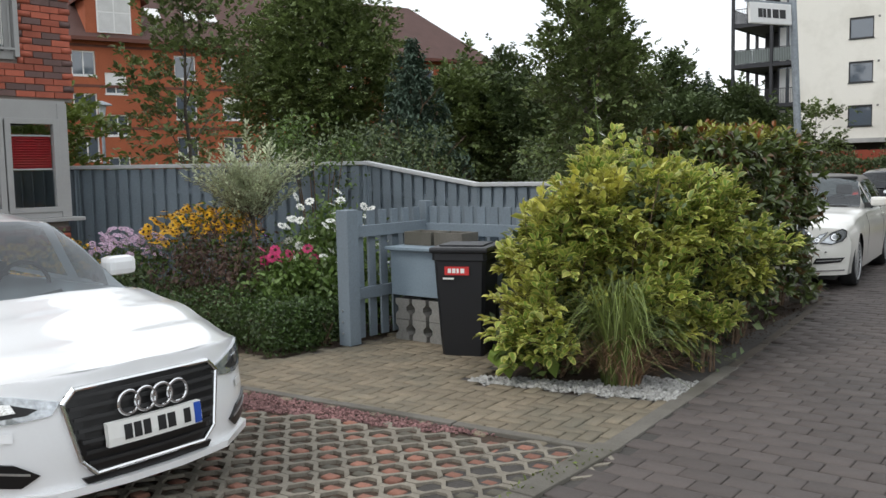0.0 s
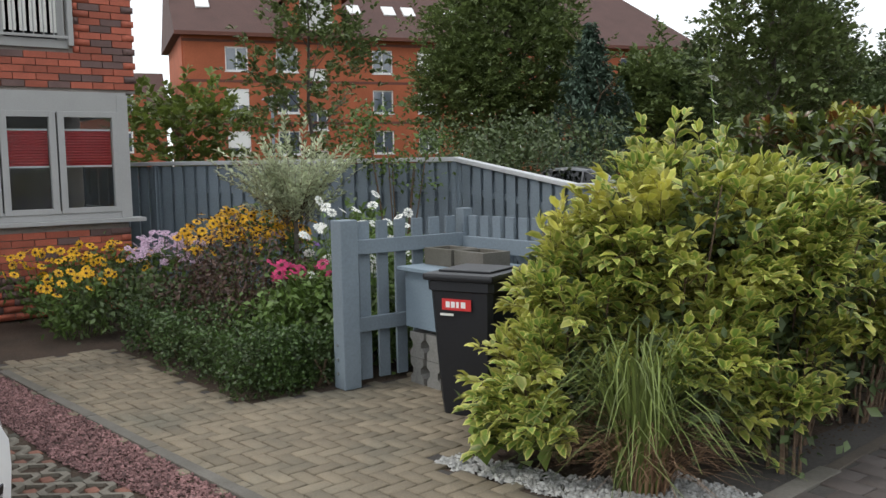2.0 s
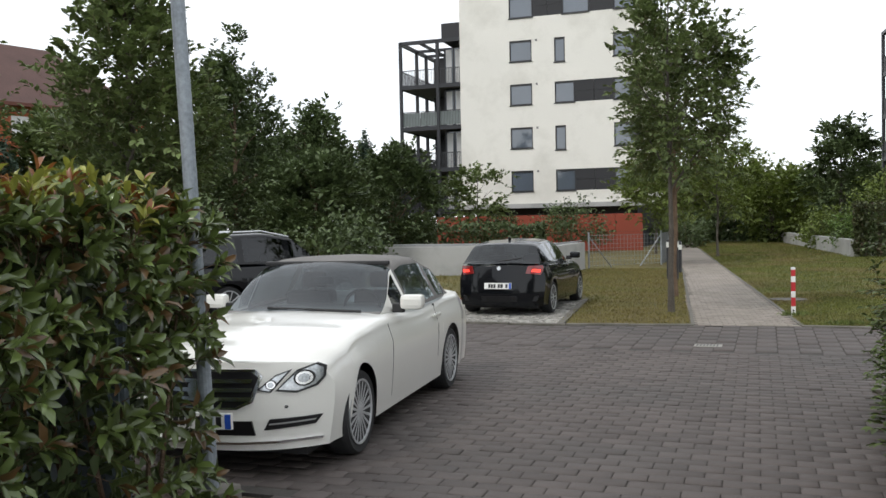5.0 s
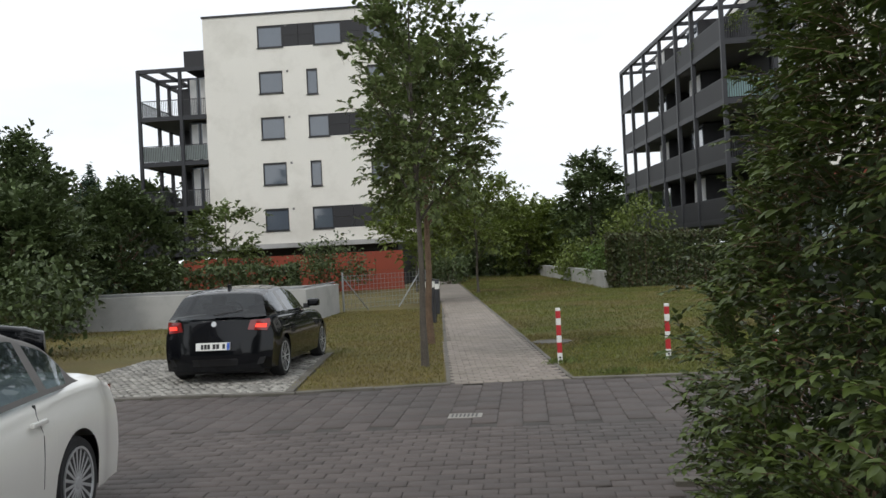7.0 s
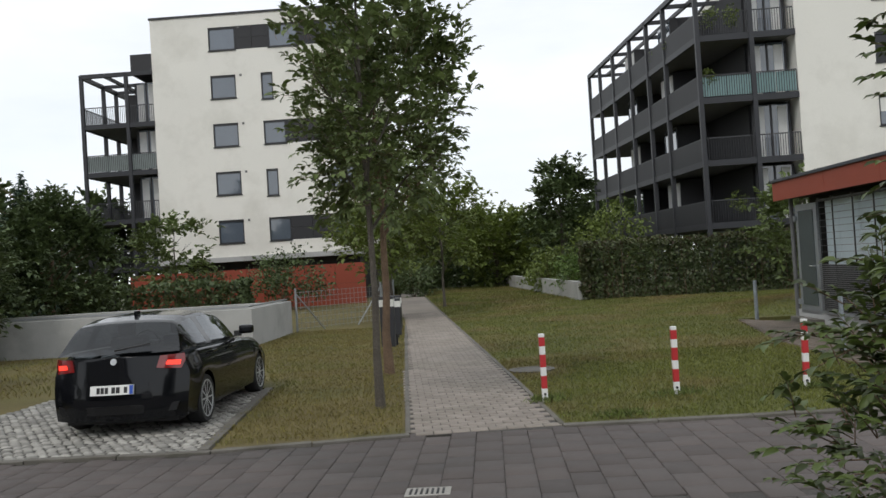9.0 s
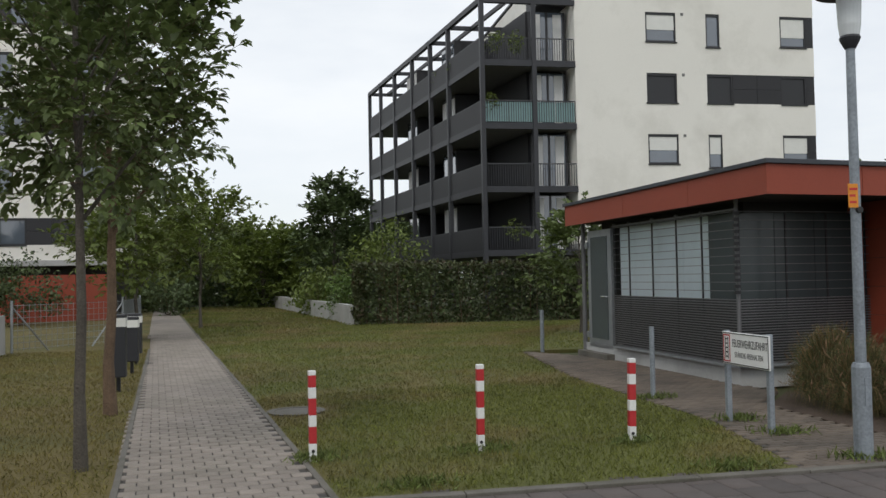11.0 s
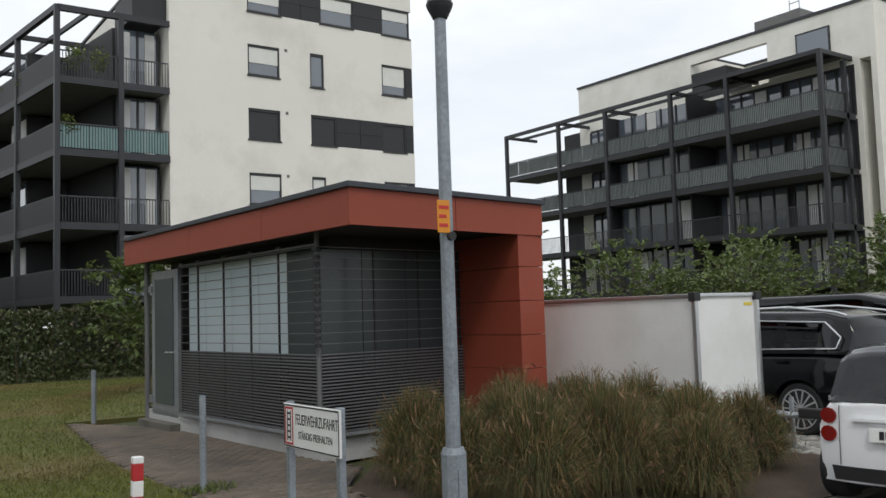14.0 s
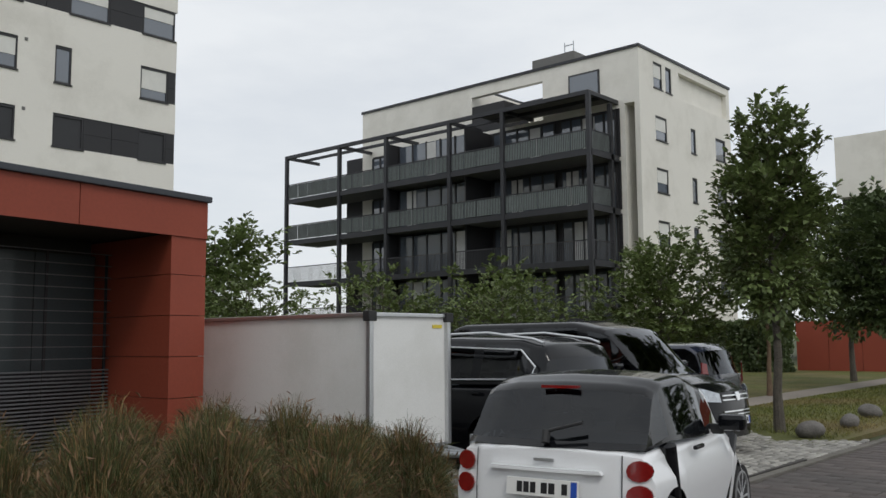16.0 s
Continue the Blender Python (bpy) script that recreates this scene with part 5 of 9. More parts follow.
class Car:
    """A car along local x (front at x = 0, rear at x = -L), z up, built round its profile lines."""

    def __init__(self, name, label, m, L, W, paint, hood, roof, belt, axles, wheel_r, nose, tail, sill=0.2, roof_mat=None, glass="glass", roof_w=0.72, n_spokes=10, group=""):
        self.o = thing(name, label, "car", m, group)
        self.L, self.W, self.hood, self.nose, self.tail = L, W, hood, nose, tail
        self.axles, self.wr, self.sill = axles, wheel_r, sill
        ns = int(L / 0.025)
        verts, faces = [], []
        K = 11
        fr = [0.0, 0.10, 0.3, 0.55, 0.78, 0.9, 0.96, 1.0]

        def section(s):
            zt = curve(hood, s)
            zb = sill
            for a in axles:
                d = abs(s - a)
                ra = wheel_r + 0.045
                if d < ra:
                    zb = max(zb, wheel_r + math.sqrt(ra * ra - d * d) - 0.0)
            end = 0.04 * (1 - smooth_step(0, 0.6, s)) + 0.05 * smooth_step(L - 0.7, L, s)
            w = W / 2 * (1 - end)
            h = zt - 0.06
            pts = []
            for f in fr:
                z = zb + (h - zb) * f
                rel = (z - sill) / max(0.1, h - sill)
                ww = w * (0.955 + 0.045 * math.sin(min(1, rel * 1.25) * math.pi * 0.55)) - 0.05 * smooth_step(0.75, 1.0, rel)
                pts.append((ww, z))
            w2 = pts[-1][0]
            pts += [(w2 * 0.95, zt - 0.018), (w2 * 0.75, zt + 0.004), (w2 * 0.38, zt + 0.018), (0.0, zt + 0.022)]
            return pts

        secs = [section(L * i / ns) for i in range(ns + 1)]
        K = len(secs[0])

        def warp(s, y, z):
            f = self.front(y, z) * (1 - smooth_step(0, 0.95, s))
            g = self.rear(y, z) * smooth_step(L - 0.8, L, s)
            return (-s - f + g, y, z)

        for i, sec in enumerate(secs):
            s = L * i / ns
            for y, z in sec:
                verts.append(warp(s, y, z))
            for y, z in sec[-2::-1]:
                verts.append(warp(s, -y, z))
        n = 2 * K - 1
        for i in range(ns):
            for k in range(n - 1):
                faces.append((i * n + k, i * n + k + 1, (i + 1) * n + k + 1, (i + 1) * n + k))
        # closed front and rear
        cols = 30
        for i, flip in ((0, False), (ns, True)):
            s = L * i / ns
            base = len(verts)
            for y, z in secs[i]:
                for c in range(cols + 1):
                    yy = y * (1 - 2 * c / cols)
                    verts.append(warp(s, yy, z))
            for k in range(K - 1):
                for c in range(cols):
                    q = (base + k * (cols + 1) + c, base + k * (cols + 1) + c + 1, base + (k + 1) * (cols + 1) + c + 1, base + (k + 1) * (cols + 1) + c)
                    faces.append(q if not flip else q[::-1])
        self.body = arrays("body", verts, faces, paint, self.o, smooth=True)
        part("underbody", boxed(-L + 0.25, -0.25, -W / 2 + 0.2, W / 2 - 0.2, sill - 0.06, 0.5), "plastic", self.o)
        for a in axles:
            for sd in (-1, 1):
                wheel(self.o, -a, sd * (W / 2 - 0.125), wheel_r, sd, n_spokes)
                bb = boxed(-a - wheel_r - 0.03, -a + wheel_r + 0.03, min(sd * (W / 2 - 0.3), sd * (W / 2 - 0.45)), max(sd * (W / 2 - 0.3), sd * (W / 2 - 0.45)), sill, wheel_r * 2 + 0.05)
                part("wheel_housing", bb, "plastic", self.o)
        # cabin
        self.cabin(roof, belt, roof_w, paint if roof_mat is None else roof_mat, glass, paint)
        self.belt = belt

    def front(self, y, z):
        p, c, rake = self.nose
        return c * (abs(y) / (self.W / 2)) ** p + rake * max(0, z - 0.45) + 0.10 * max(0.0, 0.42 - z)

    def rear(self, y, z):
        p, c, rake = self.tail
        return c * (abs(y) / (self.W / 2)) ** p + rake * max(0, z - 0.5) + 0.10 * max(0.0, 0.4 - z)

    def cabin(self, roof, belt, roof_w, roof_mat, glass, pillar):
        """roof: list of (s, z); the ends lie on the body. belt: (s, z) of the window base."""
        s0, s1 = roof[0][0], roof[-1][0]
        n = 44
        wt = self.W / 2
        V, prm = [], []
        U = [0.0, 0.06, 0.5, 0.93, 1.0]
        rows = []
        for i in range(n + 1):
            s = s0 + (s1 - s0) * i / n
            zr, zb = curve(roof, s), curve(belt, s)
            wb = wt * (0.93 - 0.10 * smooth_step(s0 + 0.9, s0, s) - 0.08 * smooth_step(s1 - 0.7, s1, s))
            k = min(1.0, max(0.0, (zr - zb) / 0.38))
            wr = wb + (wt * roof_w - wb) * k
            hh = zr - zb
            row = [(wb, zb - 0.01)]
            for u in U[1:]:
                row.append((wb + (wr - wb) * u, zb + (hh - 0.045 * k) * u))
            row += [(wr * 0.90, zb + hh - 0.012 * k), (wr * 0.6, zb + hh + 0.012 * k), (0.0, zb + hh + 0.025 * k)]
            rows.append((s, row))
        kk = len(rows[0][1])
        grid = []
        bow = self.bow if hasattr(self, "bow") else 0.12
        for s, row in rows:
            line = []
            full = row + [(-y, z) for y, z in row[-2::-1]]
            for y, z in full:
                a = bow * (abs(y) / wt) ** 2
                sx = s + a * smooth_step(s0 + 1.0, s0, s) - a * smooth_step(s1 - 0.9, s1, s)
                line.append((-sx, y, z))
            grid.append(line)
        m = len(grid[0])
        front_s = roof[1][0]
        rear_s = roof[-2][0]
        groups = {"windscreen": [], "rear_window": [], "side_window": [], "roof": [], "pillar": []}
        pillars = self.pillars if hasattr(self, "pillars") else []
        for i in range(n):
            s = (rows[i][0] + rows[i + 1][0]) / 2
            zr, zb = curve(roof, s), curve(belt, s)
            for k in range(m - 1):
                side = k if k < kk - 1 else m - 2 - k
                key = "roof"
                if side in (1, 2):
                    if zr - zb > 0.16 and not any(a < s < b for a, b in pillars):
                        key = "side_window"
                elif side >= 4:
                    if s < front_s - 0.03 and s > s0 + 0.04:
                        key = "windscreen"
                    elif s > rear_s + 0.05 and s < s1 - 0.03:
                        key = "rear_window"
                if key == "roof" and s < front_s - 0.02 and side < 4:
                    key = "pillar"
                groups[key].append((i * m + k, i * m + k + 1, (i + 1) * m + k + 1, (i + 1) * m + k))
        flat = np.array([p for line in grid for p in line])
        for key, fs in groups.items():
            if not fs:
                continue
            mt = roof_mat if key == "roof" else pillar if key == "pillar" else glass
            f = np.array(fs)
            sets = [f]
            if key == "side_window":
                # one pane for each run of faces between pillars and each side
                sets, left = [], flat[f].mean(1)[:, 1] > 0
                cell = f[:, 0] // m
                for part_side in (left, ~left):
                    idx = np.unique(cell[part_side])
                    for run in np.split(idx, np.where(np.diff(idx) > 1)[0] + 1):
                        sets.append(f[part_side & np.isin(cell, run)])
            for g in sets:
                if len(g):
                    used, inv = np.unique(g, return_inverse=True)
                    self.last = arrays(key, flat[used], inv.reshape(g.shape), mt, self.o, smooth=True)
        # interior
        sc = (s0 + s1) / 2
        zb = curve(belt, sc)
        for sd in (-0.36, 0.36):
            st = part("seat", boxed(-sc - 0.1, -sc + 0.12, sd - 0.24, sd + 0.24, zb - 0.35, zb + 0.12, bevel=0.05), "seat", self.o)
            part("headrest", boxed(-sc - 0.12, -sc - 0.02, sd - 0.12, sd + 0.12, zb + 0.14, zb + 0.30, bevel=0.04), "seat", st)
        part("dashboard", boxed(-s0 - 0.75, -s0 - 0.2, -wt * 0.78, wt * 0.78, zb - 0.15, zb - 0.01, bevel=0.03), "plastic", self.o)
        bm = bmesh.new()
        for i in range(16):
            a, b = 2 * math.pi * i / 16, 2 * math.pi * (i + 1) / 16
            rod(bm, (-s0 - 0.78, 0.36 + 0.18 * math.cos(a), zb - 0.02 + 0.18 * math.sin(a)), (-s0 - 0.78, 0.36 + 0.18 * math.cos(b), zb - 0.02 + 0.18 * math.sin(b)), 0.014, n=6)
        part("steering_wheel", bm, "plastic", self.o)

    def patch(self, name, poly, material, end="front", off=0.004, thick=0.02, label="", parent=None, cuts=2):
        """A piece that lies on the nose or the tail, outlined by (y, z) points."""
        bm = bmesh.new()
        vs = [bm.verts.new((0, y, z)) for y, z in poly]
        bm.faces.new(vs)
        bmesh.ops.triangulate(bm, faces=bm.faces)
        bmesh.ops.subdivide_edges(bm, edges=bm.edges, cuts=cuts, use_grid_fill=True)
        r = bmesh.ops.extrude_face_region(bm, geom=list(bm.faces))
        top = {v for v in r["geom"] if isinstance(v, bmesh.types.BMVert)}
        for v in bm.verts:
            o = (off if v in top else off - thick) + 0.012
            if end == "front":
                v.co.x = -self.front(v.co.y, v.co.z) + o
            else:
                v.co.x = -self.L + self.rear(v.co.y, v.co.z) - o
        bmesh.ops.recalc_face_normals(bm, faces=bm.faces)
        return part(name, bm, material, parent or self.o, label)

    def both(self, name, poly, material, **k):
        a = self.patch(name, poly, material, **k)
        self.patch(name, [(-y, z) for y, z in poly[::-1]], material, **k)
        return a

    def plate(self, z, end, y=0.0):
        p = self.patch("number_plate", [(y - 0.26, z), (y + 0.26, z), (y + 0.26, z + 0.11), (y - 0.26, z + 0.11)], "plate", end=end, off=0.042, thick=0.03, label="white number plate with dark bars")
        sg = 1 if end == "front" else -1
        x0 = -0.245 * 1
        ys = [(0.215, 0.258, "plate_blue")] if end == "front" else [(-0.258, -0.215, "plate_blue")]
        bars = [(-0.19, -0.15), (-0.10, -0.055), (-0.045, 0.0), (0.04, 0.08), (0.09, 0.13), (0.14, 0.18)]
        for a, b, mt in ys:
            self.patch("blue_field", [(y + a, z + 0.004), (y + b, z + 0.004), (y + b, z + 0.106), (y + a, z + 0.106)], mt, end=end, off=0.044, thick=0.002, parent=p, cuts=1)
        for a, b in bars:
            a, b = (-b, -a) if end == "front" else (a, b)
            self.patch("bar", [(y + a, z + 0.02), (y + b, z + 0.02), (y + b, z + 0.09), (y + a, z + 0.09)], "black", end=end, off=0.044, thick=0.002, parent=p, cuts=1)

    def side_bits(self, mirror_s, mirror_z, paint, handles, strip=None):
        for sd in (-1, 1):
            yb = self.W / 2 * 0.92
            bm = boxed(-mirror_s - 0.07, -mirror_s + 0.06, min(sd * (yb + 0.03), sd * (yb + 0.24)), max(sd * (yb + 0.03), sd * (yb + 0.24)), mirror_z, mirror_z + 0.13, bevel=0.04)
            mr = part("mirror", bm, paint, self.o)
            part("mirror_foot", boxed(-mirror_s - 0.03, -mirror_s + 0.02, min(sd * (yb - 0.05), sd * (yb + 0.06)), max(sd * (yb - 0.05), sd * (yb + 0.06)), mirror_z - 0.03, mirror_z + 0.05, bevel=0.01), "plastic", mr)
            for hs, hz in handles:
                yy = self.W / 2 * 0.985
                part("door_handle", boxed(-hs - 0.1, -hs + 0.1, min(sd * yy, sd * (yy + 0.03)), max(sd * yy, sd * (yy + 0.03)), hz, hz + 0.03, bevel=0.01), paint, self.o)
            if strip:
                a, b, z = strip
                yy = flank(self, (a + b) / 2, z) + 0.002
                part("side_strip", boxed(-b, -a, min(sd * (yy - 0.02), sd * (yy + 0.006)), max(sd * (yy - 0.02), sd * (yy + 0.006)), z, z + 0.02), "plastic", self.o)


def flank(car, s, z):
    """Half width of the body side at a height."""
    L, h = car.L, curve(car.hood, s) - 0.06
    end = 0.04 * (1 - smooth_step(0, 0.6, s)) + 0.05 * smooth_step(L - 0.7, L, s)
    rel = (z - car.sill) / max(0.1, h - car.sill)
    return car.W / 2 * (1 - end) * (0.955 + 0.045 * math.sin(min(1, rel * 1.25) * math.pi * 0.55)) - 0.05 * smooth_step(0.75, 1.0, rel)


def seam(car, s, z0, z1):
    """A fine joint line that follows the body side."""
    for sd in (-1, 1):
        V, F = [], []
        for i in range(9):
            z = z0 + (z1 - z0) * i / 8
            y = flank(car, s, z)
            for x, d in ((-0.003, -0.02), (-0.003, 0.001), (0.003, 0.001), (0.003, -0.02)):
                V.append((-s + x, sd * (y + d), z))
            if i:
                o = 4 * i
                F += [(o - 4 + k, o - 3 + k, o + 1 + k, o + k) for k in range(3)]
        arrays("door_gap", V, F, "trim_line", car.o)


# white hatchback on the drive
Car.pillars = [(0, 0)]
Car.bow = 0.22
Car.pillars = [(2.02, 2.12), (3.05, 3.25)]
hb = Car("parked_hatchback", "white hatchback parked on the drive, nose to the road", pose(-2.34, 0.37, 0, 0, 0, 1.5), 4.24, 1.78, "car_white",
         [(0, 0.755), (0.35, 0.825), (0.9, 0.91), (1.25, 0.965), (2.5, 0.97), (3.7, 1.0), (4.24, 0.98)],
         [(1.08, 0.93), (1.95, 1.38), (2.5, 1.43), (3.2, 1.40), (3.75, 1.28), (4.16, 0.97)],
         [(1.08, 0.935), (2.0, 0.945), (3.6, 1.0), (4.16, 0.97)],
         [0.86, 3.46], 0.315, (3.2, 0.42, 0.16), (4.0, 0.28, 0.25))
hb.patch("grille", [(-0.37, 0.70), (0.37, 0.70), (0.425, 0.64), (0.37, 0.37), (0.30, 0.30), (-0.30, 0.30), (-0.37, 0.37), (-0.425, 0.64)], "grille", label="black single-frame grille with chrome surround")
gr = hb.last
for i in range(7):
    z = 0.345 + i * 0.052
    hw = 0.325 + 0.08 * (z - 0.3) / 0.32
    hb.patch("grille_bar", [(-hw, z), (hw, z), (hw, z + 0.018), (-hw, z + 0.018)], "plastic", off=0.016, thick=0.012)
ring = [(-0.37, 0.70), (0.37, 0.70), (0.425, 0.64), (0.37, 0.37), (0.30, 0.30), (-0.30, 0.30), (-0.37, 0.37), (-0.425, 0.64)]
bm = bmesh.new()
for (y0, z0), (y1, z1) in zip(ring, ring[1:] + ring[:1]):
    rod(bm, (-hb.front(y0, z0) + 0.022, y0, z0), (-hb.front(y1, z1) + 0.022, y1, z1), 0.012, n=8)
part("grille_surround", bm, "chrome", hb.o)
for i in range(4):
    yc = -0.135 + i * 0.09
    bm = bmesh.new()
    x = -hb.front(yc, 0.6) + 0.05
    grid = []
    for k in range(24):
        a = 2 * math.pi * k / 24
        grid.append([bm.verts.new((x + 0.008 * math.sin(q), yc + (0.055 + 0.008 * math.cos(q)) * math.cos(a), 0.60 + (0.055 + 0.008 * math.cos(q)) * math.sin(a))) for q in (0, 1.047, 2.094, 3.142, 4.189, 5.236)])
    for k in range(24):
        for q in range(6):
            bm.faces.new((grid[k][q], grid[(k + 1) % 24][q], grid[(k + 1) % 24][(q + 1) % 6], grid[k][(q + 1) % 6]))
    bmesh.ops.recalc_face_normals(bm, faces=bm.faces)
    part("badge_ring", bm, "chrome", hb.o)
hb.plate(0.415, "front")
hb.both("headlight", [(0.43, 0.655), (0.47, 0.60), (0.64, 0.58), (0.78, 0.605), (0.80, 0.68), (0.78, 0.725), (0.60, 0.70)], "lens", label="clear headlamp")
hb.both("headlight_shadow", [(0.52, 0.635), (0.56, 0.615), (0.66, 0.605), (0.72, 0.625), (0.73, 0.675), (0.62, 0.67)], "plastic", off=0.006, thick=0.004)
hb.both("projector", [(0.60, 0.632), (0.66, 0.625), (0.69, 0.65), (0.67, 0.675), (0.615, 0.67)], "chrome", off=0.010, thick=0.004)
hb.both("air_intake", [(0.53, 0.34), (0.60, 0.29), (0.78, 0.32), (0.80, 0.43), (0.62, 0.40)], "grille", label="black side intake")
hb.both("intake_bar", [(0.57, 0.345), (0.79, 0.385), (0.79, 0.395), (0.57, 0.355)], "alu", off=0.01, thick=0.008)
hb.patch("lip", [(-0.78, 0.215), (0.78, 0.215), (0.80, 0.25), (-0.80, 0.25)], "car_white", off=0.035, thick=0.05, cuts=4)
hb.patch("lower_intake", [(-0.34, 0.255), (0.34, 0.255), (0.36, 0.285), (-0.36, 0.285)], "grille", off=0.006)
hb.both("washer_cover", [(0.62, 0.50), (0.70, 0.505), (0.70, 0.545), (0.62, 0.54)], "car_white", off=0.004, thick=0.004)
hb.side_bits(1.72, 0.99, "car_white", [(2.2, 0.84), (3.0, 0.86)])
seam(hb, 1.35, 0.3, 0.9)
bm = bmesh.new()
rod(bm, (-1.17, 0.55, 0.945), (-1.22, -0.35, 0.96), 0.012, n=6)
rod(bm, (-1.17, -0.15, 0.95), (-1.30, 0.3, 0.99), 0.010, n=6)
part("wiper", bm, "plastic", hb.o)
part("inner_mirror", boxed(-1.85, -1.80, -0.11, 0.11, 1.22, 1.29, bevel=0.02), "plastic", hb.o)

# cream convertible at the hedge end
Car.pillars = [(2.28, 2.36), (3.2, 3.3)]
Car.bow = 0.25
cv = Car("parked_convertible", "cream-white convertible with grey fabric roof up", pose(-2.44, 9.56, 0, 0, 0, -84.4), 4.70, 1.79, "car_cream",
         [(0, 0.80), (0.3, 0.865), (1.0, 0.945), (1.5, 0.99), (2.6, 0.965), (3.6, 1.0), (4.4, 1.0), (4.7, 0.92)],
         [(1.55, 0.98), (2.32, 1.385), (2.62, 1.435), (3.1, 1.43), (3.5, 1.34), (4.12, 0.99)],
         [(1.55, 0.985), (2.4, 0.975), (3.4, 1.0), (4.12, 0.99)],
         [0.86, 3.62], 0.325, (3.0, 0.42, 0.12), (3.5, 0.3, 0.15), roof_mat="soft_top", n_spokes=20)
cv.patch("grille_surround", [(-0.40, 0.765), (0.40, 0.765), (0.45, 0.715), (0.39, 0.54), (0.28, 0.49), (-0.28, 0.49), (-0.39, 0.54), (-0.45, 0.715)], "chrome", off=0.006)
cv.patch("grille", [(-0.375, 0.75), (0.375, 0.75), (0.425, 0.71), (0.37, 0.555), (0.27, 0.505), (-0.27, 0.505), (-0.37, 0.555), (-0.425, 0.71)], "grille", off=0.012)
for z in (0.55, 0.612, 0.674):
    cv.patch("grille_bar", [(-0.385, z), (0.385, z), (0.395, z + 0.028), (-0.395, z + 0.028)], "chrome", off=0.026, thick=0.014)
cv.patch("star_badge", [(0.075 * math.cos(a * 0.5236), 0.63 + 0.075 * math.sin(a * 0.5236)) for a in range(12)], "chrome", off=0.045, thick=0.03, cuts=1)
cv.both("lamp_housing", [(0.53, 0.61), (0.66, 0.59), (0.77, 0.628), (0.81, 0.685), (0.812, 0.76), (0.765, 0.788), (0.655, 0.748)], "plastic", off=0.001)
cv.both("headlight", [(0.55, 0.622), (0.66, 0.605), (0.76, 0.64), (0.80, 0.69), (0.80, 0.75), (0.76, 0.775), (0.66, 0.735)], "lens", label="clear twin headlamp")
cv.both("lamp_housing", [(0.41, 0.62), (0.50, 0.60), (0.625, 0.755), (0.53, 0.72)], "plastic", off=0.001)
cv.both("headlight", [(0.43, 0.625), (0.495, 0.612), (0.605, 0.74), (0.53, 0.71)], "lens")
for y, z, r in ((0.70, 0.69, 0.062), (0.505, 0.655, 0.036)):
    cv.both("reflector", [(y + r * math.cos(a * 0.5236), z + r * 0.92 * math.sin(a * 0.5236)) for a in range(12)], "grille", off=0.008, thick=0.004, cuts=1)
    cv.both("bezel", [(y + r * 0.8 * math.cos(a * 0.5236), z + r * 0.74 * math.sin(a * 0.5236)) for a in range(12)], "chrome", off=0.011, thick=0.004, cuts=1)
    cv.both("projector", [(y + r * 0.55 * math.cos(a * 0.5236), z + r * 0.5 * math.sin(a * 0.5236)) for a in range(12)], "lens", off=0.015, thick=0.004, cuts=1)
cv.both("air_intake", [(0.46, 0.345), (0.76, 0.365), (0.80, 0.425), (0.50, 0.42)], "grille")
cv.both("intake_bar", [(0.50, 0.38), (0.76, 0.392), (0.77, 0.402), (0.50, 0.39)], "alu", off=0.012, thick=0.008)
cv.patch("lower_grille", [(-0.40, 0.31), (0.40, 0.31), (0.38, 0.41), (-0.38, 0.41)], "grille")
cv.both("lip_chrome", [(0.05, 0.245), (0.80, 0.255), (0.80, 0.272), (0.05, 0.262)], "chrome", off=0.02, thick=0.02)
cv.both("parking_sensor", [(0.60 + 0.012 * math.cos(a * 1.0472), 0.50 + 0.012 * math.sin(a * 1.0472)) for a in range(6)], "trim_line", off=0.002, thick=0.003, cuts=1)
cv.plate(0.36, "front")
cv.side_bits(1.98, 1.0, "car_cream", [(3.02, 0.83)])
cv.both("tail_lamp", [(0.50, 0.74), (0.76, 0.72), (0.80, 0.80), (0.79, 0.89), (0.54, 0.87)], "lens_red", end="rear", label="red tail lamp")
seam(cv, 1.62, 0.3, 0.92)
seam(cv, 3.08, 0.42, 0.95)
part("windscreen_frame", boxed(-2.40, -2.32, -0.62, 0.62, 1.375, 1.415, bevel=0.012), "plastic", cv.o)
part("inner_mirror", boxed(-2.28, -2.22, -0.11, 0.11, 1.2, 1.28, bevel=0.02), "plastic", cv.o)
bm = bmesh.new()
rod(bm, (-1.64, 0.6, 1.01), (-1.70, -0.3, 1.03), 0.012, n=6)
part("wiper", bm, "plastic", cv.o)

# black hatchback in the bay
Car.pillars = [(2.02, 2.12), (3.05, 3.22)]
Car.bow = 0.2
bk = Car("parked_hatchback", "black hatchback parked on setts with brake lamps lit", pose(-3.62, 24.6, 0, 0, 0, 91), 4.32, 1.77, "car_black",
         [(0, 0.70), (0.35, 0.80), (1.2, 0.92), (1.6, 0.95), (3.6, 0.99), (4.32, 0.93)],
         [(1.45, 0.94), (2.15, 1.35), (2.7, 1.41), (3.4, 1.395), (3.82, 1.34), (4.24, 0.98)],
         [(1.45, 0.945), (3.6, 1.0), (4.25, 0.98)],
         [0.78, 3.47], 0.31, (3.0, 0.4, 0.15), (3.0, 0.3, 0.22), glass="glass_mid", roof_w=0.68)
bk.both("tail_lamp", [(0.50, 0.80), (0.76, 0.77), (0.80, 0.86), (0.79, 0.945), (0.54, 0.94)], "lens_red", end="rear", label="red tail lamp, lit")
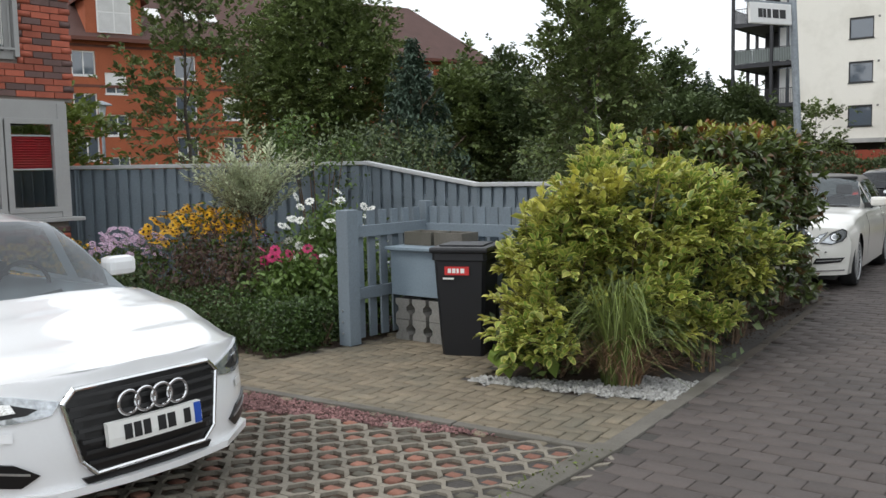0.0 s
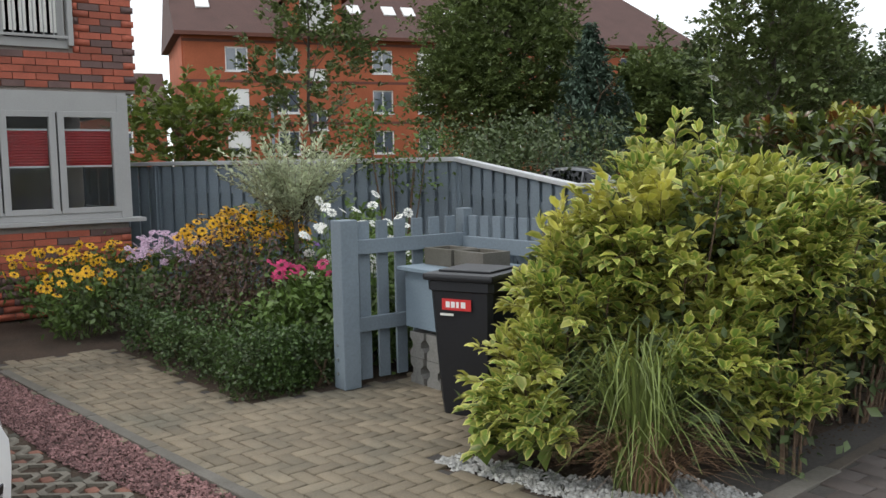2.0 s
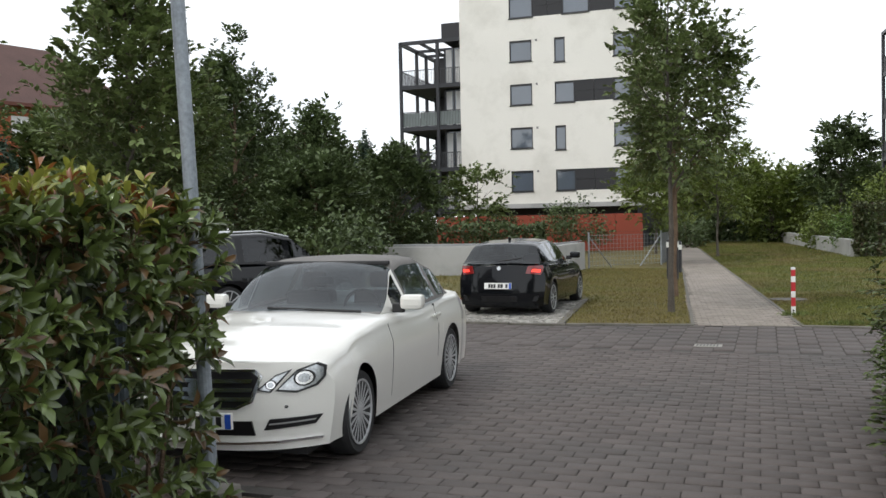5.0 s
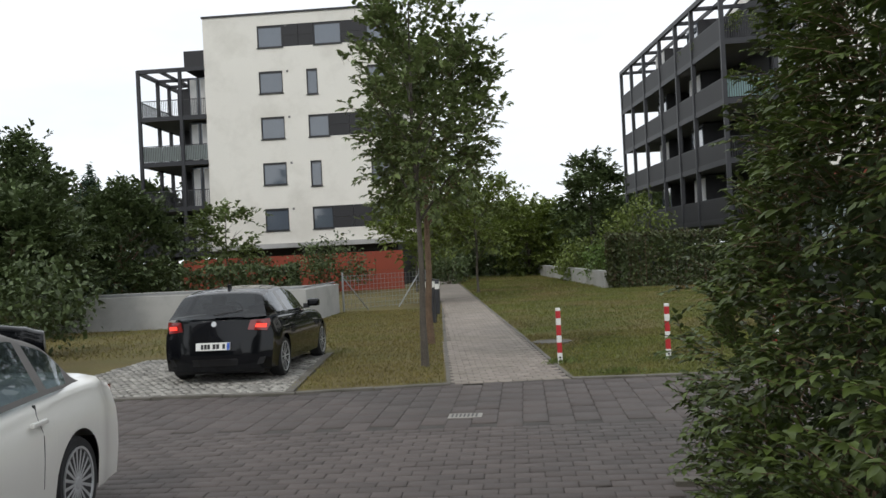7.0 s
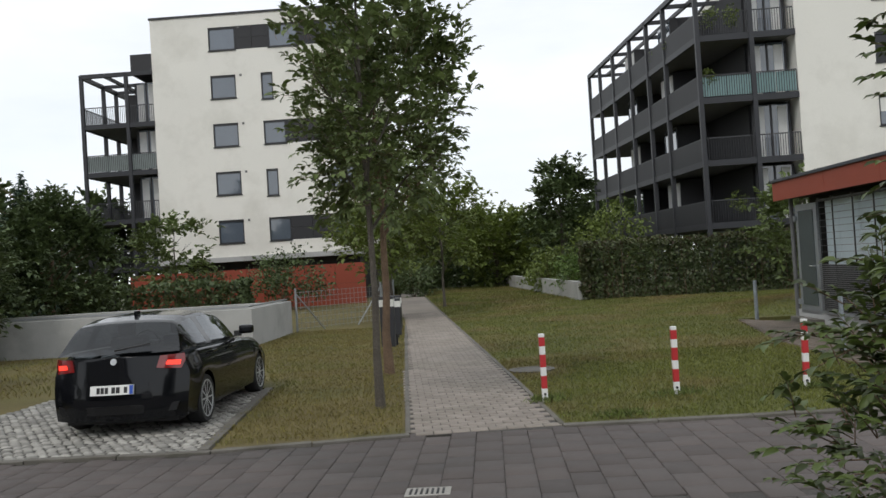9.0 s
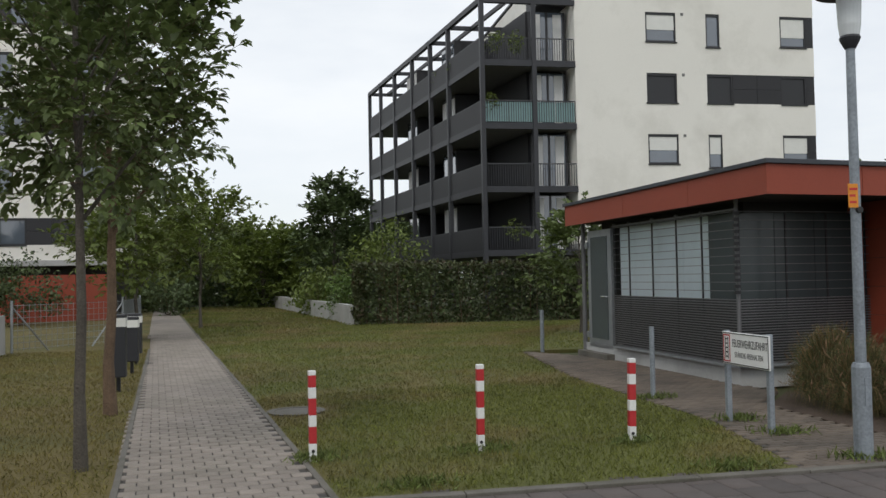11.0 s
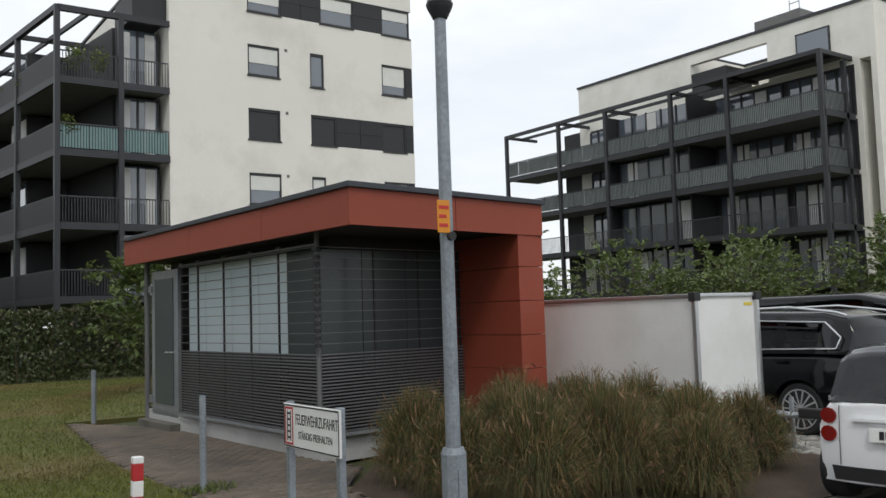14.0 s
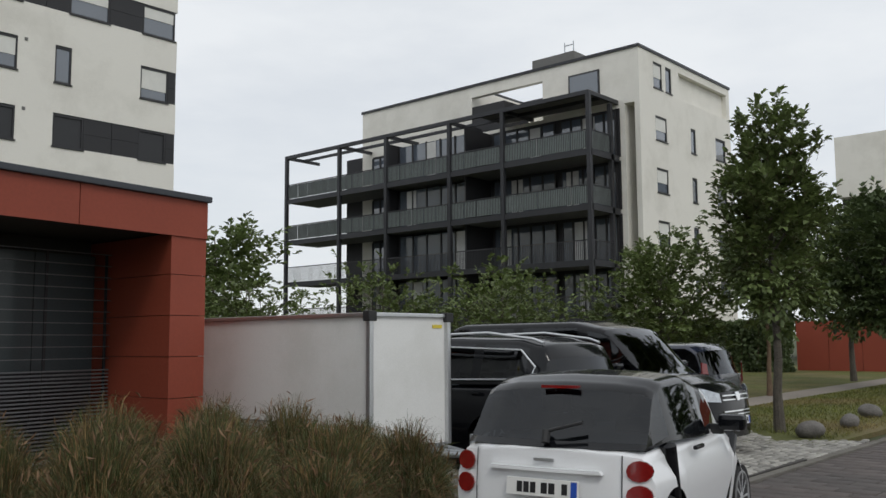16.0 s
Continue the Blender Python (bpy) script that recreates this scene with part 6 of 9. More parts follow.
bk.both("brake_lamp", [(0.60, 0.83), (0.75, 0.815), (0.76, 0.87), (0.62, 0.88)], "brake_glow", end="rear", off=0.008, thick=0.004)
bk.plate(0.52, "rear")
bk.patch("bumper_insert", [(-0.7, 0.28), (0.7, 0.28), (0.74, 0.38), (-0.74, 0.38)], "grille", end="rear", off=0.01)
bk.patch("badge", [(0.04 * math.cos(a * 0.6283), 0.90 + 0.04 * math.sin(a * 0.6283)) for a in range(10)], "alu", end="rear", off=0.012, thick=0.01, cuts=1)
bm = bmesh.new()
rod(bm, (-4.22, 0.0, 1.03), (-4.15, -0.42, 1.09), 0.012, n=6)
part("rear_wiper", bm, "plastic", bk.o)
bk.side_bits(1.75, 0.99, "car_black", [(2.25, 0.85), (3.15, 0.87)])
part("antenna", boxed(-3.5, -3.38, -0.02, 0.02, 1.41, 1.47, bevel=0.01), "car_black", bk.o)

# small white two-seater at the kerb
Car.pillars = [(1.52, 1.62), (2.1, 2.25)]
Car.bow = 0.15
sm = Car("parked_microcar", "white and black two-seater microcar parked at the kerb", pose(13.09, 19.43, 0, 0, 0, 9.5), 2.70, 1.56, "car_white",
         [(0, 0.62), (0.25, 0.75), (0.6, 0.86), (0.9, 0.90), (2.2, 0.90), (2.62, 0.89), (2.70, 0.86)],
         [(0.55, 0.87), (1.15, 1.28), (1.6, 1.36), (2.12, 1.345), (2.32, 1.29), (2.66, 0.89)],
         [(0.55, 0.88), (1.4, 0.90), (2.2, 0.93), (2.66, 0.89)],
         [0.45, 2.31], 0.29, (3.0, 0.3, 0.2), (3.2, 0.13, 0.10), roof_mat="car_black", glass="glass_dark", roof_w=0.80)
sm.both("tail_lamp", [(0.645 + 0.082 * math.cos(a * 0.5236), 0.765 + 0.068 * math.sin(a * 0.5236)) for a in range(12)], "lens_red", end="rear", label="round red tail lamp", cuts=1)
sm.both("tail_lamp", [(0.645 + 0.082 * math.cos(a * 0.5236), 0.61 + 0.068 * math.sin(a * 0.5236)) for a in range(12)], "lens_red", end="rear", cuts=1)
sm.plate(0.575, "rear")
sm.patch("tailgate_ledge", [(-0.42, 0.735), (0.42, 0.735), (0.40, 0.76), (-0.40, 0.76)], "car_white", end="rear", off=0.035, thick=0.04)
sm.patch("bumper_insert", [(-0.6, 0.22), (0.6, 0.22), (0.62, 0.34), (-0.62, 0.34)], "plastic", end="rear", off=0.01)
sm.patch("third_brake_lamp", [(-0.14, 1.275), (0.14, 1.275), (0.14, 1.295), (-0.14, 1.295)], "lens_red", end="rear", off=-0.22, thick=0.05)
sm.patch("badge", [(-0.075, 0.80), (0.075, 0.80), (0.075, 0.82), (-0.075, 0.82)], "alu", end="rear", off=0.012, thick=0.01, cuts=1)
sm.both("gap", [(0.535, 0.35), (0.541, 0.35), (0.541, 0.86), (0.535, 0.86)], "plastic", end="rear", off=0.002, thick=0.004, cuts=1)
bm = bmesh.new()
rod(bm, (-2.66, 0.0, 0.92), (-2.63, 0.0, 1.0), 0.03, n=8)
rod(bm, (-2.64, -0.02, 1.0), (-2.60, -0.25, 1.06), 0.012, n=6)
part("rear_wiper", bm, "plastic", sm.o)
sm.side_bits(1.05, 0.90, "car_black", [(1.75, 0.83)])
for sd in (-1, 1):
    bm = bmesh.new()
    yy = sd * 0.718
    for a, b in (((-2.25, 0.9), (-2.12, 0.35)), ((-2.12, 0.35), (-1.0, 0.30)), ((-1.0, 0.30), (-0.62, 0.82))):
        rod(bm, (a[0], yy, a[1]), (b[0], yy, b[1]), 0.058, n=12)
    part("safety_cell_panel", bm, "car_black", sm.o, "black safety-cell trim")

# dark estate behind the trailer
Car.pillars = [(2.1, 2.2), (3.1, 3.22), (3.95, 4.2)]
Car.bow = 0.15
su = Car("parked_suv", "black sport utility car with chrome window trim", pose(14.75, 25.6, 0, 0, 0, 90), 4.43, 1.81, "car_black",
         [(0, 0.85), (0.4, 0.95), (1.3, 1.05), (3.8, 1.08), (4.43, 1.05)],
         [(1.2, 1.05), (2.0, 1.58), (2.6, 1.66), (3.7, 1.64), (4.15, 1.56), (4.38, 1.08)],
         [(1.2, 1.055), (3.6, 1.10), (4.38, 1.09)], [0.85, 3.45], 0.35, (3.0, 0.35, 0.1), (3.2, 0.25, 0.15), sill=0.28, glass="glass_dark", roof_w=0.76, n_spokes=14)
for sd in (-1, 1):
    rr_ = [(-1.95, 1.56), (-2.4, 1.69), (-3.2, 1.71), (-3.9, 1.63), (-4.05, 1.58)]
    bm = bmesh.new()
    for a, b in zip(rr_, rr_[1:]):
        rod(bm, (a[0], sd * 0.62, a[1]), (b[0], sd * 0.62, b[1]), 0.018, n=8)
    part("roof_rail", bm, "alu", su.o)
    bm = bmesh.new()
    tr_ = [(-1.75, 1.11), (-4.0, 1.16), (-4.05, 1.3), (-3.8, 1.50), (-2.3, 1.545)]
    for a, b in zip(tr_, tr_[1:]):
        k = (a[1] - 1.1) / 0.5
        k2 = (b[1] - 1.1) / 0.5
        rod(bm, (a[0], sd * (0.865 - 0.17 * k), a[1]), (b[0], sd * (0.865 - 0.17 * k2), b[1]), 0.012, n=6)
    part("window_trim", bm, "chrome", su.o)
su.both("tail_lamp", [(0.55, 0.95), (0.82, 0.95), (0.84, 1.06), (0.58, 1.08)], "lens_red", end="rear")
su.side_bits(1.75, 1.08, "car_black", [(2.3, 0.95), (3.2, 0.97)])

# black van, nose to the road
Car.pillars = [(2.0, 2.15), (3.2, 3.35), (4.3, 4.45)]
Car.bow = 0.18
vn = Car("parked_van", "black passenger van parked nose to the road", pose(17.75, 20.75, 0, 0, 0, -90), 4.95, 1.90, "car_black",
         [(0, 0.86), (0.3, 0.98), (0.8, 1.08), (1.2, 1.15), (4.9, 1.2), (4.95, 1.1)],
         [(0.85, 1.10), (1.75, 1.80), (2.3, 1.90), (4.5, 1.89), (4.8, 1.82), (4.93, 1.2)],
         [(0.85, 1.11), (1.5, 1.15), (4.8, 1.2), (4.93, 1.19)], [0.95, 3.95], 0.33, (3.2, 0.35, 0.12), (4.0, 0.15, 0.05), sill=0.24, glass="glass_dark", roof_w=0.84)
vn.both("headlight", [(0.45, 0.74), (0.80, 0.76), (0.88, 0.92), (0.80, 0.95), (0.47, 0.86)], "lens", label="clear headlamp")
for z in (0.76, 0.82, 0.55, 0.60):
    vn.patch("grille_bar", [(-0.42, z), (0.42, z), (0.42, z + 0.018), (-0.42, z + 0.018)], "chrome", off=0.012)
vn.patch("badge", [(0.065 * math.cos(a * 0.5236), 0.81 + 0.065 * math.sin(a * 0.5236)) for a in range(12)], "chrome", off=0.025, thick=0.02, cuts=1)
vn.plate(0.42, "front")
vn.side_bits(1.35, 1.15, "car_black", [(2.0, 1.0), (3.3, 1.0)])

# dark blue minivan beyond
Car.pillars = [(2.0, 2.1), (3.1, 3.2)]
mv = Car("parked_minivan", "dark blue compact van seen past the black van", pose(20.25, 26.4, 0, 0, 0, 91), 4.4, 1.75, "car_blue",
         [(0, 0.75), (0.5, 0.9), (1.2, 0.98), (4.4, 1.0)],
         [(1.0, 0.97), (1.9, 1.46), (2.5, 1.54), (4.0, 1.53), (4.2, 1.45), (4.38, 1.0)],
         [(1.0, 0.98), (4.38, 1.0)], [0.85, 3.55], 0.31, (3.0, 0.35, 0.1), (4.0, 0.12, 0.05), glass="glass_dark", roof_w=0.82)
mv.both("tail_lamp", [(0.70, 0.86), (0.84, 0.86), (0.84, 1.22), (0.74, 1.2)], "lens_red", end="rear", label="tall red tail lamp")

# grey estate across the street
Car.pillars = [(2.1, 2.2), (3.1, 3.25)]
gs = Car("parked_suv", "dark sport utility car on the far side of the street", pose(-7.3, 21.8, 0, 0, 0, 62), 4.45, 1.84, "car_black",
         [(0, 0.85), (0.4, 0.95), (1.3, 1.05), (4.45, 1.05)],
         [(1.2, 1.05), (2.0, 1.56), (2.6, 1.64), (3.6, 1.62), (4.1, 1.5), (4.38, 1.08)],
         [(1.2, 1.055), (4.38, 1.09)], [0.85, 3.45], 0.34, (3.0, 0.35, 0.1), (3.2, 0.25, 0.15), sill=0.26, glass="glass_dark", roof_w=0.76)
gs.both("tail_lamp", [(0.45, 0.92), (0.84, 0.92), (0.86, 1.02), (0.48, 1.05)], "lens_red", end="rear", label="red tail lamp")
for sd in (-1, 1):
    bm = bmesh.new()
    rr_ = [(-2.0, 1.56), (-2.6, 1.68), (-3.6, 1.66), (-4.0, 1.56)]
    for a, b in zip(rr_, rr_[1:]):
        rod(bm, (a[0], sd * 0.62, a[1]), (b[0], sd * 0.62, b[1]), 0.018, n=8)
    part("roof_rail", bm, "alu", gs.o)
# saloon behind the fence: its grey paints in the sky's reflection
fs = Car("parked_saloon", "saloon behind the garden fence, coloured grey for reflected sky", pose(-14.0, 19.6, 0.04, 0, 0, 20), 4.5, 1.8, "car_sky_grey",
         [(0, 0.75), (0.4, 0.85), (1.3, 0.98), (3.6, 1.0), (4.5, 0.95)],
         [(1.3, 0.98), (2.1, 1.46), (2.6, 1.52), (3.3, 1.48), (4.1, 1.0)],
         [(1.3, 0.985), (4.1, 1.0)], [0.85, 3.5], 0.32, (3.0, 0.35, 0.1), (3.2, 0.25, 0.15), glass="glass_dark")

# ---- box trailer ----
tl = thing("box_trailer", "white box trailer with aluminium corner posts", "trailer")
TX0, TX1, TY0, TY1 = 12.0, 13.25, 22.3, 25.75
part("box_body", boxed(TX0 + 0.02, TX1 - 0.02, TY0 + 0.02, TY1, 0.46, 1.88), "trailer", tl)
part("roof", boxed(TX0 - 0.01, TX1 + 0.01, TY0 - 0.01, TY1 + 0.02, 1.88, 1.925, bevel=0.008), "alu", tl)
for x, y in ((TX0, TY0), (TX1, TY0), (TX0, TY1)):
    part("corner_post", boxed(x - 0.03, x + 0.03, y - 0.03, y + 0.03, 0.44, 1.90, bevel=0.01), "alu", tl)
    part("corner_cap", boxed(x - 0.05, x + 0.07, y - 0.04, y + 0.06, 1.83, 1.94, bevel=0.01), "plastic", tl)
part("rub_rail", boxed(TX0 - 0.012, TX0 + 0.02, TY0, TY1, 0.68, 0.70), "steel", tl)
part("rub_rail", boxed(TX0 - 0.012, TX0 + 0.02, TY0, TY1, 0.60, 0.62), "steel", tl)
part("chassis", boxed(TX0, TX1, TY0, TY1, 0.38, 0.46), "steel", tl)
part("sticker", boxed(TX1 - 0.24, TX1 - 0.08, TY0 + 0.012, TY0 + 0.0185, 1.76, 1.80), "yellow", tl, "small yellow sticker")
part("latch", boxed(TX0 - 0.03, TX0 + 0.02, TY1 - 0.3, TY1 - 0.22, 1.0, 1.06), "plastic", tl)
bm = bmesh.new()
rod(bm, (12.72, TY0, 0.42), (12.72, 21.25, 0.42), 0.04)
rod(bm, (12.3, TY0, 0.42), (12.72, 21.45, 0.42), 0.03)
rod(bm, (13.15, TY0, 0.42), (12.72, 21.45, 0.42), 0.03)
part("drawbar", bm, "steel", tl)
part("coupling", boxed(12.66, 12.78, 21.1, 21.4, 0.40, 0.52, bevel=0.02), "plastic", tl)
part("jockey_wheel", rod(bmesh.new(), (12.85, 21.6, 0.0), (12.85, 21.6, 0.62), 0.03), "steel", tl)
for x in (TX0 + 0.1, TX1 - 0.1):
    wl = part("wheel", rod(bmesh.new(), (x - 0.08, 23.8, 0.28), (x + 0.08, 23.8, 0.28), 0.28, n=24), "rubber", tl)

# ---- bollards, lamp, signs ----
def bollard(m):
    b = thing("bollard", "red and white striped steel bollard", "bollard", m, "striped bollards")
    z, h = 0.0, 0.864
    cuts = [0.0, 0.17, 0.33, 0.44, 0.60, 0.705, 0.82, 0.864]
    cols = ["white_paint", "red_paint", "white_paint", "red_paint", "white_paint", "red_paint", "white_paint"]
    for a, c, col in zip(cuts, cuts[1:], cols):
        part("band", boxed(-0.036, 0.036, -0.036, 0.036, a, c - 0.0005, bevel=0.006), col, b)
    part("lock", rod(bmesh.new(), (0, -0.036, 0.10), (0, -0.042, 0.10), 0.016, n=12), "black", b)
    return b


b0 = bollard(pose(1.60, 21.33, 0, 0, 0, 4))
copy_thing(b0, pose(3.25, 21.32, 0, 1.5, 0, 0))
copy_thing(b0, pose(4.85, 21.32, 0, 0, 1.0, -5))

lampb = thing("street_lamp", "grey steel street lamp with opal glass head", "lamp", pose(6.52, 19.95, 0, 0, 0, 0))
part("foot", lathe(bmesh.new(), [(0.085, 0), (0.085, 0.84), (0.07, 0.88)], 16), "pole_grey", lampb)
part("pole", rod(bmesh.new(), (0, 0, 0.88), (0, 0, 3.80), 0.05, 0.04, 14), "pole_grey", lampb)
part("collar", lathe(bmesh.new(), [(0.05, 3.78), (0.085, 3.85), (0.095, 3.88), (0.085, 3.90)], 18), "anthracite", lampb)
part("diffuser", lathe(bmesh.new(), [(0.085, 3.90), (0.10, 4.0), (0.11, 4.25), (0.10, 4.30)], 18), "lamp_glass", lampb)
part("hood", lathe(bmesh.new(), [(0.30, 4.30), (0.29, 4.32), (0.16, 4.38), (0.03, 4.42)], 24), "anthracite", lampb)
part("hatch", boxed(-0.03, 0.03, -0.092, -0.08, 0.5, 0.75), "pole_grey", lampb)
sg = part("notice", boxed(-0.11, -0.01, -0.058, -0.048, 2.30, 2.52, bevel=0.004), "orange", lampb, "orange notice with dark bars")
for z, wd in ((2.46, 0.08), (2.40, 0.06), (2.34, 0.07)):
    part("bar", boxed(-0.10, -0.10 + wd, -0.061, -0.0582, z, z + 0.022), "label_red", sg)
part("knob", rod(bmesh.new(), (-0.0, -0.07, 2.28), (-0.0, -0.04, 2.28), 0.03, n=12), "plastic", lampb)

fz = thing("fire_access_sign", "white fire access sign on two steel posts", "sign", pose(6.45, 21.3, 0, 0, 0, 90))
for x in (0.0, 0.88):
    part("post", boxed(x - 0.03, x + 0.03, 0.0, 0.06, 0, 1.06, bevel=0.008), "pole_grey", fz)
sp = part("sign_plate", boxed(-0.08, 0.90, 0.062, 0.082, 0.68, 1.05, bevel=0.006), "white_paint", fz)
bm = bmesh.new()
for a in ((-0.07, 0.89, 0.69, 0.70), (-0.07, 0.89, 1.03, 1.04), (-0.07, -0.06, 0.70, 1.03), (0.88, 0.89, 0.70, 1.03)):
    box(bm, a[0], a[1], 0.0825, 0.085, a[2], a[3])
part("border", bm, "black", sp)
bm = bmesh.new()
for a in ((0.72, 0.87, 0.71, 0.725), (0.72, 0.87, 1.005, 1.02), (0.72, 0.735, 0.725, 1.005), (0.855, 0.87, 0.725, 1.005)):
    box(bm, a[0], a[1], 0.0825, 0.085, a[2], a[3])
part("red_frame", bm, "red_paint", sp)
bm = bmesh.new()
for a in ((0.76, 0.77, 0.74, 0.99), (0.82, 0.83, 0.74, 0.99)):
    box(bm, a[0], a[1], 0.0825, 0.085, a[2], a[3])
for i in range(5):
    box(bm, 0.77, 0.82, 0.0825, 0.085, 0.76 + i * 0.05, 0.775 + i * 0.05)
part("ladder_symbol", bm, "black", sp)


def words(text, size, m, parent, material="black", width=None):
    cu = bpy.data.curves.new("lettering", "FONT")
    cu.body = text
    cu.size = size
    cu.extrude = 0.001
    cu.align_x = "CENTER"
    tmp = bpy.data.objects.new("lettering", cu)
    me = bpy.data.meshes.new_from_object(tmp)
    bpy.data.objects.remove(tmp)
    me.materials.clear()
    me.materials.append(M[material])
    ob = new("lettering", me)
    ob.parent = parent
    if width:
        xs = [v.co.x for v in me.vertices]
        k = width / (max(xs) - min(xs))
        m = m @ Matrix.Diagonal((k, 1, 1, 1))
    ob.matrix_basis = m
    return ob


words("FEUERWEHRZUFAHRT", 0.125, pose(0.31, 0.0835, 0.885, 90, 0, 180), sp, width=0.72)
words("STÄNDIG FREIHALTEN", 0.085, pose(0.33, 0.0835, 0.77, 90, 0, 180), sp, width=0.58)
for x, y, h, r in ((6.40, 24.2, 1.0, 0.035), (7.32, 32.1, 0.95, 0.045)):
    po = part("marker_post", rod(bmesh.new(), (0, 0, 0), (0, 0, h), r, n=10), "pole_grey")
    po.matrix_basis = pose(x, y, 0)
    tagged(po, "grey steel marker post on the lawn edge", "post", "grey posts")

ss = thing("street_sign_pole", "grey street sign pole beside the hedge", "sign", pose(-1.84, 8.85, 0, 0, -3.0, 0))
part("pole", rod(bmesh.new(), (0, 0, 0), (0, 0, 3.55), 0.042, n=14), "pole_grey", ss)
pl = part("name_plate", boxed(-0.75, -0.05, -0.02, 0.02, 3.16, 3.40, bevel=0.012), "white_paint", ss, "white street name plate with dark bars")
for x, wd in ((-0.62, 0.07), (-0.54, 0.05), (-0.47, 0.06), (-0.38, 0.1), (-0.26, 0.1)):
    part("bar", boxed(x, x + wd, -0.0235, -0.0205, 3.23, 3.33), "black", pl)
br = part("bracket", boxed(-0.8, 0.05, -0.012, 0.012, 3.40, 3.425), "pole_grey", ss)
for q in (pl, br):
    q.matrix_basis = pose(0, 0, 0.08, 0, 0, 69)
part("base_block", boxed(-0.14, 0.13, -0.12, 0.12, -0.02, 0.19, bevel=0.02), "kerb", ss)
for i, (x, y, h) in enumerate(((-1.15, 27.6, 1.25), (-1.35, 30.5, 1.1), (-1.55, 32.5, 1.1))):
    lb = thing("litter_bin", "slim grey litter bin on a post beside the path", "bin", pose(x, y, 0), "litter bins")
    part("body", boxed(-0.14, 0.14, -0.1, 0.1, 0.25, h, bevel=0.02), "anthracite", lb)
    part("band", boxed(-0.145, 0.145, -0.105, 0.105, h - 0.2, h - 0.06), "blind", lb)
    part("post", boxed(-0.03, 0.03, 0.1, 0.15, 0, h - 0.1), "anthracite", lb)
dc = part("drain_cover", boxed(0.25, 0.62, 17.0, 17.25, -0.01, 0.006, bevel=0.004), "cobble")
for k in range(7):
    part("slot", boxed(0.285 + k * 0.044, 0.305 + k * 0.044, 17.04, 17.21, 0.004, 0.0085), "black", dc)
setting(bpy.data.objects["drain_cover"], "small pale drain cover in the road", "drain cover")
mh = part("manhole_cover", lathe(bmesh.new(), [(0.38, -0.02), (0.38, 0.02), (0.29, 0.022), (0.29, 0.014), (0.27, 0.02)], 28), "kerb")
mh.matrix_basis = pose(1.55, 24.6, 0.0)
setting(mh, "round concrete manhole cover set in the lawn", "manhole cover")



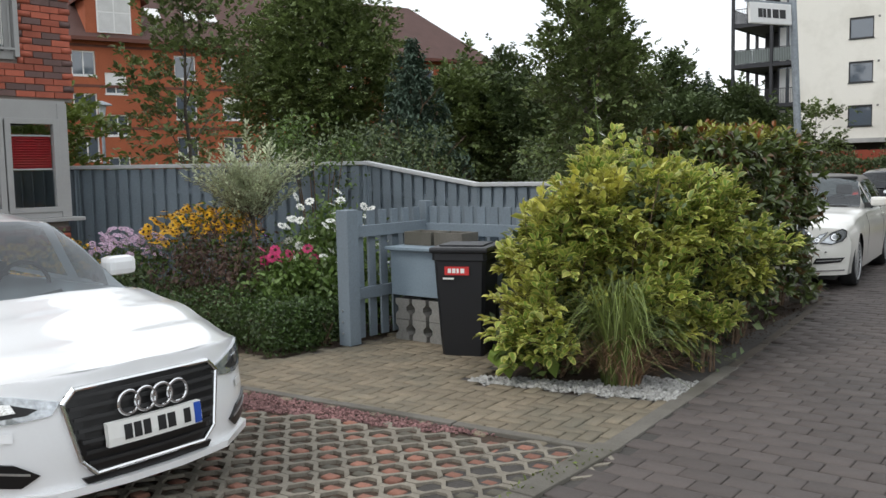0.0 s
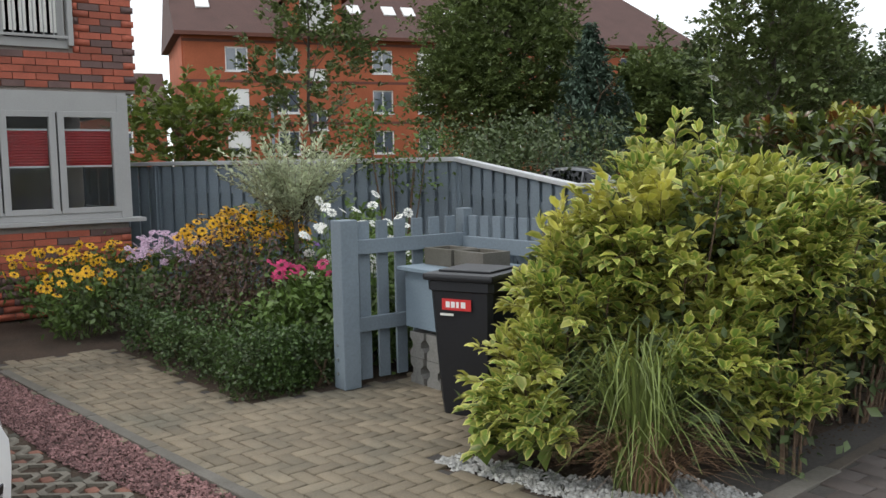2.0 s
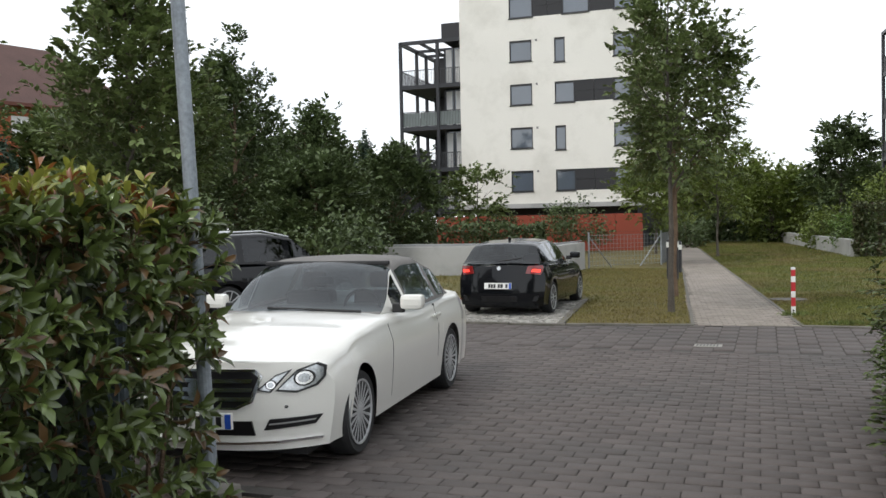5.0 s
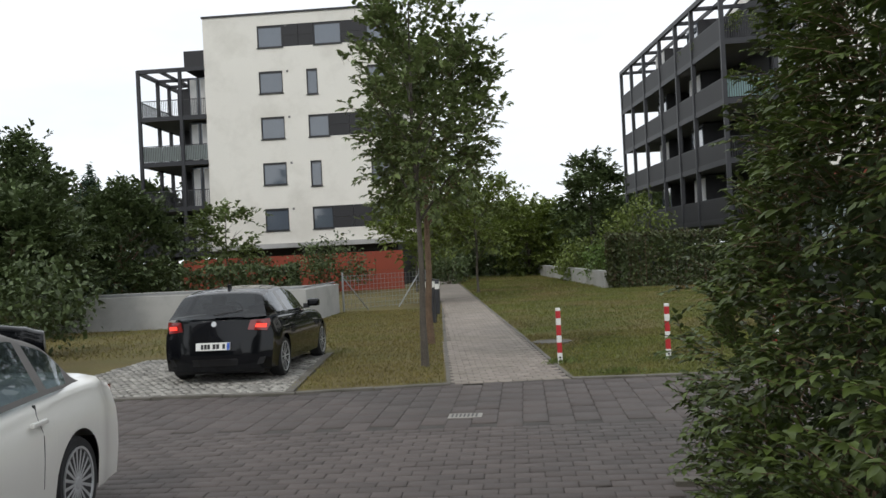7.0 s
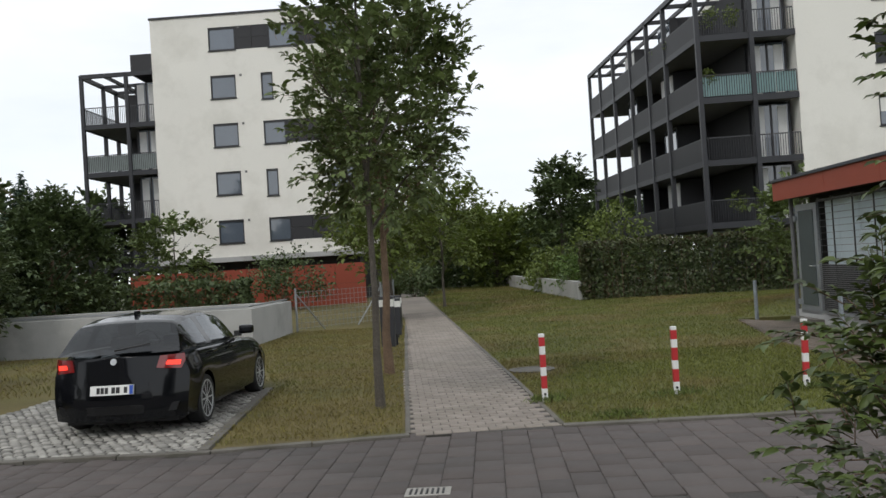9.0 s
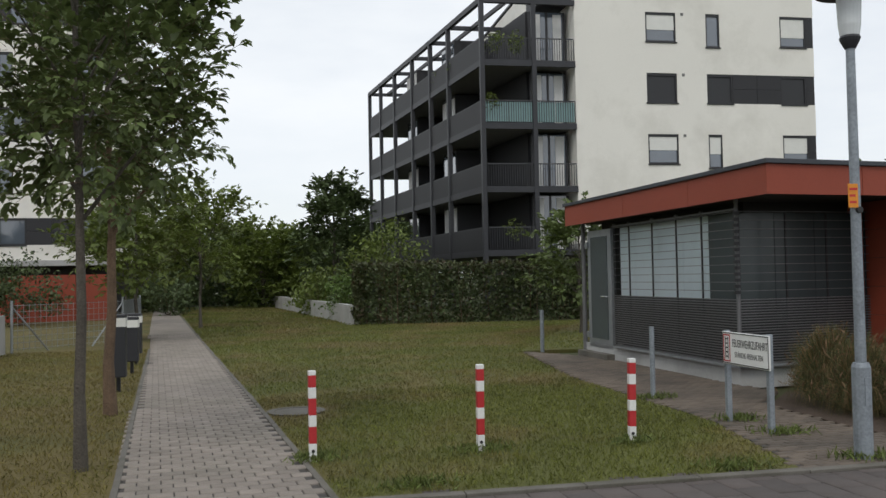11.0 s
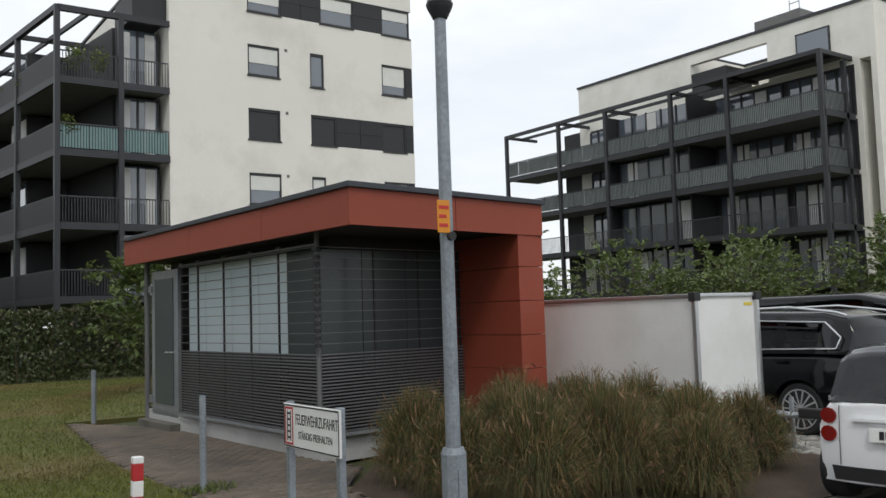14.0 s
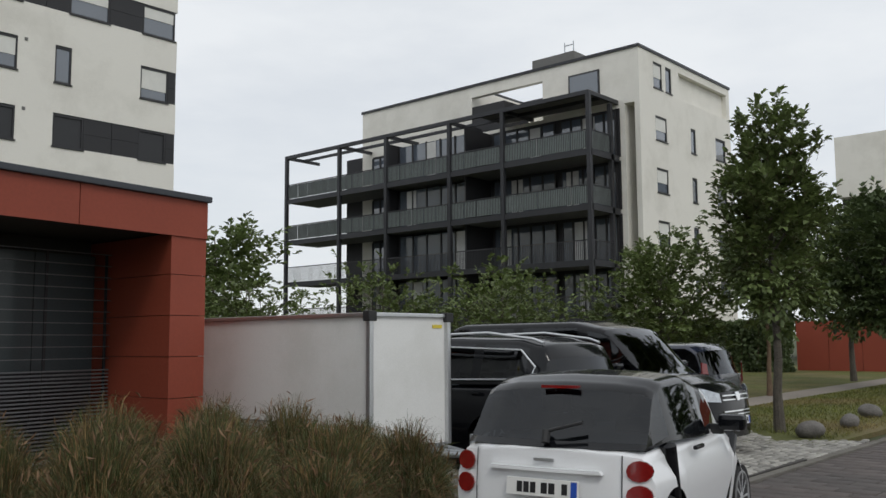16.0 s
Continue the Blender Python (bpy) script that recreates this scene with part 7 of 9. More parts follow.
# ---- plants ----
LEAF = {
    "leaf_tree": mat("tree_leaf", (0.118, 0.158, 0.050), 0.55, var=0.25, scale=0.5, fine=5, bump=0, rand="island", rvar=0.4, trans=0.25),
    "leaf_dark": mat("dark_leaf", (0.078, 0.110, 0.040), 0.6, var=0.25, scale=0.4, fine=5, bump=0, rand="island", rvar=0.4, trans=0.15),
    "leaf_pine": mat("pine_needles", (0.062, 0.100, 0.068), 0.7, var=0.25, scale=0.4, fine=5, bump=0, rand="island", rvar=0.4, trans=0.1),
    "leaf_light": mat("light_leaf", (0.130, 0.170, 0.036), 0.55, var=0.25, scale=0.6, fine=5, bump=0, rand="island", rvar=0.35, trans=0.3),
    "leaf_dogwood": mat("variegated_leaf", (0.19, 0.29, 0.055), 0.42, var=0.25, scale=2.2, fine=9, bump=0, rand="island", rvar=0.4, trans=0.3, stain=((0.56, 0.52, 0.10), 1.6), rim=(0.54, 0.52, 0.15)),
    "leaf_photinia": mat("laurel_leaf", (0.090, 0.124, 0.033), 0.28, var=0.3, scale=1.5, fine=9, bump=0, rand="island", rvar=0.5, trans=0.15, stain=((0.22, 0.125, 0.05), 1.0, 0.14), coat=0.2),
    "leaf_young": mat("young_laurel_leaf", (0.24, 0.25, 0.045), 0.35, var=0.3, scale=1.5, fine=9, bump=0, rand="island", rvar=0.35, trans=0.2, stain=((0.27, 0.10, 0.03), 1.0, 0.28)),
    "leaf_hornbeam": mat("hornbeam_leaf", (0.070, 0.100, 0.021), 0.5, var=0.35, scale=1.2, fine=9, bump=0, rand="island", rvar=0.5, trans=0.2),
    "leaf_beech": mat("beech_leaf", (0.052, 0.062, 0.020), 0.55, var=0.35, scale=0.8, fine=9, bump=0, rand="island", rvar=0.5, trans=0.15, stain=((0.085, 0.055, 0.025), 1.0, 0.15)),
    "leaf_box": mat("box_leaf", (0.055, 0.098, 0.024), 0.4, var=0.35, scale=3, fine=12, bump=0, rand="island", rvar=0.5, trans=0.15),
    "leaf_garden": mat("garden_leaf", (0.10, 0.16, 0.036), 0.5, var=0.35, scale=2, fine=9, bump=0, rand="island", rvar=0.45, trans=0.2),
    "leaf_willow": mat("white_willow_leaf", (0.50, 0.54, 0.36), 0.55, var=0.2, scale=3, fine=9, bump=0, rand="island", rvar=0.35, trans=0.25),
    "leaf_brown": mat("bronze_leaf", (0.085, 0.048, 0.034), 0.6, var=0.35, scale=3, fine=9, bump=0, rand="island", rvar=0.5, trans=0.15),
    "blade": mat("grass_blade", (0.14, 0.18, 0.045), 0.6, var=0.2, scale=2, fine=9, bump=0, rand="island", rvar=0.4, trans=0.2),
    "blade_dry": mat("dry_grass_blade", (0.22, 0.145, 0.060), 0.75, var=0.25, scale=1.4, fine=9, bump=0, rand="island", rvar=0.5, trans=0.2, stain=((0.085, 0.105, 0.032), 1.0, 0.42)),
    "blade_olive": mat("olive_grass_blade", (0.066, 0.080, 0.024), 0.7, var=0.25, scale=1.4, fine=9, bump=0, rand="island", rvar=0.5, trans=0.2, stain=((0.17, 0.115, 0.05), 1.0, 0.4)),
    "plume": mat("grass_plume", (0.23, 0.14, 0.08), 0.8, var=0.25, scale=3, fine=9, bump=0, rand="island", rvar=0.4, trans=0.2),
    "lawn_blade": mat("lawn_blade", (0.145, 0.160, 0.030), 0.7, var=0.35, scale=0.5, fine=5, bump=0, rand="island", rvar=0.45, trans=0.2, stain=((0.22, 0.17, 0.065), 0.32)),
    "lawn_blade_dry": mat("dry_lawn_blade", (0.20, 0.165, 0.045), 0.7, var=0.35, scale=0.5, fine=5, bump=0, rand="island", rvar=0.45, trans=0.2, stain=((0.145, 0.145, 0.035), 0.5)),
    "hosta": mat("hosta_leaf", (0.16, 0.23, 0.045), 0.4, var=0.15, scale=3, fine=20, bump=0, rand="island", rvar=0.25, trans=0.2),
    "yellow_petal": mat("yellow_petal", (0.80, 0.44, 0.01), 0.6, var=0.15, bump=0, rand="island", rvar=0.2, trans=0.2),
    "pink_petal": mat("magenta_petal", (0.50, 0.025, 0.13), 0.6, var=0.15, bump=0, rand="island", rvar=0.25, trans=0.2),
    "lilac_petal": mat("lilac_petal", (0.60, 0.42, 0.55), 0.6, var=0.15, bump=0, rand="island", rvar=0.25, trans=0.2),
    "white_petal": mat("white_petal", (0.78, 0.79, 0.74), 0.6, var=0.08, bump=0, rand="island", rvar=0.1, trans=0.2),
    "purple_petal": mat("purple_petal", (0.20, 0.06, 0.32), 0.6, var=0.15, bump=0, rand="island", rvar=0.2),
    "disc": mat("brown_flower_disc", (0.05, 0.02, 0.012), 0.9, var=0.2, bump=0),
}
M.update(LEAF)
rng = np.random.default_rng(7)


def unit(v):
    return v / np.maximum(1e-9, np.linalg.norm(v, axis=1, keepdims=True))


FACETS = np.array([(0, 1, 6), (0, 6, 5), (1, 2, 7), (1, 7, 6), (6, 7, 4), (6, 4, 5), (2, 3, 7), (7, 3, 4)])


def blade_mesh(name, C, d, nn, s, material, parent, aspect=0.28, fold=0.12, curl=0.15, label="", fine=True):
    """One folded, curled leaf at each centre, along d and facing nn; plain folded diamonds when not fine."""
    n = len(C)
    d = unit(d)
    side = unit(np.cross(nn, d))
    nn = np.cross(d, side)
    base, tip = C - d * s * 0.5, C + d * s * 0.5 - nn * s * curl
    lift = nn * s * fold
    if not fine:
        mid = C + d * s * 0.02 + lift
        V = np.stack([base, mid - side * s * aspect, tip, mid + side * s * aspect], 1).reshape(-1, 3)
        i = np.arange(n)[:, None] * 4
        return arrays(name, V, np.concatenate([i + np.array([0, 1, 2]), i + np.array([0, 2, 3])], 0), material, parent, label)
    m1, m2 = C - d * s * 0.2, C + d * s * 0.2 - nn * s * curl * 0.2
    w1, w2 = side * s * aspect * 0.88, side * s * aspect * 0.82
    V = np.stack([base, m1 - w1 + lift, m2 - w2 + lift, tip, m2 + w2 + lift, m1 + w1 + lift, m1, m2], 1).reshape(-1, 3)
    i = np.arange(n)[:, None] * 8
    ob = arrays(name, V, np.concatenate([i + f for f in FACETS], 0), material, parent, label)
    rim = ob.data.attributes.new("rim", "FLOAT", "POINT")
    rim.data.foreach_set("value", np.tile(np.array([0.7, 1, 1, 1, 1, 1, 0, 0], dtype=np.float32), n))
    return ob


def leaves(name, C, size, material, parent, aspect=0.28, up=0.6, fold=0.12, out=None, label="", droop=0.0):
    """Leaves that lie at random round each centre."""
    n = len(C)
    d = rng.normal(size=(n, 3))
    if out is not None:
        d = d * 0.8 + out
    d[:, 2] -= droop
    nn = rng.normal(size=(n, 3)) * (1 - up)
    nn[:, 2] += up
    return blade_mesh(name, C, d, nn, size * rng.uniform(0.65, 1.25, (n, 1)), material, parent, aspect, fold, 0.0, label, fine=False)


def sprays(name, B, D, L, nodes, size, material, parent, aspect=0.26, mode="opposite", droop=0.2, label="", fine=True, twigs=True, curl=0.18):
    """Leafy shoots: from each base B along D (length L) a bending twig with leaves set along it in pairs, in a flat
    row or in a whorl round the tip."""
    n = len(B)
    D, L = unit(D), np.broadcast_to(np.asarray(L, float).reshape(-1, 1), (n, 1))
    up = np.array([[0.0, 0.0, 1.0]])
    CC, DD, NN, SS = [], [], [], []
    turn = rng.uniform(0, 2 * np.pi, (n, 1))
    for k in range(nodes):
        t = (0.2 + 0.8 * (k + 0.5) / nodes) if mode != "whorl" else 0.55 + 0.45 * (k + 0.5) / nodes
        at = B + D * L * t - up * L * droop * t * t
        T = unit(D - up * 2 * droop * t)
        u = unit(np.cross(T, up + rng.normal(size=(n, 3)) * 0.12))
        v = np.cross(u, T)
        if mode == "whorl":
            az = [turn + k * 2.4]
        elif mode == "flat":
            az = [np.full((n, 1), 0.0 if k % 2 else np.pi)]
        else:
            az = [np.full((n, 1), q) + rng.normal(size=(n, 1)) * 0.35 for q in ((0.0, np.pi) if k % 3 else (0.9, np.pi - 0.9))]
        for q in az:
            open_ = np.radians((78 - 48 * t) + rng.normal(size=(n, 1)) * 11)
            w = u * np.cos(q) + v * np.sin(q)
            d = T * np.cos(open_) + w * np.sin(open_) - up * droop * 0.35
            s = size * (0.62 + 0.48 * np.sin(np.pi * (0.15 + 0.7 * t))) * rng.uniform(0.75, 1.2, (n, 1))
            if mode == "whorl":
                nn = T * 0.9 + up * 0.35 + rng.normal(size=(n, 3)) * 0.22
            else:
                nn = v * 0.5 + up * 0.7 + rng.normal(size=(n, 3)) * 0.28
            CC.append(at + unit(d) * s * 0.55)
            DD.append(d)
            NN.append(nn)
            SS.append(s)
    if mode != "whorl":
        t = 1.0
        T = unit(D - up * 2 * droop)
        s = size * rng.uniform(0.6, 0.95, (n, 1))
        CC.append(B + D * L - up * L * droop + T * s * 0.5)
        DD.append(T)
        NN.append(up + rng.normal(size=(n, 3)) * 0.3)
        SS.append(s)
    ob = blade_mesh(name, np.concatenate(CC), np.concatenate(DD), np.concatenate(NN), np.concatenate(SS), material, parent, aspect, 0.10, curl, label, fine)
    if twigs:
        e1 = unit(np.cross(D, up + 0.01))
        e2 = np.cross(D, e1)
        rings = []
        for t, r in ((0.0, 0.0032), (0.55, 0.0024), (1.0, 0.0012)):
            at = B + D * L * t - up * L * droop * t * t
            rings += [at + e1 * r, at - e1 * r * 0.5 + e2 * r * 0.87, at - e1 * r * 0.5 - e2 * r * 0.87]
        V = np.stack(rings, 1).reshape(-1, 3)
        i = np.arange(n)[:, None] * 9
        F = np.concatenate([i + np.array([a + j, a + (j + 1) % 3, a + 3 + (j + 1) % 3, a + 3 + j]) for a in (0, 3) for j in range(3)], 0)
        arrays("twigwork", V, F, "bark_warm", parent)["kind"] = "stuff"
    return ob


def cloud(n, centre, radii, clumps, clump_r, shell=0.55):
    """Points gathered into clumps inside an ellipsoid."""
    c = unit(rng.normal(size=(clumps, 3))) * (rng.uniform(shell ** 3, 1, (clumps, 1)) ** (1 / 3))
    c *= rng.uniform(0.82, 1.1, (clumps, 1))
    c = c * np.array(radii)
    k = rng.integers(0, clumps, n)
    p = c[k] + rng.normal(size=(n, 3)) * clump_r * np.array([1, 1, 0.75])
    return p + np.array(centre)


def trunk_bm(h, base, r, rad, limbs):
    """A tapering trunk that runs up through the crown, with rising, forked limbs."""
    bm = bmesh.new()
    top, n = h * 0.9, 8
    pts = [Vector((0, 0, -0.05))] + [Vector((random.uniform(-1, 1) * r * 0.6, random.uniform(-1, 1) * r * 0.6, top * i / n)) for i in range(1, n + 1)]
    rs = [r * (1.3 if i == 0 else 1.0 - 0.82 * (i / n) ** 1.2) for i in range(n + 1)]
    for i in range(n):
        rod(bm, pts[i], pts[i + 1], rs[i], rs[i + 1], 10)
    for k in range(limbs):
        f = k / max(1, limbs - 1)
        z0 = base * 0.92 + (top * 0.86 - base) * f
        a = k * 2.4 + random.random() * 0.6
        reach = rad * (0.95 - 0.55 * f) * random.uniform(0.75, 1.0)
        rise = reach * random.uniform(0.9, 1.4)
        r0 = r * (0.42 - 0.22 * f)
        p0 = Vector((0, 0, z0))
        p1 = p0 + Vector((math.cos(a) * reach * 0.5, math.sin(a) * reach * 0.5, rise * 0.6))
        p2 = p0 + Vector((math.cos(a + 0.25) * reach, math.sin(a + 0.25) * reach, rise))
        p3 = p1 + Vector((math.cos(a - 0.7) * reach * 0.5, math.sin(a - 0.7) * reach * 0.5, rise * 0.3))
        rod(bm, p0, p1, r0, r0 * 0.65, 7)
        rod(bm, p1, p2, r0 * 0.65, r0 * 0.22, 6)
        rod(bm, p1, p3, r0 * 0.5, r0 * 0.2, 5)
    return bm


def tree(label, x, y, h, base, rad, n, leaf, material, bark="bark", r=0.09, clumps=60, shape="round", group="", z0=0.0, aspect=0.3, clump=0.16, dx=0.0):
    random.seed(int(abs(x * 31 + y * 17)))
    t = thing("tree", label, "tree", pose(x, y, z0), group)
    part("trunk", trunk_bm(h, base, r, rad, 10), bark, t)
    H = h - base
    if shape == "cone":
        # conifer: whorls of drooping branches
        k = rng.uniform(0, 1, n) ** 0.75
        lev = np.floor((1 - k) * clumps / 6) / (clumps / 6)
        zz = base + H * np.clip(lev + rng.normal(size=n) * 0.02, 0, 1)
        nb = 7
        ang = rng.integers(0, nb, n) * 2 * np.pi / nb + lev * 37 + rng.normal(size=n) * 0.16
        rr_ = rng.uniform(0.1, 1, n) ** 0.7 * rad * (1 - lev) ** 0.8 * (0.8 + 0.35 * np.sin(ang * 3 + lev * 20))
        P = np.stack([np.cos(ang) * rr_, np.sin(ang) * rr_, zz - rr_ * 0.18 + rng.normal(size=n) * 0.1], 1)
        leaves("crown", P, leaf * 1.15, material, t, aspect, 0.72, droop=0.25, out=np.stack([np.cos(ang), np.sin(ang), ang * 0], 1))
        return t
    m = max(60, n // 6)
    B = cloud(m, (0, 0, base + H * 0.5), (rad * 0.92, rad * 0.92, H * 0.48), clumps, rad * clump, 0.5)
    if shape == "egg":
        k = np.clip((B[:, 2] - base) / H, 0, 1)
        B[:, :2] *= (1.1 - 0.62 * k ** 1.9)[:, None]
    D = B - np.array([[0, 0, base + H * 0.25]])
    D[:, 2] *= 0.8
    D = unit(D) + np.array([[0, 0, 0.3]]) + rng.normal(size=(m, 3)) * 0.45
    B[:, 0] += dx
    near = leaf < 0.16
    sprays("crown", B, D, leaf * rng.uniform(2.2, 3.6, (m, 1)), 3, leaf * 1.3, material, t, aspect, "opposite", 0.14, fine=near, twigs=near)
    return t


def shrub(label, x, y, h, rad, n, leaf, material, cat="shrub", name="shrub", z=0.0, clumps=40, aspect=0.3, clump=0.18, base=0.05, stems=True, ry=None):
    t = thing(name, label, cat, pose(x, y, z))
    random.seed(int(abs(x * 13 + y * 29)))
    if stems:
        bm = bmesh.new()
        for i in range(7):
            a = i * 0.9
            rod(bm, (0.05 * math.cos(a), 0.05 * math.sin(a), -0.03), (rad * 0.6 * math.cos(a), rad * 0.6 * math.sin(a), h * random.uniform(0.55, 0.85)), 0.014, 0.006, 6)
        part("branchwork", bm, "bark_warm", t)["kind"] = "stuff"
    P = cloud(n, (0, 0, base + (h - base) * 0.5), (rad, ry or rad, (h - base) * 0.5), clumps, rad * clump, 0.45)
    P[:, 2] = np.maximum(P[:, 2], 0.02)
    leaves("foliage", P, leaf, material, t, aspect, 0.65)
    return t


def hedge(label, x0, x1, y0, y1, z0, z1, n, leaf, material, aspect=0.3, skin=0.16, extra=None, rough=0.08, core=True):
    hd = thing("hedge", label, "hedge")
    P = rng.uniform(0, 1, (n, 3))
    face = rng.integers(0, 5, n)
    d = np.abs(rng.normal(size=n)) * skin
    X, Y, Z = x0 + P[:, 0] * (x1 - x0), y0 + P[:, 1] * (y1 - y0), z0 + P[:, 2] * (z1 - z0)
    X = np.where(face == 0, x0 + d, np.where(face == 1, x1 - d, X))
    Y = np.where(face == 2, y0 + d, np.where(face == 3, y1 - d, Y))
    Z = np.where(face == 4, z1 - d, Z)
    bump = np.array([noise.noise(Vector((a * 1.6, b * 1.6, c * 1.6))) for a, b, c in zip(X, Y, Z)])
    out = np.stack([np.where(face == 0, -1, np.where(face == 1, 1, 0)), np.where(face == 2, -1, np.where(face == 3, 1, 0)), np.where(face == 4, 1, 0)], 1).astype(float)
    Pp = np.stack([X, Y, Z], 1) + out * (bump * rough * 2.2)[:, None] + rng.normal(size=(n, 3)) * 0.03
    leaves("foliage", Pp, leaf, material, hd, aspect, 0.45, out=out * 0.7)
    if extra:
        mat2, n2, s2 = extra
        Q = np.stack([rng.uniform(x0, x1, n2), rng.uniform(y0, y1, n2), z1 + np.abs(rng.normal(size=n2)) * 0.09 - 0.06], 1)
        leaves("young_growth", Q, s2, mat2, hd, aspect, 0.3, out=np.array([[0, 0, 0.9]]))["kind"] = "stuff"
    # stems inside
    bm = bmesh.new()
    random.seed(11)
    L = max(x1 - x0, y1 - y0)
    for i in range(int(L / 0.18)):
        px, py = random.uniform(x0 + 0.2, x1 - 0.2), random.uniform(y0 + 0.2, y1 - 0.2)
        rod(bm, (px, py, -0.05), (px + random.uniform(-0.2, 0.2), py + random.uniform(-0.2, 0.2), z1 - 0.2), 0.016, 0.007, 5)
    part("branchwork", bm, "bark_warm", hd)["kind"] = "stuff"
    if core:
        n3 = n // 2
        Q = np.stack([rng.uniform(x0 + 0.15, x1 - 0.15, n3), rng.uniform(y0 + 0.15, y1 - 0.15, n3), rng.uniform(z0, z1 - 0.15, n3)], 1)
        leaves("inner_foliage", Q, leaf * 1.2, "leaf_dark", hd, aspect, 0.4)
    return hd


def shoot_hedge(label, x0, x1, y0, y1, z0, z1, n, nodes, size, length, material, mode, aspect, thin=0.5, bulge=0.1, young=None, core=4000):
    """A near hedge of leafy shoots growing out of all its faces; thin: how much is left of them at the foot."""
    hd = thing("hedge", label, "hedge")
    area = np.array([(y1 - y0) * (z1 - z0)] * 2 + [(x1 - x0) * (z1 - z0)] * 2 + [(x1 - x0) * (y1 - y0)])
    face = rng.choice(5, n, p=area / area.sum())
    P = rng.uniform(0, 1, (n, 3))
    keep = (face == 4) | (rng.uniform(0, 1, n) < thin + (1 - thin) * P[:, 2])
    P, face = P[keep], face[keep]
    n = len(P)
    out = np.zeros((n, 3))
    for k, (ax, sg) in enumerate(((0, -1), (0, 1), (1, -1), (1, 1), (2, 1))):
        out[face == k, ax] = sg
        P[face == k, ax] = 1.0 if sg > 0 else 0.0
    B = np.array([[x0, y0, z0]]) + P * np.array([[x1 - x0, y1 - y0, z1 - z0]])
    swell = np.array([noise.noise(Vector(b) * 1.5) for b in B])[:, None]
    B = B + out * (swell * bulge * 2 - np.abs(rng.normal(size=(n, 1))) * 0.12)
    D = out * 0.85 + np.array([[0, 0, 0.45]]) + rng.normal(size=(n, 3)) * 0.45
    sprays("foliage", B, D, length * rng.uniform(0.6, 1.3, (n, 1)), nodes, size, material, hd, aspect, mode, 0.12)
    if young:
        mat2, m, s2 = young
        Q = np.stack([rng.uniform(x0, x1, m), rng.uniform(y0, y1, m), z1 + rng.uniform(-0.22, 0.0, m)], 1)
        up = np.array([[0, 0, 1.0]]) + rng.normal(size=(m, 3)) * 0.28
        sprays("young_growth", Q, up, rng.uniform(0.14, 0.30, (m, 1)), 7, s2, mat2, hd, aspect, "whorl", 0.0)["kind"] = "stuff"
    # dark green inner leaves: the shade inside the hedge put into their colour
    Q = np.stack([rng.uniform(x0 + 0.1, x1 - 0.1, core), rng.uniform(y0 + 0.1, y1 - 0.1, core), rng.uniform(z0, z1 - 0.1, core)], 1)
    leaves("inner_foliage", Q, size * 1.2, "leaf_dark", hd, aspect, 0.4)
    bm = bmesh.new()
    random.seed(11)
    for i in range(int(max(x1 - x0, y1 - y0) / 0.16)):
        px, py = random.uniform(x0 + 0.2, x1 - 0.2), random.uniform(y0 + 0.2, y1 - 0.2)
        rod(bm, (px, py, -0.05), (px + random.uniform(-0.25, 0.25), py + random.uniform(-0.25, 0.25), z1 - 0.2), 0.018, 0.007, 5)
    part("branchwork", bm, "bark_warm", hd)["kind"] = "stuff"
    return hd


def grass_clump(x, y, h, rad, n, material, label, tip=None, width=0.008, z=0.0, arch=0.6, tuft=0.3, inner=0.18):
    g = thing("grass_clump", label, "ornamental grass", pose(x, y, z), "grass clumps")
    a = rng.uniform(0, 2 * np.pi, n)
    r0 = rad * tuft * np.sqrt(rng.uniform(0, 1, n))
    reach = rad * (inner + (1.1 - inner) * rng.uniform(0, 1, n) ** 0.65)
    hh = h * rng.uniform(0.45, 1.02, n) * (1.0 - 0.2 * (reach / rad) ** 2)
    sway = rng.normal(size=(n, 1)) * 0.26 * rad
    a2 = a + rng.normal(size=n) * 0.5
    a3 = a + rng.normal(size=n) * 1.3
    stray = np.stack([np.cos(a3), np.sin(a3), np.zeros(n)], 1) * (reach * rng.uniform(0, 0.55, n))[:, None]
    b = np.stack([np.cos(a2) * r0, np.sin(a2) * r0, np.zeros(n) - 0.02], 1)
    dirs = np.stack([np.cos(a), np.sin(a), np.zeros(n)], 1)
    side = np.stack([-np.sin(a), np.cos(a), np.zeros(n)], 1)
    seg = 5
    drop = 0.35 * arch + 0.7 * arch * reach / rad
    pts = []
    for k in range(seg + 1):
        t = k / seg
        p = b + dirs * (reach * t ** 1.5)[:, None] + side * sway * t * t + stray * t ** 3
        p[:, 2] = np.maximum(0.0, hh * (1 + drop) * (2 * t - t * t * (1 + drop))) - 0.02
        pts.append(p)
    V, F = [], []
    for k, p in enumerate(pts):
        w = width * (1 - 0.85 * k / seg)
        V += [p - side * w, p + side * w]
    V = np.stack(V, 1).reshape(-1, 3)
    i = np.arange(n)[:, None] * (2 * (seg + 1))
    F = np.concatenate([i + np.array([2 * k, 2 * k + 1, 2 * k + 3, 2 * k + 2]) for k in range(seg)], 0)
    arrays("blade_tuft", V, F, material, g)
    if tip:
        sel = rng.choice(n, n // 6, replace=False)
        leaves("plume_haze", pts[-1][sel] + np.array([0, 0, 0.02]), 0.10, tip, g, 0.07, 0.2, out=dirs[sel] + np.array([[0, 0, 0.8]]))["kind"] = "stuff"
    return g


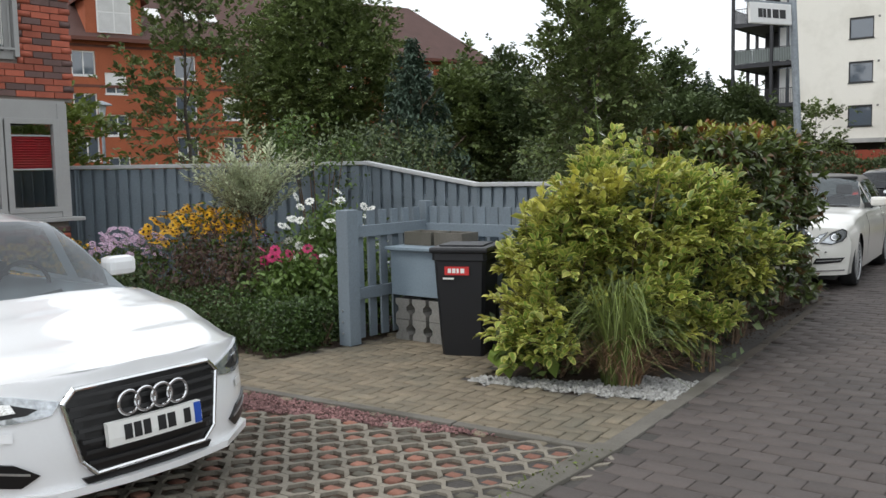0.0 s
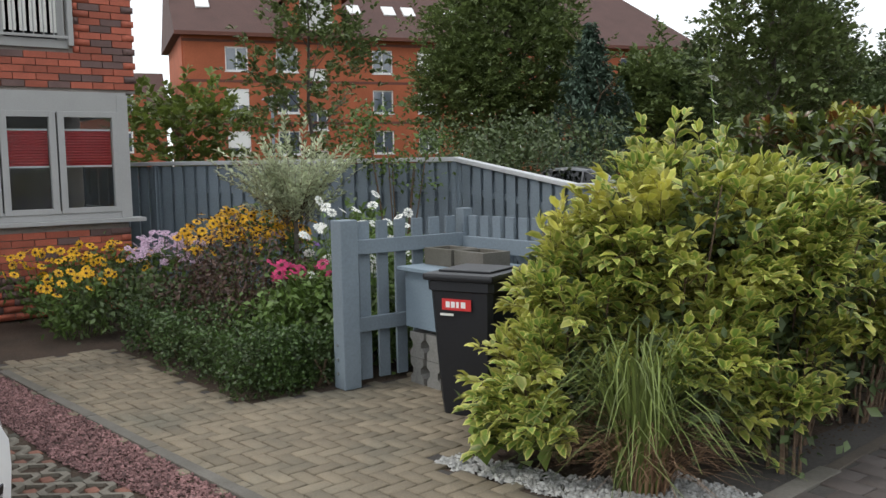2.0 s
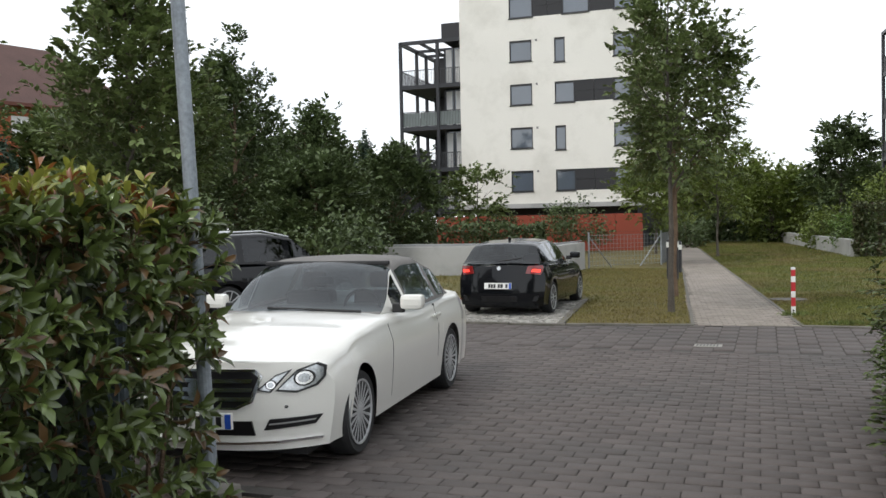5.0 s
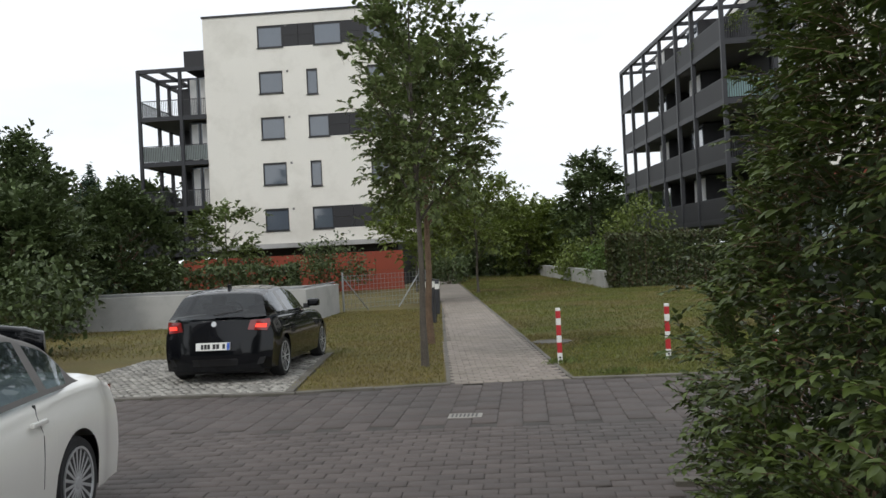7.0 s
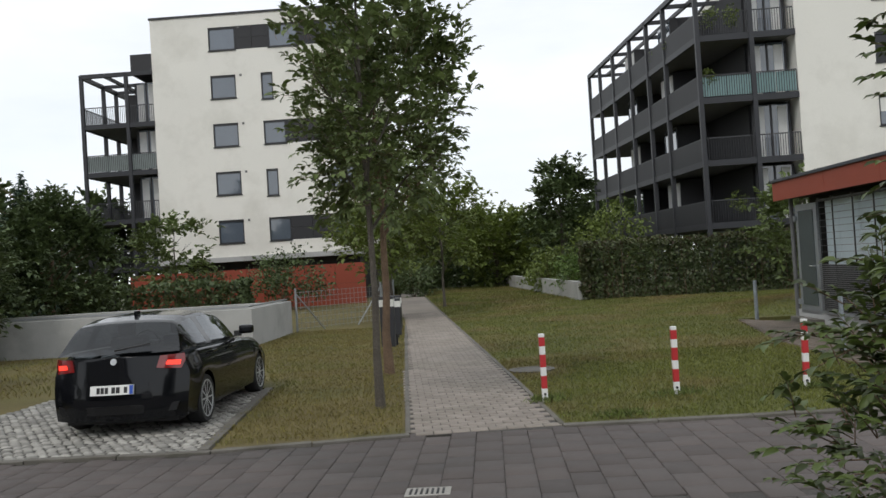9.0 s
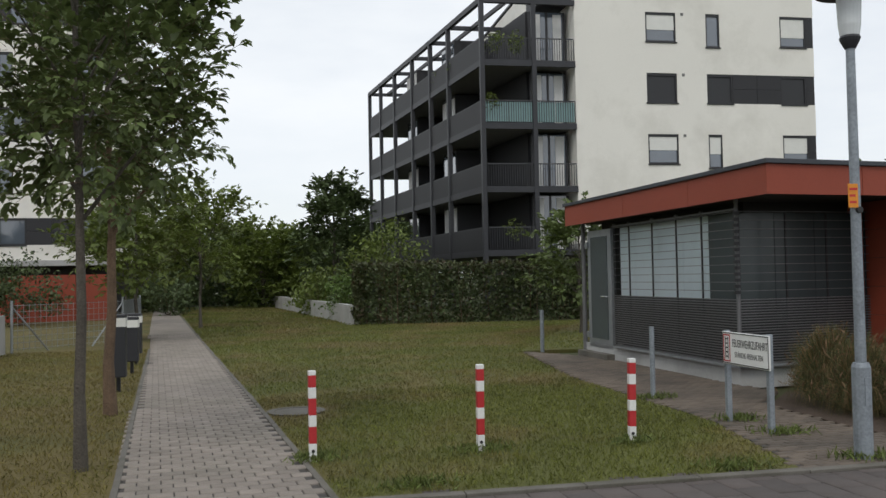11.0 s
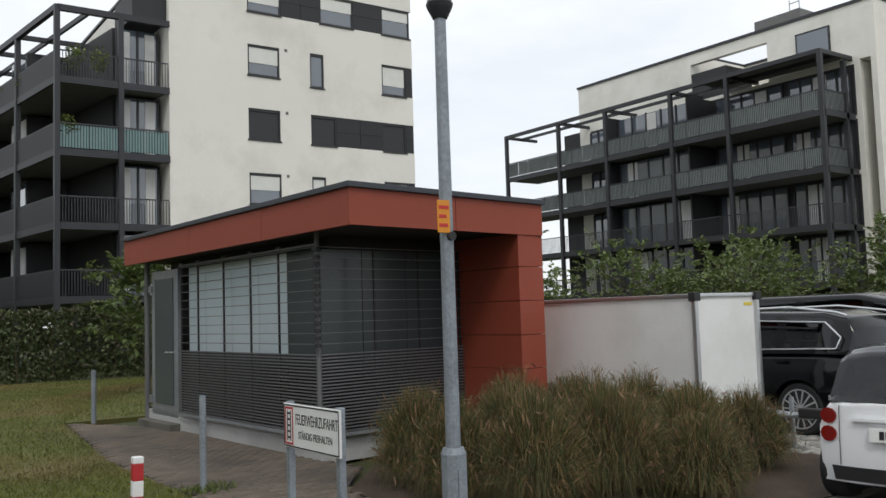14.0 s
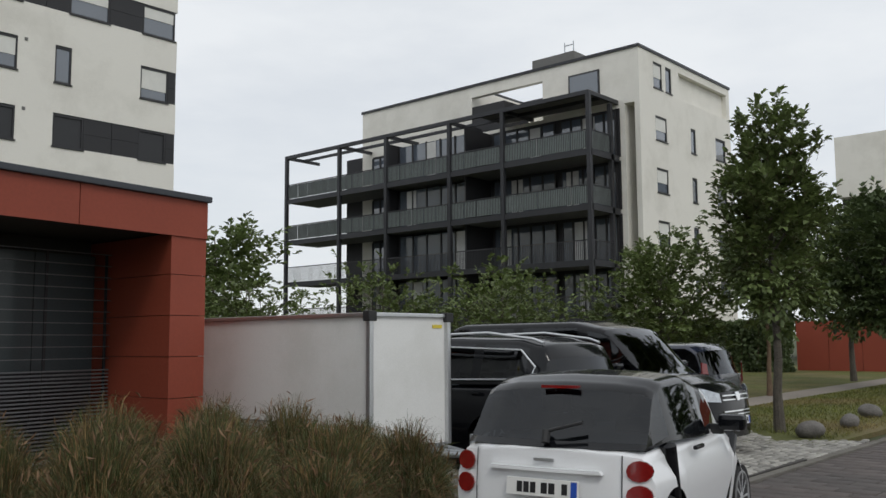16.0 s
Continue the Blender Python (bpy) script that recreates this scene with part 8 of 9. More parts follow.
def grass_dome(x, y, h, rad, n, label):
    """A dense fountain-grass clump: fine blades that leave the inside of a dome and nod outwards."""
    g = thing("grass_clump", label, "ornamental grass", pose(x, y, 0), "grass clumps")
    q = unit(rng.normal(size=(n, 3)) + np.array([[0, 0, 0.25]]))
    q[:, 2] = np.abs(q[:, 2])
    lump = 1 + 0.14 * np.array([noise.noise(Vector(c) * 2.6 + Vector((x, y, 0))) for c in q])[:, None]
    S = q * np.array([[rad, rad, h * 0.84]]) * lump * rng.uniform(0.62, 1.08, (n, 1)) + np.array([[0, 0, h * 0.12]])
    B = S * np.array([[0.42, 0.42, 0.35]])
    stray = rng.normal(size=(n, 3)) * np.array([[0.13, 0.13, 0.05]]) * rad
    flat = np.hypot(q[:, 0], q[:, 1])[:, None]
    fall = h * (0.10 + 0.22 * flat * rng.uniform(0.3, 1.3, (n, 1)))
    seg, pts = 5, []
    for k in range(seg + 1):
        t = k / seg
        p = B + (S - B) * (1.45 * t - 0.45 * t * t) + stray * t * t
        p[:, 2:] += 0.16 * h * np.sin(np.pi * t * 0.8) - fall * t ** 3
        p[:, 2] = np.maximum(p[:, 2], 0.01)
        pts.append(p)
    side = unit(np.cross(S - B + 1e-4, rng.normal(size=(n, 3))))
    V = np.stack([c for k, p in enumerate(pts) for c in (p - side * 0.0034 * (1 - 0.85 * k / seg), p + side * 0.0034 * (1 - 0.85 * k / seg))], 1).reshape(-1, 3)
    i = np.arange(n)[:, None] * (2 * (seg + 1))
    F = np.concatenate([i + np.array([2 * k, 2 * k + 1, 2 * k + 3, 2 * k + 2]) for k in range(seg)], 0)
    dry = np.tile(rng.uniform(0, 1, n) < 0.36, seg)
    arrays("blade_tuft", V, F[~dry], "blade_olive", g)
    arrays("dry_tuft", V, F[dry], "blade_dry", g)["kind"] = "stuff"
    sel = rng.choice(n, n // 12, replace=False)
    sel = sel[q[sel, 2] > 0.35]
    leaves("plume_haze", pts[-1][sel], 0.11, "plume", g, 0.07, 0.2, out=q[sel] + np.array([[0, 0, 0.5]]))["kind"] = "stuff"
    return g


def blooms(parent, C, r, petal, n_pet=9, disc=True, tilt=0.5):
    """Flower heads: a ring of petals and a raised disc at each centre."""
    n = len(C)
    ax = rng.normal(size=(n, 3)) * tilt
    ax[:, 2] += 1
    ax[:, 0] += 0.5
    ax = unit(ax)
    u = unit(np.cross(ax, np.array([[0.3, 0.9, 0.1]])))
    v = np.cross(ax, u)
    V, F = [], []
    for k in range(n_pet):
        a, da = 2 * np.pi * k / n_pet, np.pi / n_pet * 0.92
        for ang, rad, up in ((a, 0.15, 0), (a - da, 0.8, -0.1), (a, 1.0, -0.15), (a + da, 0.8, -0.1)):
            V.append(C + (u * np.cos(ang) + v * np.sin(ang)) * r * rad + ax * r * up)
    V = np.stack(V, 1).reshape(-1, 3)
    m = 4 * n_pet
    i = np.arange(n)[:, None] * m
    F = np.concatenate([i + 4 * k + np.array([0, 1, 2, 3]) for k in range(n_pet)], 0)
    arrays("inflorescence", V, F, petal, parent)["kind"] = "stuff"
    if disc:
        V = np.stack([C + ax * r * 0.35] + [C + (u * np.cos(b) + v * np.sin(b)) * r * 0.32 for b in np.arange(6) * np.pi / 3], 1).reshape(-1, 3)
        i = np.arange(n)[:, None] * 7
        F = np.concatenate([i + np.array([0, 1 + k, 1 + (k + 1) % 6]) for k in range(6)], 0)
        arrays("bloom_centre", V, F, "disc", parent)["kind"] = "stuff"


def flower_plant(label, x, y, h, rad, n_leaf, n_bloom, petal, r=0.04, leaf="leaf_garden", disc=True, top=0.25, ry=None, leaf_size=0.09):
    t = thing("flowering_plant", label, "flower", pose(x, y, 0))
    ry = ry or rad
    P = cloud(n_leaf, (0, 0, h * 0.45), (rad, ry, h * 0.45), 30, rad * 0.2, 0.3)
    P[:, 2] = np.clip(P[:, 2], 0.02, h)
    leaves("foliage", P, leaf_size, leaf, t, 0.22, 0.5)
    a = rng.uniform(0, 2 * np.pi, n_bloom)
    q = np.sqrt(rng.uniform(0, 1, n_bloom))
    C = np.stack([np.cos(a) * rad * q, np.sin(a) * ry * q, h * (1 - top * rng.uniform(0, 1, n_bloom) - 0.15 * q ** 2)], 1)
    blooms(t, C, r, petal, disc=disc)
    bm = bmesh.new()
    for c in C[:: max(1, n_bloom // 40)]:
        rod(bm, (c[0] * 0.5, c[1] * 0.5, 0), tuple(c), 0.004, 0.003, 4)
    part("stalkwork", bm, "leaf_garden", t)["kind"] = "stuff"
    return t


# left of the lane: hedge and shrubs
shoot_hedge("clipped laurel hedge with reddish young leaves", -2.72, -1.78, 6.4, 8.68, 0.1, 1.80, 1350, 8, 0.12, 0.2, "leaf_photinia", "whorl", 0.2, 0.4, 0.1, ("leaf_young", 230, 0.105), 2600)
dog = thing("dogwood_shrub", "large variegated yellow-green dogwood beside the path", "shrub", pose(0, 0, 0))
blobs = [(-2.55, 4.45, 0.62, 0.62, 0.58, 1300), (-2.25, 4.9, 1.0, 0.72, 0.78, 2300), (-1.85, 5.45, 0.88, 0.58, 0.7, 1700), (-2.3, 5.6, 1.0, 0.72, 0.78, 1500), (-1.68, 6.0, 0.66, 0.36, 0.5, 800), (-2.35, 4.0, 0.35, 0.38, 0.32, 500), (-1.9, 4.55, 0.42, 0.46, 0.40, 900), (-1.68, 5.3, 0.42, 0.30, 0.34, 550), (-1.42, 4.85, 0.2, 0.14, 0.18, 120), (-1.74, 6.3, 0.58, 0.32, 0.42, 520)]
B, D = [], []
for x, y, z, r, rz, n in blobs:
    m, nb = int(n * 0.23), max(5, n // 60)
    q = unit(rng.normal(size=(nb, 3)))
    q[:, 2] = np.where(q[:, 2] < -0.45, -q[:, 2], q[:, 2])
    far_out = rng.uniform(0.62, 1.0, (nb, 1))
    k = rng.integers(0, nb, m)
    B.append(np.array([[x, y, z]]) + (q * np.array([[r, r * 1.05, rz]]) * far_out)[k] * rng.uniform(0.6, 0.95, (m, 1)) + rng.normal(size=(m, 3)) * 0.05)
    D.append(q[k] * np.array([[1, 1, 0.5]]) + np.array([[0, 0, 0.42]]) + rng.normal(size=(m, 3)) * 0.32)
B, D = np.concatenate(B), np.concatenate(D)
B[:, 2] = np.maximum(B[:, 2], 0.08)
sprays("foliage", B, D, rng.uniform(0.16, 0.36, (len(B), 1)), 4, 0.098, "leaf_dogwood", dog, 0.28, "opposite", 0.1)
# inner leaves coloured darker than the dogwood's own, painting its shaded inside
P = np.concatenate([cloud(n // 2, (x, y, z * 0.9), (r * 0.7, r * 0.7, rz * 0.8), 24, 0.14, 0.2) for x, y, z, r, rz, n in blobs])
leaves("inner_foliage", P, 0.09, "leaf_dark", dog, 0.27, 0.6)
bm = bmesh.new()
random.seed(4)
for x, y, z, r, rz, n in blobs:
    for i in range(9):
        a = random.random() * 6.28
        rod(bm, (x + 0.1 * math.cos(a), y + 0.1 * math.sin(a), -0.03), (x + r * 0.8 * math.cos(a), y + r * 0.8 * math.sin(a), z + rz * random.uniform(0.1, 0.8)), 0.012, 0.004, 5)
part("branchwork", bm, "bark_warm", dog)["kind"] = "stuff"
grass_clump(-1.72, 3.98, 0.92, 0.52, 300, "blade", "arching green ornamental grass in white chippings", None, 0.0075, arch=0.6, tuft=0.25, inner=0.02)
grass_clump(-1.70, 4.0, 0.5, 0.42, 420, "plume", "dry brown base of the ornamental grass", None, 0.005, arch=0.3, tuft=0.3)
ho = thing("hosta", "light green broad-leaved hosta under the dogwood", "plant", pose(-2.45, 3.72, 0))
a = rng.uniform(0, 2 * np.pi, 60)
q = rng.uniform(0.05, 0.34, 60)
leaves("foliage", np.stack([np.cos(a) * q, np.sin(a) * q * 0.7, 0.22 - q * 0.45 + rng.uniform(0, 0.06, 60)], 1), 0.17, "hosta", ho, 0.34, 0.8, out=np.stack([np.cos(a), np.sin(a), a * 0], 1))
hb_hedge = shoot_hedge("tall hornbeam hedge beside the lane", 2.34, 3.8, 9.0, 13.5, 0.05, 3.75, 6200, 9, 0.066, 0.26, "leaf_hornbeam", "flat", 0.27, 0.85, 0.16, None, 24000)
for ch in hb_hedge.children:
    co = np.empty(len(ch.data.vertices) * 3, dtype=np.float32)
    ch.data.vertices.foreach_get("co", co)
    co = co.reshape(-1, 3)
    co[:, 0] += 0.26 * np.maximum(0, co[:, 2] - 0.9)
    ch.data.vertices.foreach_set("co", co.ravel())

# flower bed behind the box edging
hedge("low clipped box edging", -7.2, -4.75, 3.08, 3.75, 0.02, 0.46, 9000, 0.032, "leaf_box", 0.36, 0.05, None, 0.05)
hedge("low clipped box edging", -4.98, -4.68, 3.4, 4.2, 0.02, 0.42, 2500, 0.032, "leaf_box", 0.36, 0.05, None, 0.04)
shrub("bronze-leaved spirea with dull red foliage", -6.55, 3.95, 1.12, 0.68, 2600, 0.06, "leaf_brown", aspect=0.25)
flower_plant("yellow coneflowers in full bloom", -7.7, 4.6, 1.32, 0.62, 1200, 230, "yellow_petal", 0.056, ry=0.75)
flower_plant("yellow coneflowers against the house wall", -9.15, 3.2, 0.92, 0.45, 900, 70, "yellow_petal", 0.055, ry=0.9)
flower_plant("yellow coneflowers at the bed's edge", -8.2, 2.95, 0.75, 0.35, 500, 22, "yellow_petal", 0.055, ry=0.4)
flower_plant("pale lilac phlox in bloom", -8.35, 3.95, 1.05, 0.42, 700, 130, "lilac_petal", 0.042, disc=False, ry=0.5)
flower_plant("magenta coneflowers in bloom", -5.65, 4.15, 0.98, 0.32, 700, 22, "pink_petal", 0.062)
flower_plant("white anemones on tall stems", -5.55, 4.75, 1.5, 0.6, 1600, 48, "white_petal", 0.055, disc=False, top=0.5)
flower_plant("white hydrangea by the house", -9.1, 1.75, 1.0, 0.42, 700, 60, "white_petal", 0.06, disc=False)
flower_plant("purple allium and yellow daisies", -7.25, 4.9, 1.35, 0.28, 300, 5, "purple_petal", 0.055, disc=False)
shrub("mixed green perennials in the bed", -5.5, 4.1, 0.85, 0.62, 2200, 0.07, "leaf_garden", "plant", "perennials", stems=False, ry=0.6)
shrub("mixed green perennials before the fence", -6.6, 5.4, 0.95, 0.9, 2200, 0.08, "leaf_garden", "plant", "perennials", stems=False, ry=0.9)
shrub("green perennials below the bay window", -8.4, 3.5, 0.62, 0.9, 2200, 0.07, "leaf_dark", "plant", "perennials", stems=False, ry=0.75)
shrub("green perennials beside the enclosure", -4.95, 4.75, 0.75, 0.4, 1000, 0.11, "leaf_garden", "plant", "perennials", stems=False, ry=0.55)
wl = thing("dwarf_willow", "white-variegated dwarf willow on a stem", "tree", pose(-7.05, 4.85, 0))
part("trunk", rod(bmesh.new(), (0, 0, 0), (0, 0, 1.35), 0.03, 0.022), "bark", wl)
m = 120
a = rng.uniform(0, 2 * np.pi, m)
lean = rng.uniform(0.15, 1.0, (m, 1))
D = np.stack([np.cos(a), np.sin(a), a * 0], 1) * lean + np.array([[0, 0, 0.95]])
B = np.array([[0, 0, 1.0]]) + np.array([[0, 0, 0.35]]) * rng.uniform(0, 1, (m, 1)) + np.stack([np.cos(a), np.sin(a), a * 0], 1) * 0.08
sprays("crown", B, D, rng.uniform(0.5, 1.15, (m, 1)), 13, 0.08, "leaf_willow", wl, 0.17, "opposite", 0.2)
shrub("climbing rose bush against the fence", -7.95, 6.75, 2.55, 0.62, 1100, 0.07, "leaf_garden", clumps=26, clump=0.22, base=1.2)
hk = thing("hollyhock", "tall pale hollyhock behind the hedge", "flower", pose(-3.8, 7.75, 0, 4, -3, 0))
part("stem", rod(bmesh.new(), (0, 0, 0), (0, 0, 2.75), 0.012, 0.006), "leaf_garden", hk)
zz = np.linspace(1.7, 2.75, 26)
C = np.stack([rng.normal(size=26) * 0.03, rng.normal(size=26) * 0.03, zz], 1)
leaves("bud_cluster", C, 0.06, "leaf_light", hk, 0.4, 0.4)
blooms(hk, C[3:20:5] + np.array([[0.04, 0.0, 0.0]]), 0.055, "white_petal", 6, False)
shrub("green climbing plant behind the pickets", -3.4, 6.4, 1.35, 0.5, 900, 0.09, "leaf_garden", stems=True)

# trees behind the fence
tree("slender multi-stemmed tree behind the fence", -14.0, 8.9, 6.4, 0.8, 1.35, 4200, 0.09, "leaf_tree", r=0.05, clumps=55, shape="egg", clump=0.2)
tree("broad dark deciduous tree", -30.0, 28.0, 10.4, 1.0, 4.3, 34000, 0.19, "leaf_tree", r=0.25, clumps=150, clump=0.14)
tree("dark deciduous tree in the row", -24.2, 31.4, 6.6, 1.0, 1.9, 6500, 0.22, "leaf_tree", r=0.2, clumps=90)
tree("blue-green pine behind the fence", -21.0, 24.0, 6.6, 0.3, 2.7, 12000, 0.24, "leaf_pine", "bark_warm", 0.12, 90, "cone", aspect=0.16)
tree("columnar tree across the street", -10.0, 18.0, 8.0, 0.5, 1.5, 12000, 0.12, "leaf_tree", r=0.09, clumps=130, shape="egg")
tree("smaller round tree behind the fence", -19.0, 8.3, 3.6, 0.6, 1.6, 3000, 0.14, "leaf_light", r=0.07)
for i, (x, y, h, r, kind) in enumerate(((-22.5, 32.6, 5.6, 1.9, "egg"), (-20.0, 36.5, 9.6, 2.4, "egg"), (-16.0, 36.0, 6.4, 2.4, "egg"), (-14.6, 40.5, 5.0, 2.2, "egg"), (-22.5, 41.0, 8.6, 2.8, "egg"), (-18.0, 45.0, 6.4, 2.6, "cone"), (-26.5, 38.0, 8.2, 2.6, "egg"), (-13.2, 31.0, 4.2, 1.8, "egg"), (-31, 41, 8.0, 2.8, "egg"))):
    tree("dark pine in the row along the street" if kind == "cone" else "dark leafy tree in the row along the street", x, y, h, 0.4, r, 9500 if kind == "cone" else 9000, 0.2 if kind == "cone" else 0.165, "leaf_pine" if kind == "cone" else "leaf_dark", "bark_warm", 0.13, 80, kind, "street tree row", aspect=0.16 if kind == "cone" else 0.3)
for x, y, h, r in ((-27, 55, 7.0, 3.2), (-32, 60, 7.5, 3.6), (-36, 53, 7.5, 3.6), (-42, 63, 9, 4.2), (-25, 68, 7, 3.2)):
    tree("distant dark tree behind the apartment block", x, y, h, 0.3, r, 3800, 0.42, "leaf_dark", r=0.2, clumps=70, group="distant trees")
for x, y, h, r in ((-16.5, 16.5, 3.0, 1.6), (-18.0, 20.5, 3.2, 1.7), (-22.5, 19.0, 3.0, 1.8), (-26.0, 22.5, 3.2, 2.0), (-22.0, 12.5, 2.0, 1.3), (-14.5, 25.0, 2.8, 1.6), (-17.5, 29.0, 3.2, 1.8), (-9.5, 25.5, 2.0, 1.2)):
    shrub("dense green shrub behind the fence", x, y, h, r, 2200, 0.16, "leaf_dark")

# along the foot path
tree("young lime tree beside the path", -0.53, 21.5, 6.5, 2.5, 1.2, 7600, 0.085, "leaf_tree", r=0.055, clumps=85, shape="round", group="path trees", clump=0.15, dx=0.2)
tree("young lime tree further along the path", -0.85, 25.1, 6.2, 2.5, 1.05, 5400, 0.085, "leaf_tree", r=0.075, clumps=80, shape="round", group="path trees", bark="bark_warm", dx=0.1)
tree("light green locust tree by the path", -2.6, 40.5, 5.6, 1.6, 1.8, 4200, 0.14, "leaf_light", r=0.06, clumps=60, group="path trees")
tree("light green locust tree by the path", -1.2, 47.0, 5.4, 1.6, 1.7, 3200, 0.15, "leaf_light", r=0.06, clumps=60, group="path trees")
tree("light green locust tree by the path", -4.6, 52.0, 5.2, 1.4, 1.8, 3000, 0.16, "leaf_light", r=0.06, clumps=60, group="path trees")
for x, y, h, r, lf in ((-6.5, 84, 5.0, 3.6, "leaf_tree"), (-1.5, 92, 5.4, 4.0, "leaf_tree"), (-12, 80, 7.0, 3.8, "leaf_tree"), (4.9, 90, 4.6, 3.6, "leaf_tree"), (-18, 90, 10, 5, "leaf_dark"), (12, 96, 7, 4.5, "leaf_dark"), (20, 100, 10, 5, "leaf_dark")):
    tree("distant tree at the end of the path", x, y, h, 0.1, r, 6500, 0.45, lf, r=0.2, clumps=70, group="distant trees")
tree("dark tree beyond the hedge", 4.9, 61.5, 7.6, 0.8, 1.9, 3600, 0.26, "leaf_dark", r=0.12, clumps=50)
tree("pale willow at the end of the lawn", 1.0, 72.0, 5.2, 0.3, 3.0, 5200, 0.28, "leaf_light", r=0.15, clumps=60)
shrub("bright green shrub above the hedge", 6.2, 50.5, 4.2, 1.7, 2600, 0.18, "leaf_light")
shrub("silvery green shrub by the retaining wall", 3.8, 57.0, 2.3, 1.4, 1500, 0.2, "leaf_light")
shrub("tall perennials behind the retaining wall", 4.7, 50.0, 2.0, 1.2, 1500, 0.16, "leaf_garden")
shrub("green shrub beside the path's end", -3.9, 62.0, 2.4, 1.4, 1500, 0.2, "leaf_dark")
shrub("green shrub beside the path's end", -5.6, 70.0, 2.6, 1.8, 1500, 0.25, "leaf_tree")
hedge("tall beech hedge below the apartment block", 4.5, 13.6, 46.0, 47.2, 0.0, 2.35, 12000, 0.14, "leaf_beech", 0.32, 0.15, None, 0.12)
hedge("dark clipped hedge behind the ramp wall", -24.0, -9.0, 45.0, 46.0, 0.0, 1.7, 6500, 0.2, "leaf_dark", 0.32, 0.12, None, 0.1)
hedge("dark hedge closing the lawn", -9.0, 7.0, 80.0, 81.2, 0.0, 2.2, 6000, 0.3, "leaf_dark", 0.32, 0.12, None, 0.1)
tree("small tree before the red annex", -14.4, 52.0, 5.0, 1.4, 1.6, 1500, 0.2, "leaf_tree", r=0.06, clumps=30)
shrub("dense ivy-green bush before the red annex", -9.2, 54.0, 3.0, 1.9, 2200, 0.2, "leaf_dark")
shrub("green bush before the red annex", -14.2, 54.5, 2.3, 1.5, 1500, 0.2, "leaf_dark")
tree("small tree at the shed's back corner", 10.4, 38.0, 4.0, 0.9, 1.3, 2200, 0.16, "leaf_tree", r=0.05, clumps=40)

# parking side
tree("round-headed pear tree beside the parking bays", 21.05, 21.45, 5.75, 1.75, 0.86, 6800, 0.105, "leaf_tree", r=0.085, clumps=110, shape="round", clump=0.14)
tree("second young tree on the far lawn", 41.1, 26.26, 6.3, 2.0, 1.7, 6500, 0.18, "leaf_tree", r=0.11, clumps=80)
tree("slender young tree beside the far path", 30.7, 25.4, 5.4, 2.2, 1.0, 3600, 0.15, "leaf_tree", "bark_warm", 0.07, 50)
tree("third young tree on the far lawn", 36.0, 23.55, 6.4, 1.9, 1.9, 8500, 0.17, "leaf_dark", r=0.11, clumps=80)
for x, y, h, r in ((23.8, 34.0, 3.6, 1.9), (26.4, 31.6, 3.7, 1.7), (20.8, 36.5, 3.6, 1.8), (29.2, 33.5, 3.8, 2.0)):
    tree("loose fruit tree before the balconies", x, y, h, 0.9, r, 3000, 0.105, "leaf_tree", r=0.06, clumps=40, group="fruit trees", clump=0.24)
tree("dense round tree before the end wall", 30.5, 28.6, 4.5, 0.7, 2.2, 8500, 0.13, "leaf_tree", r=0.1, clumps=80)
tree("leafy tree behind the trailer", 22.4, 40.5, 5.6, 0.8, 2.0, 3600, 0.19, "leaf_tree", r=0.09, clumps=50)
hedge("dense green hedge beside the red wall", 48.2, 49.6, 31.6, 36.6, 0.0, 2.5, 9000, 0.2, "leaf_dark", 0.32, 0.15, None, 0.14)
hedge("yellow-green hedge below the balconies", 47.6, 49.0, 36.8, 41.0, 0.0, 2.4, 5000, 0.2, "leaf_light", 0.32, 0.15, None, 0.14)
for x, y, h, r in ((80, 55, 11, 6), (92, 44, 12, 6), (75, 75, 11, 6), (50, 90, 10, 6), (85, 8, 10, 6), (36, 95, 10, 6)):
    tree("distant tree beyond the apartment blocks", x, y, h, 0.3, r, 2600, 0.6, "leaf_dark", r=0.25, clumps=60, group="distant trees")
for x, y, h, r in ((8.35, 23.05, 1.1, 0.6), (9.05, 22.35, 1.2, 0.66), (8.55, 21.45, 1.1, 0.62), (9.4, 21.3, 1.15, 0.66), (10.0, 22.15, 1.2, 0.66), (9.7, 23.2, 1.1, 0.6), (10.55, 21.25, 1.05, 0.62), (10.95, 22.3, 1.15, 0.62), (11.45, 21.25, 0.95, 0.56), (8.2, 22.25, 1.0, 0.5), (9.85, 20.6, 0.85, 0.52), (10.6, 23.1, 1.1, 0.55), (11.7, 22.2, 0.95, 0.5)):
    grass_dome(x, y, h * 0.97, r, 5600, "large tawny fountain grass clump beside the shed")
bst = bmesh.new()
bmesh.ops.create_icosphere(bst, subdivisions=3, radius=0.25)
for v in bst.verts:
    k = 1 + 0.18 * noise.noise(v.co * 4)
    v.co = Vector((v.co.x * 1.05 * k, v.co.y * 0.8 * k, v.co.z * 0.68 * k + 0.14))
bo = part("boulder", bst, "stone", None, "", True)
tagged(bo, "rounded brown boulder at the bed's corner", "stone", "boulders")
bo.matrix_basis = pose(8.28, 19.86, 0)
for x, y, s in ((20.45, 20.72, 0.9), (22.55, 20.75, 0.82), (25.0, 21.1, 0.9)):
    c = copy_thing(bo, pose(x, y, 0, 0, 0, x * 40))
    c.data = c.data.copy()
    c.data.materials[0] = M["stone_grey"]
    c.scale = (s, s, s)
    tagged(c, "grey rounded boulder on the lawn edge", "stone", "boulders")

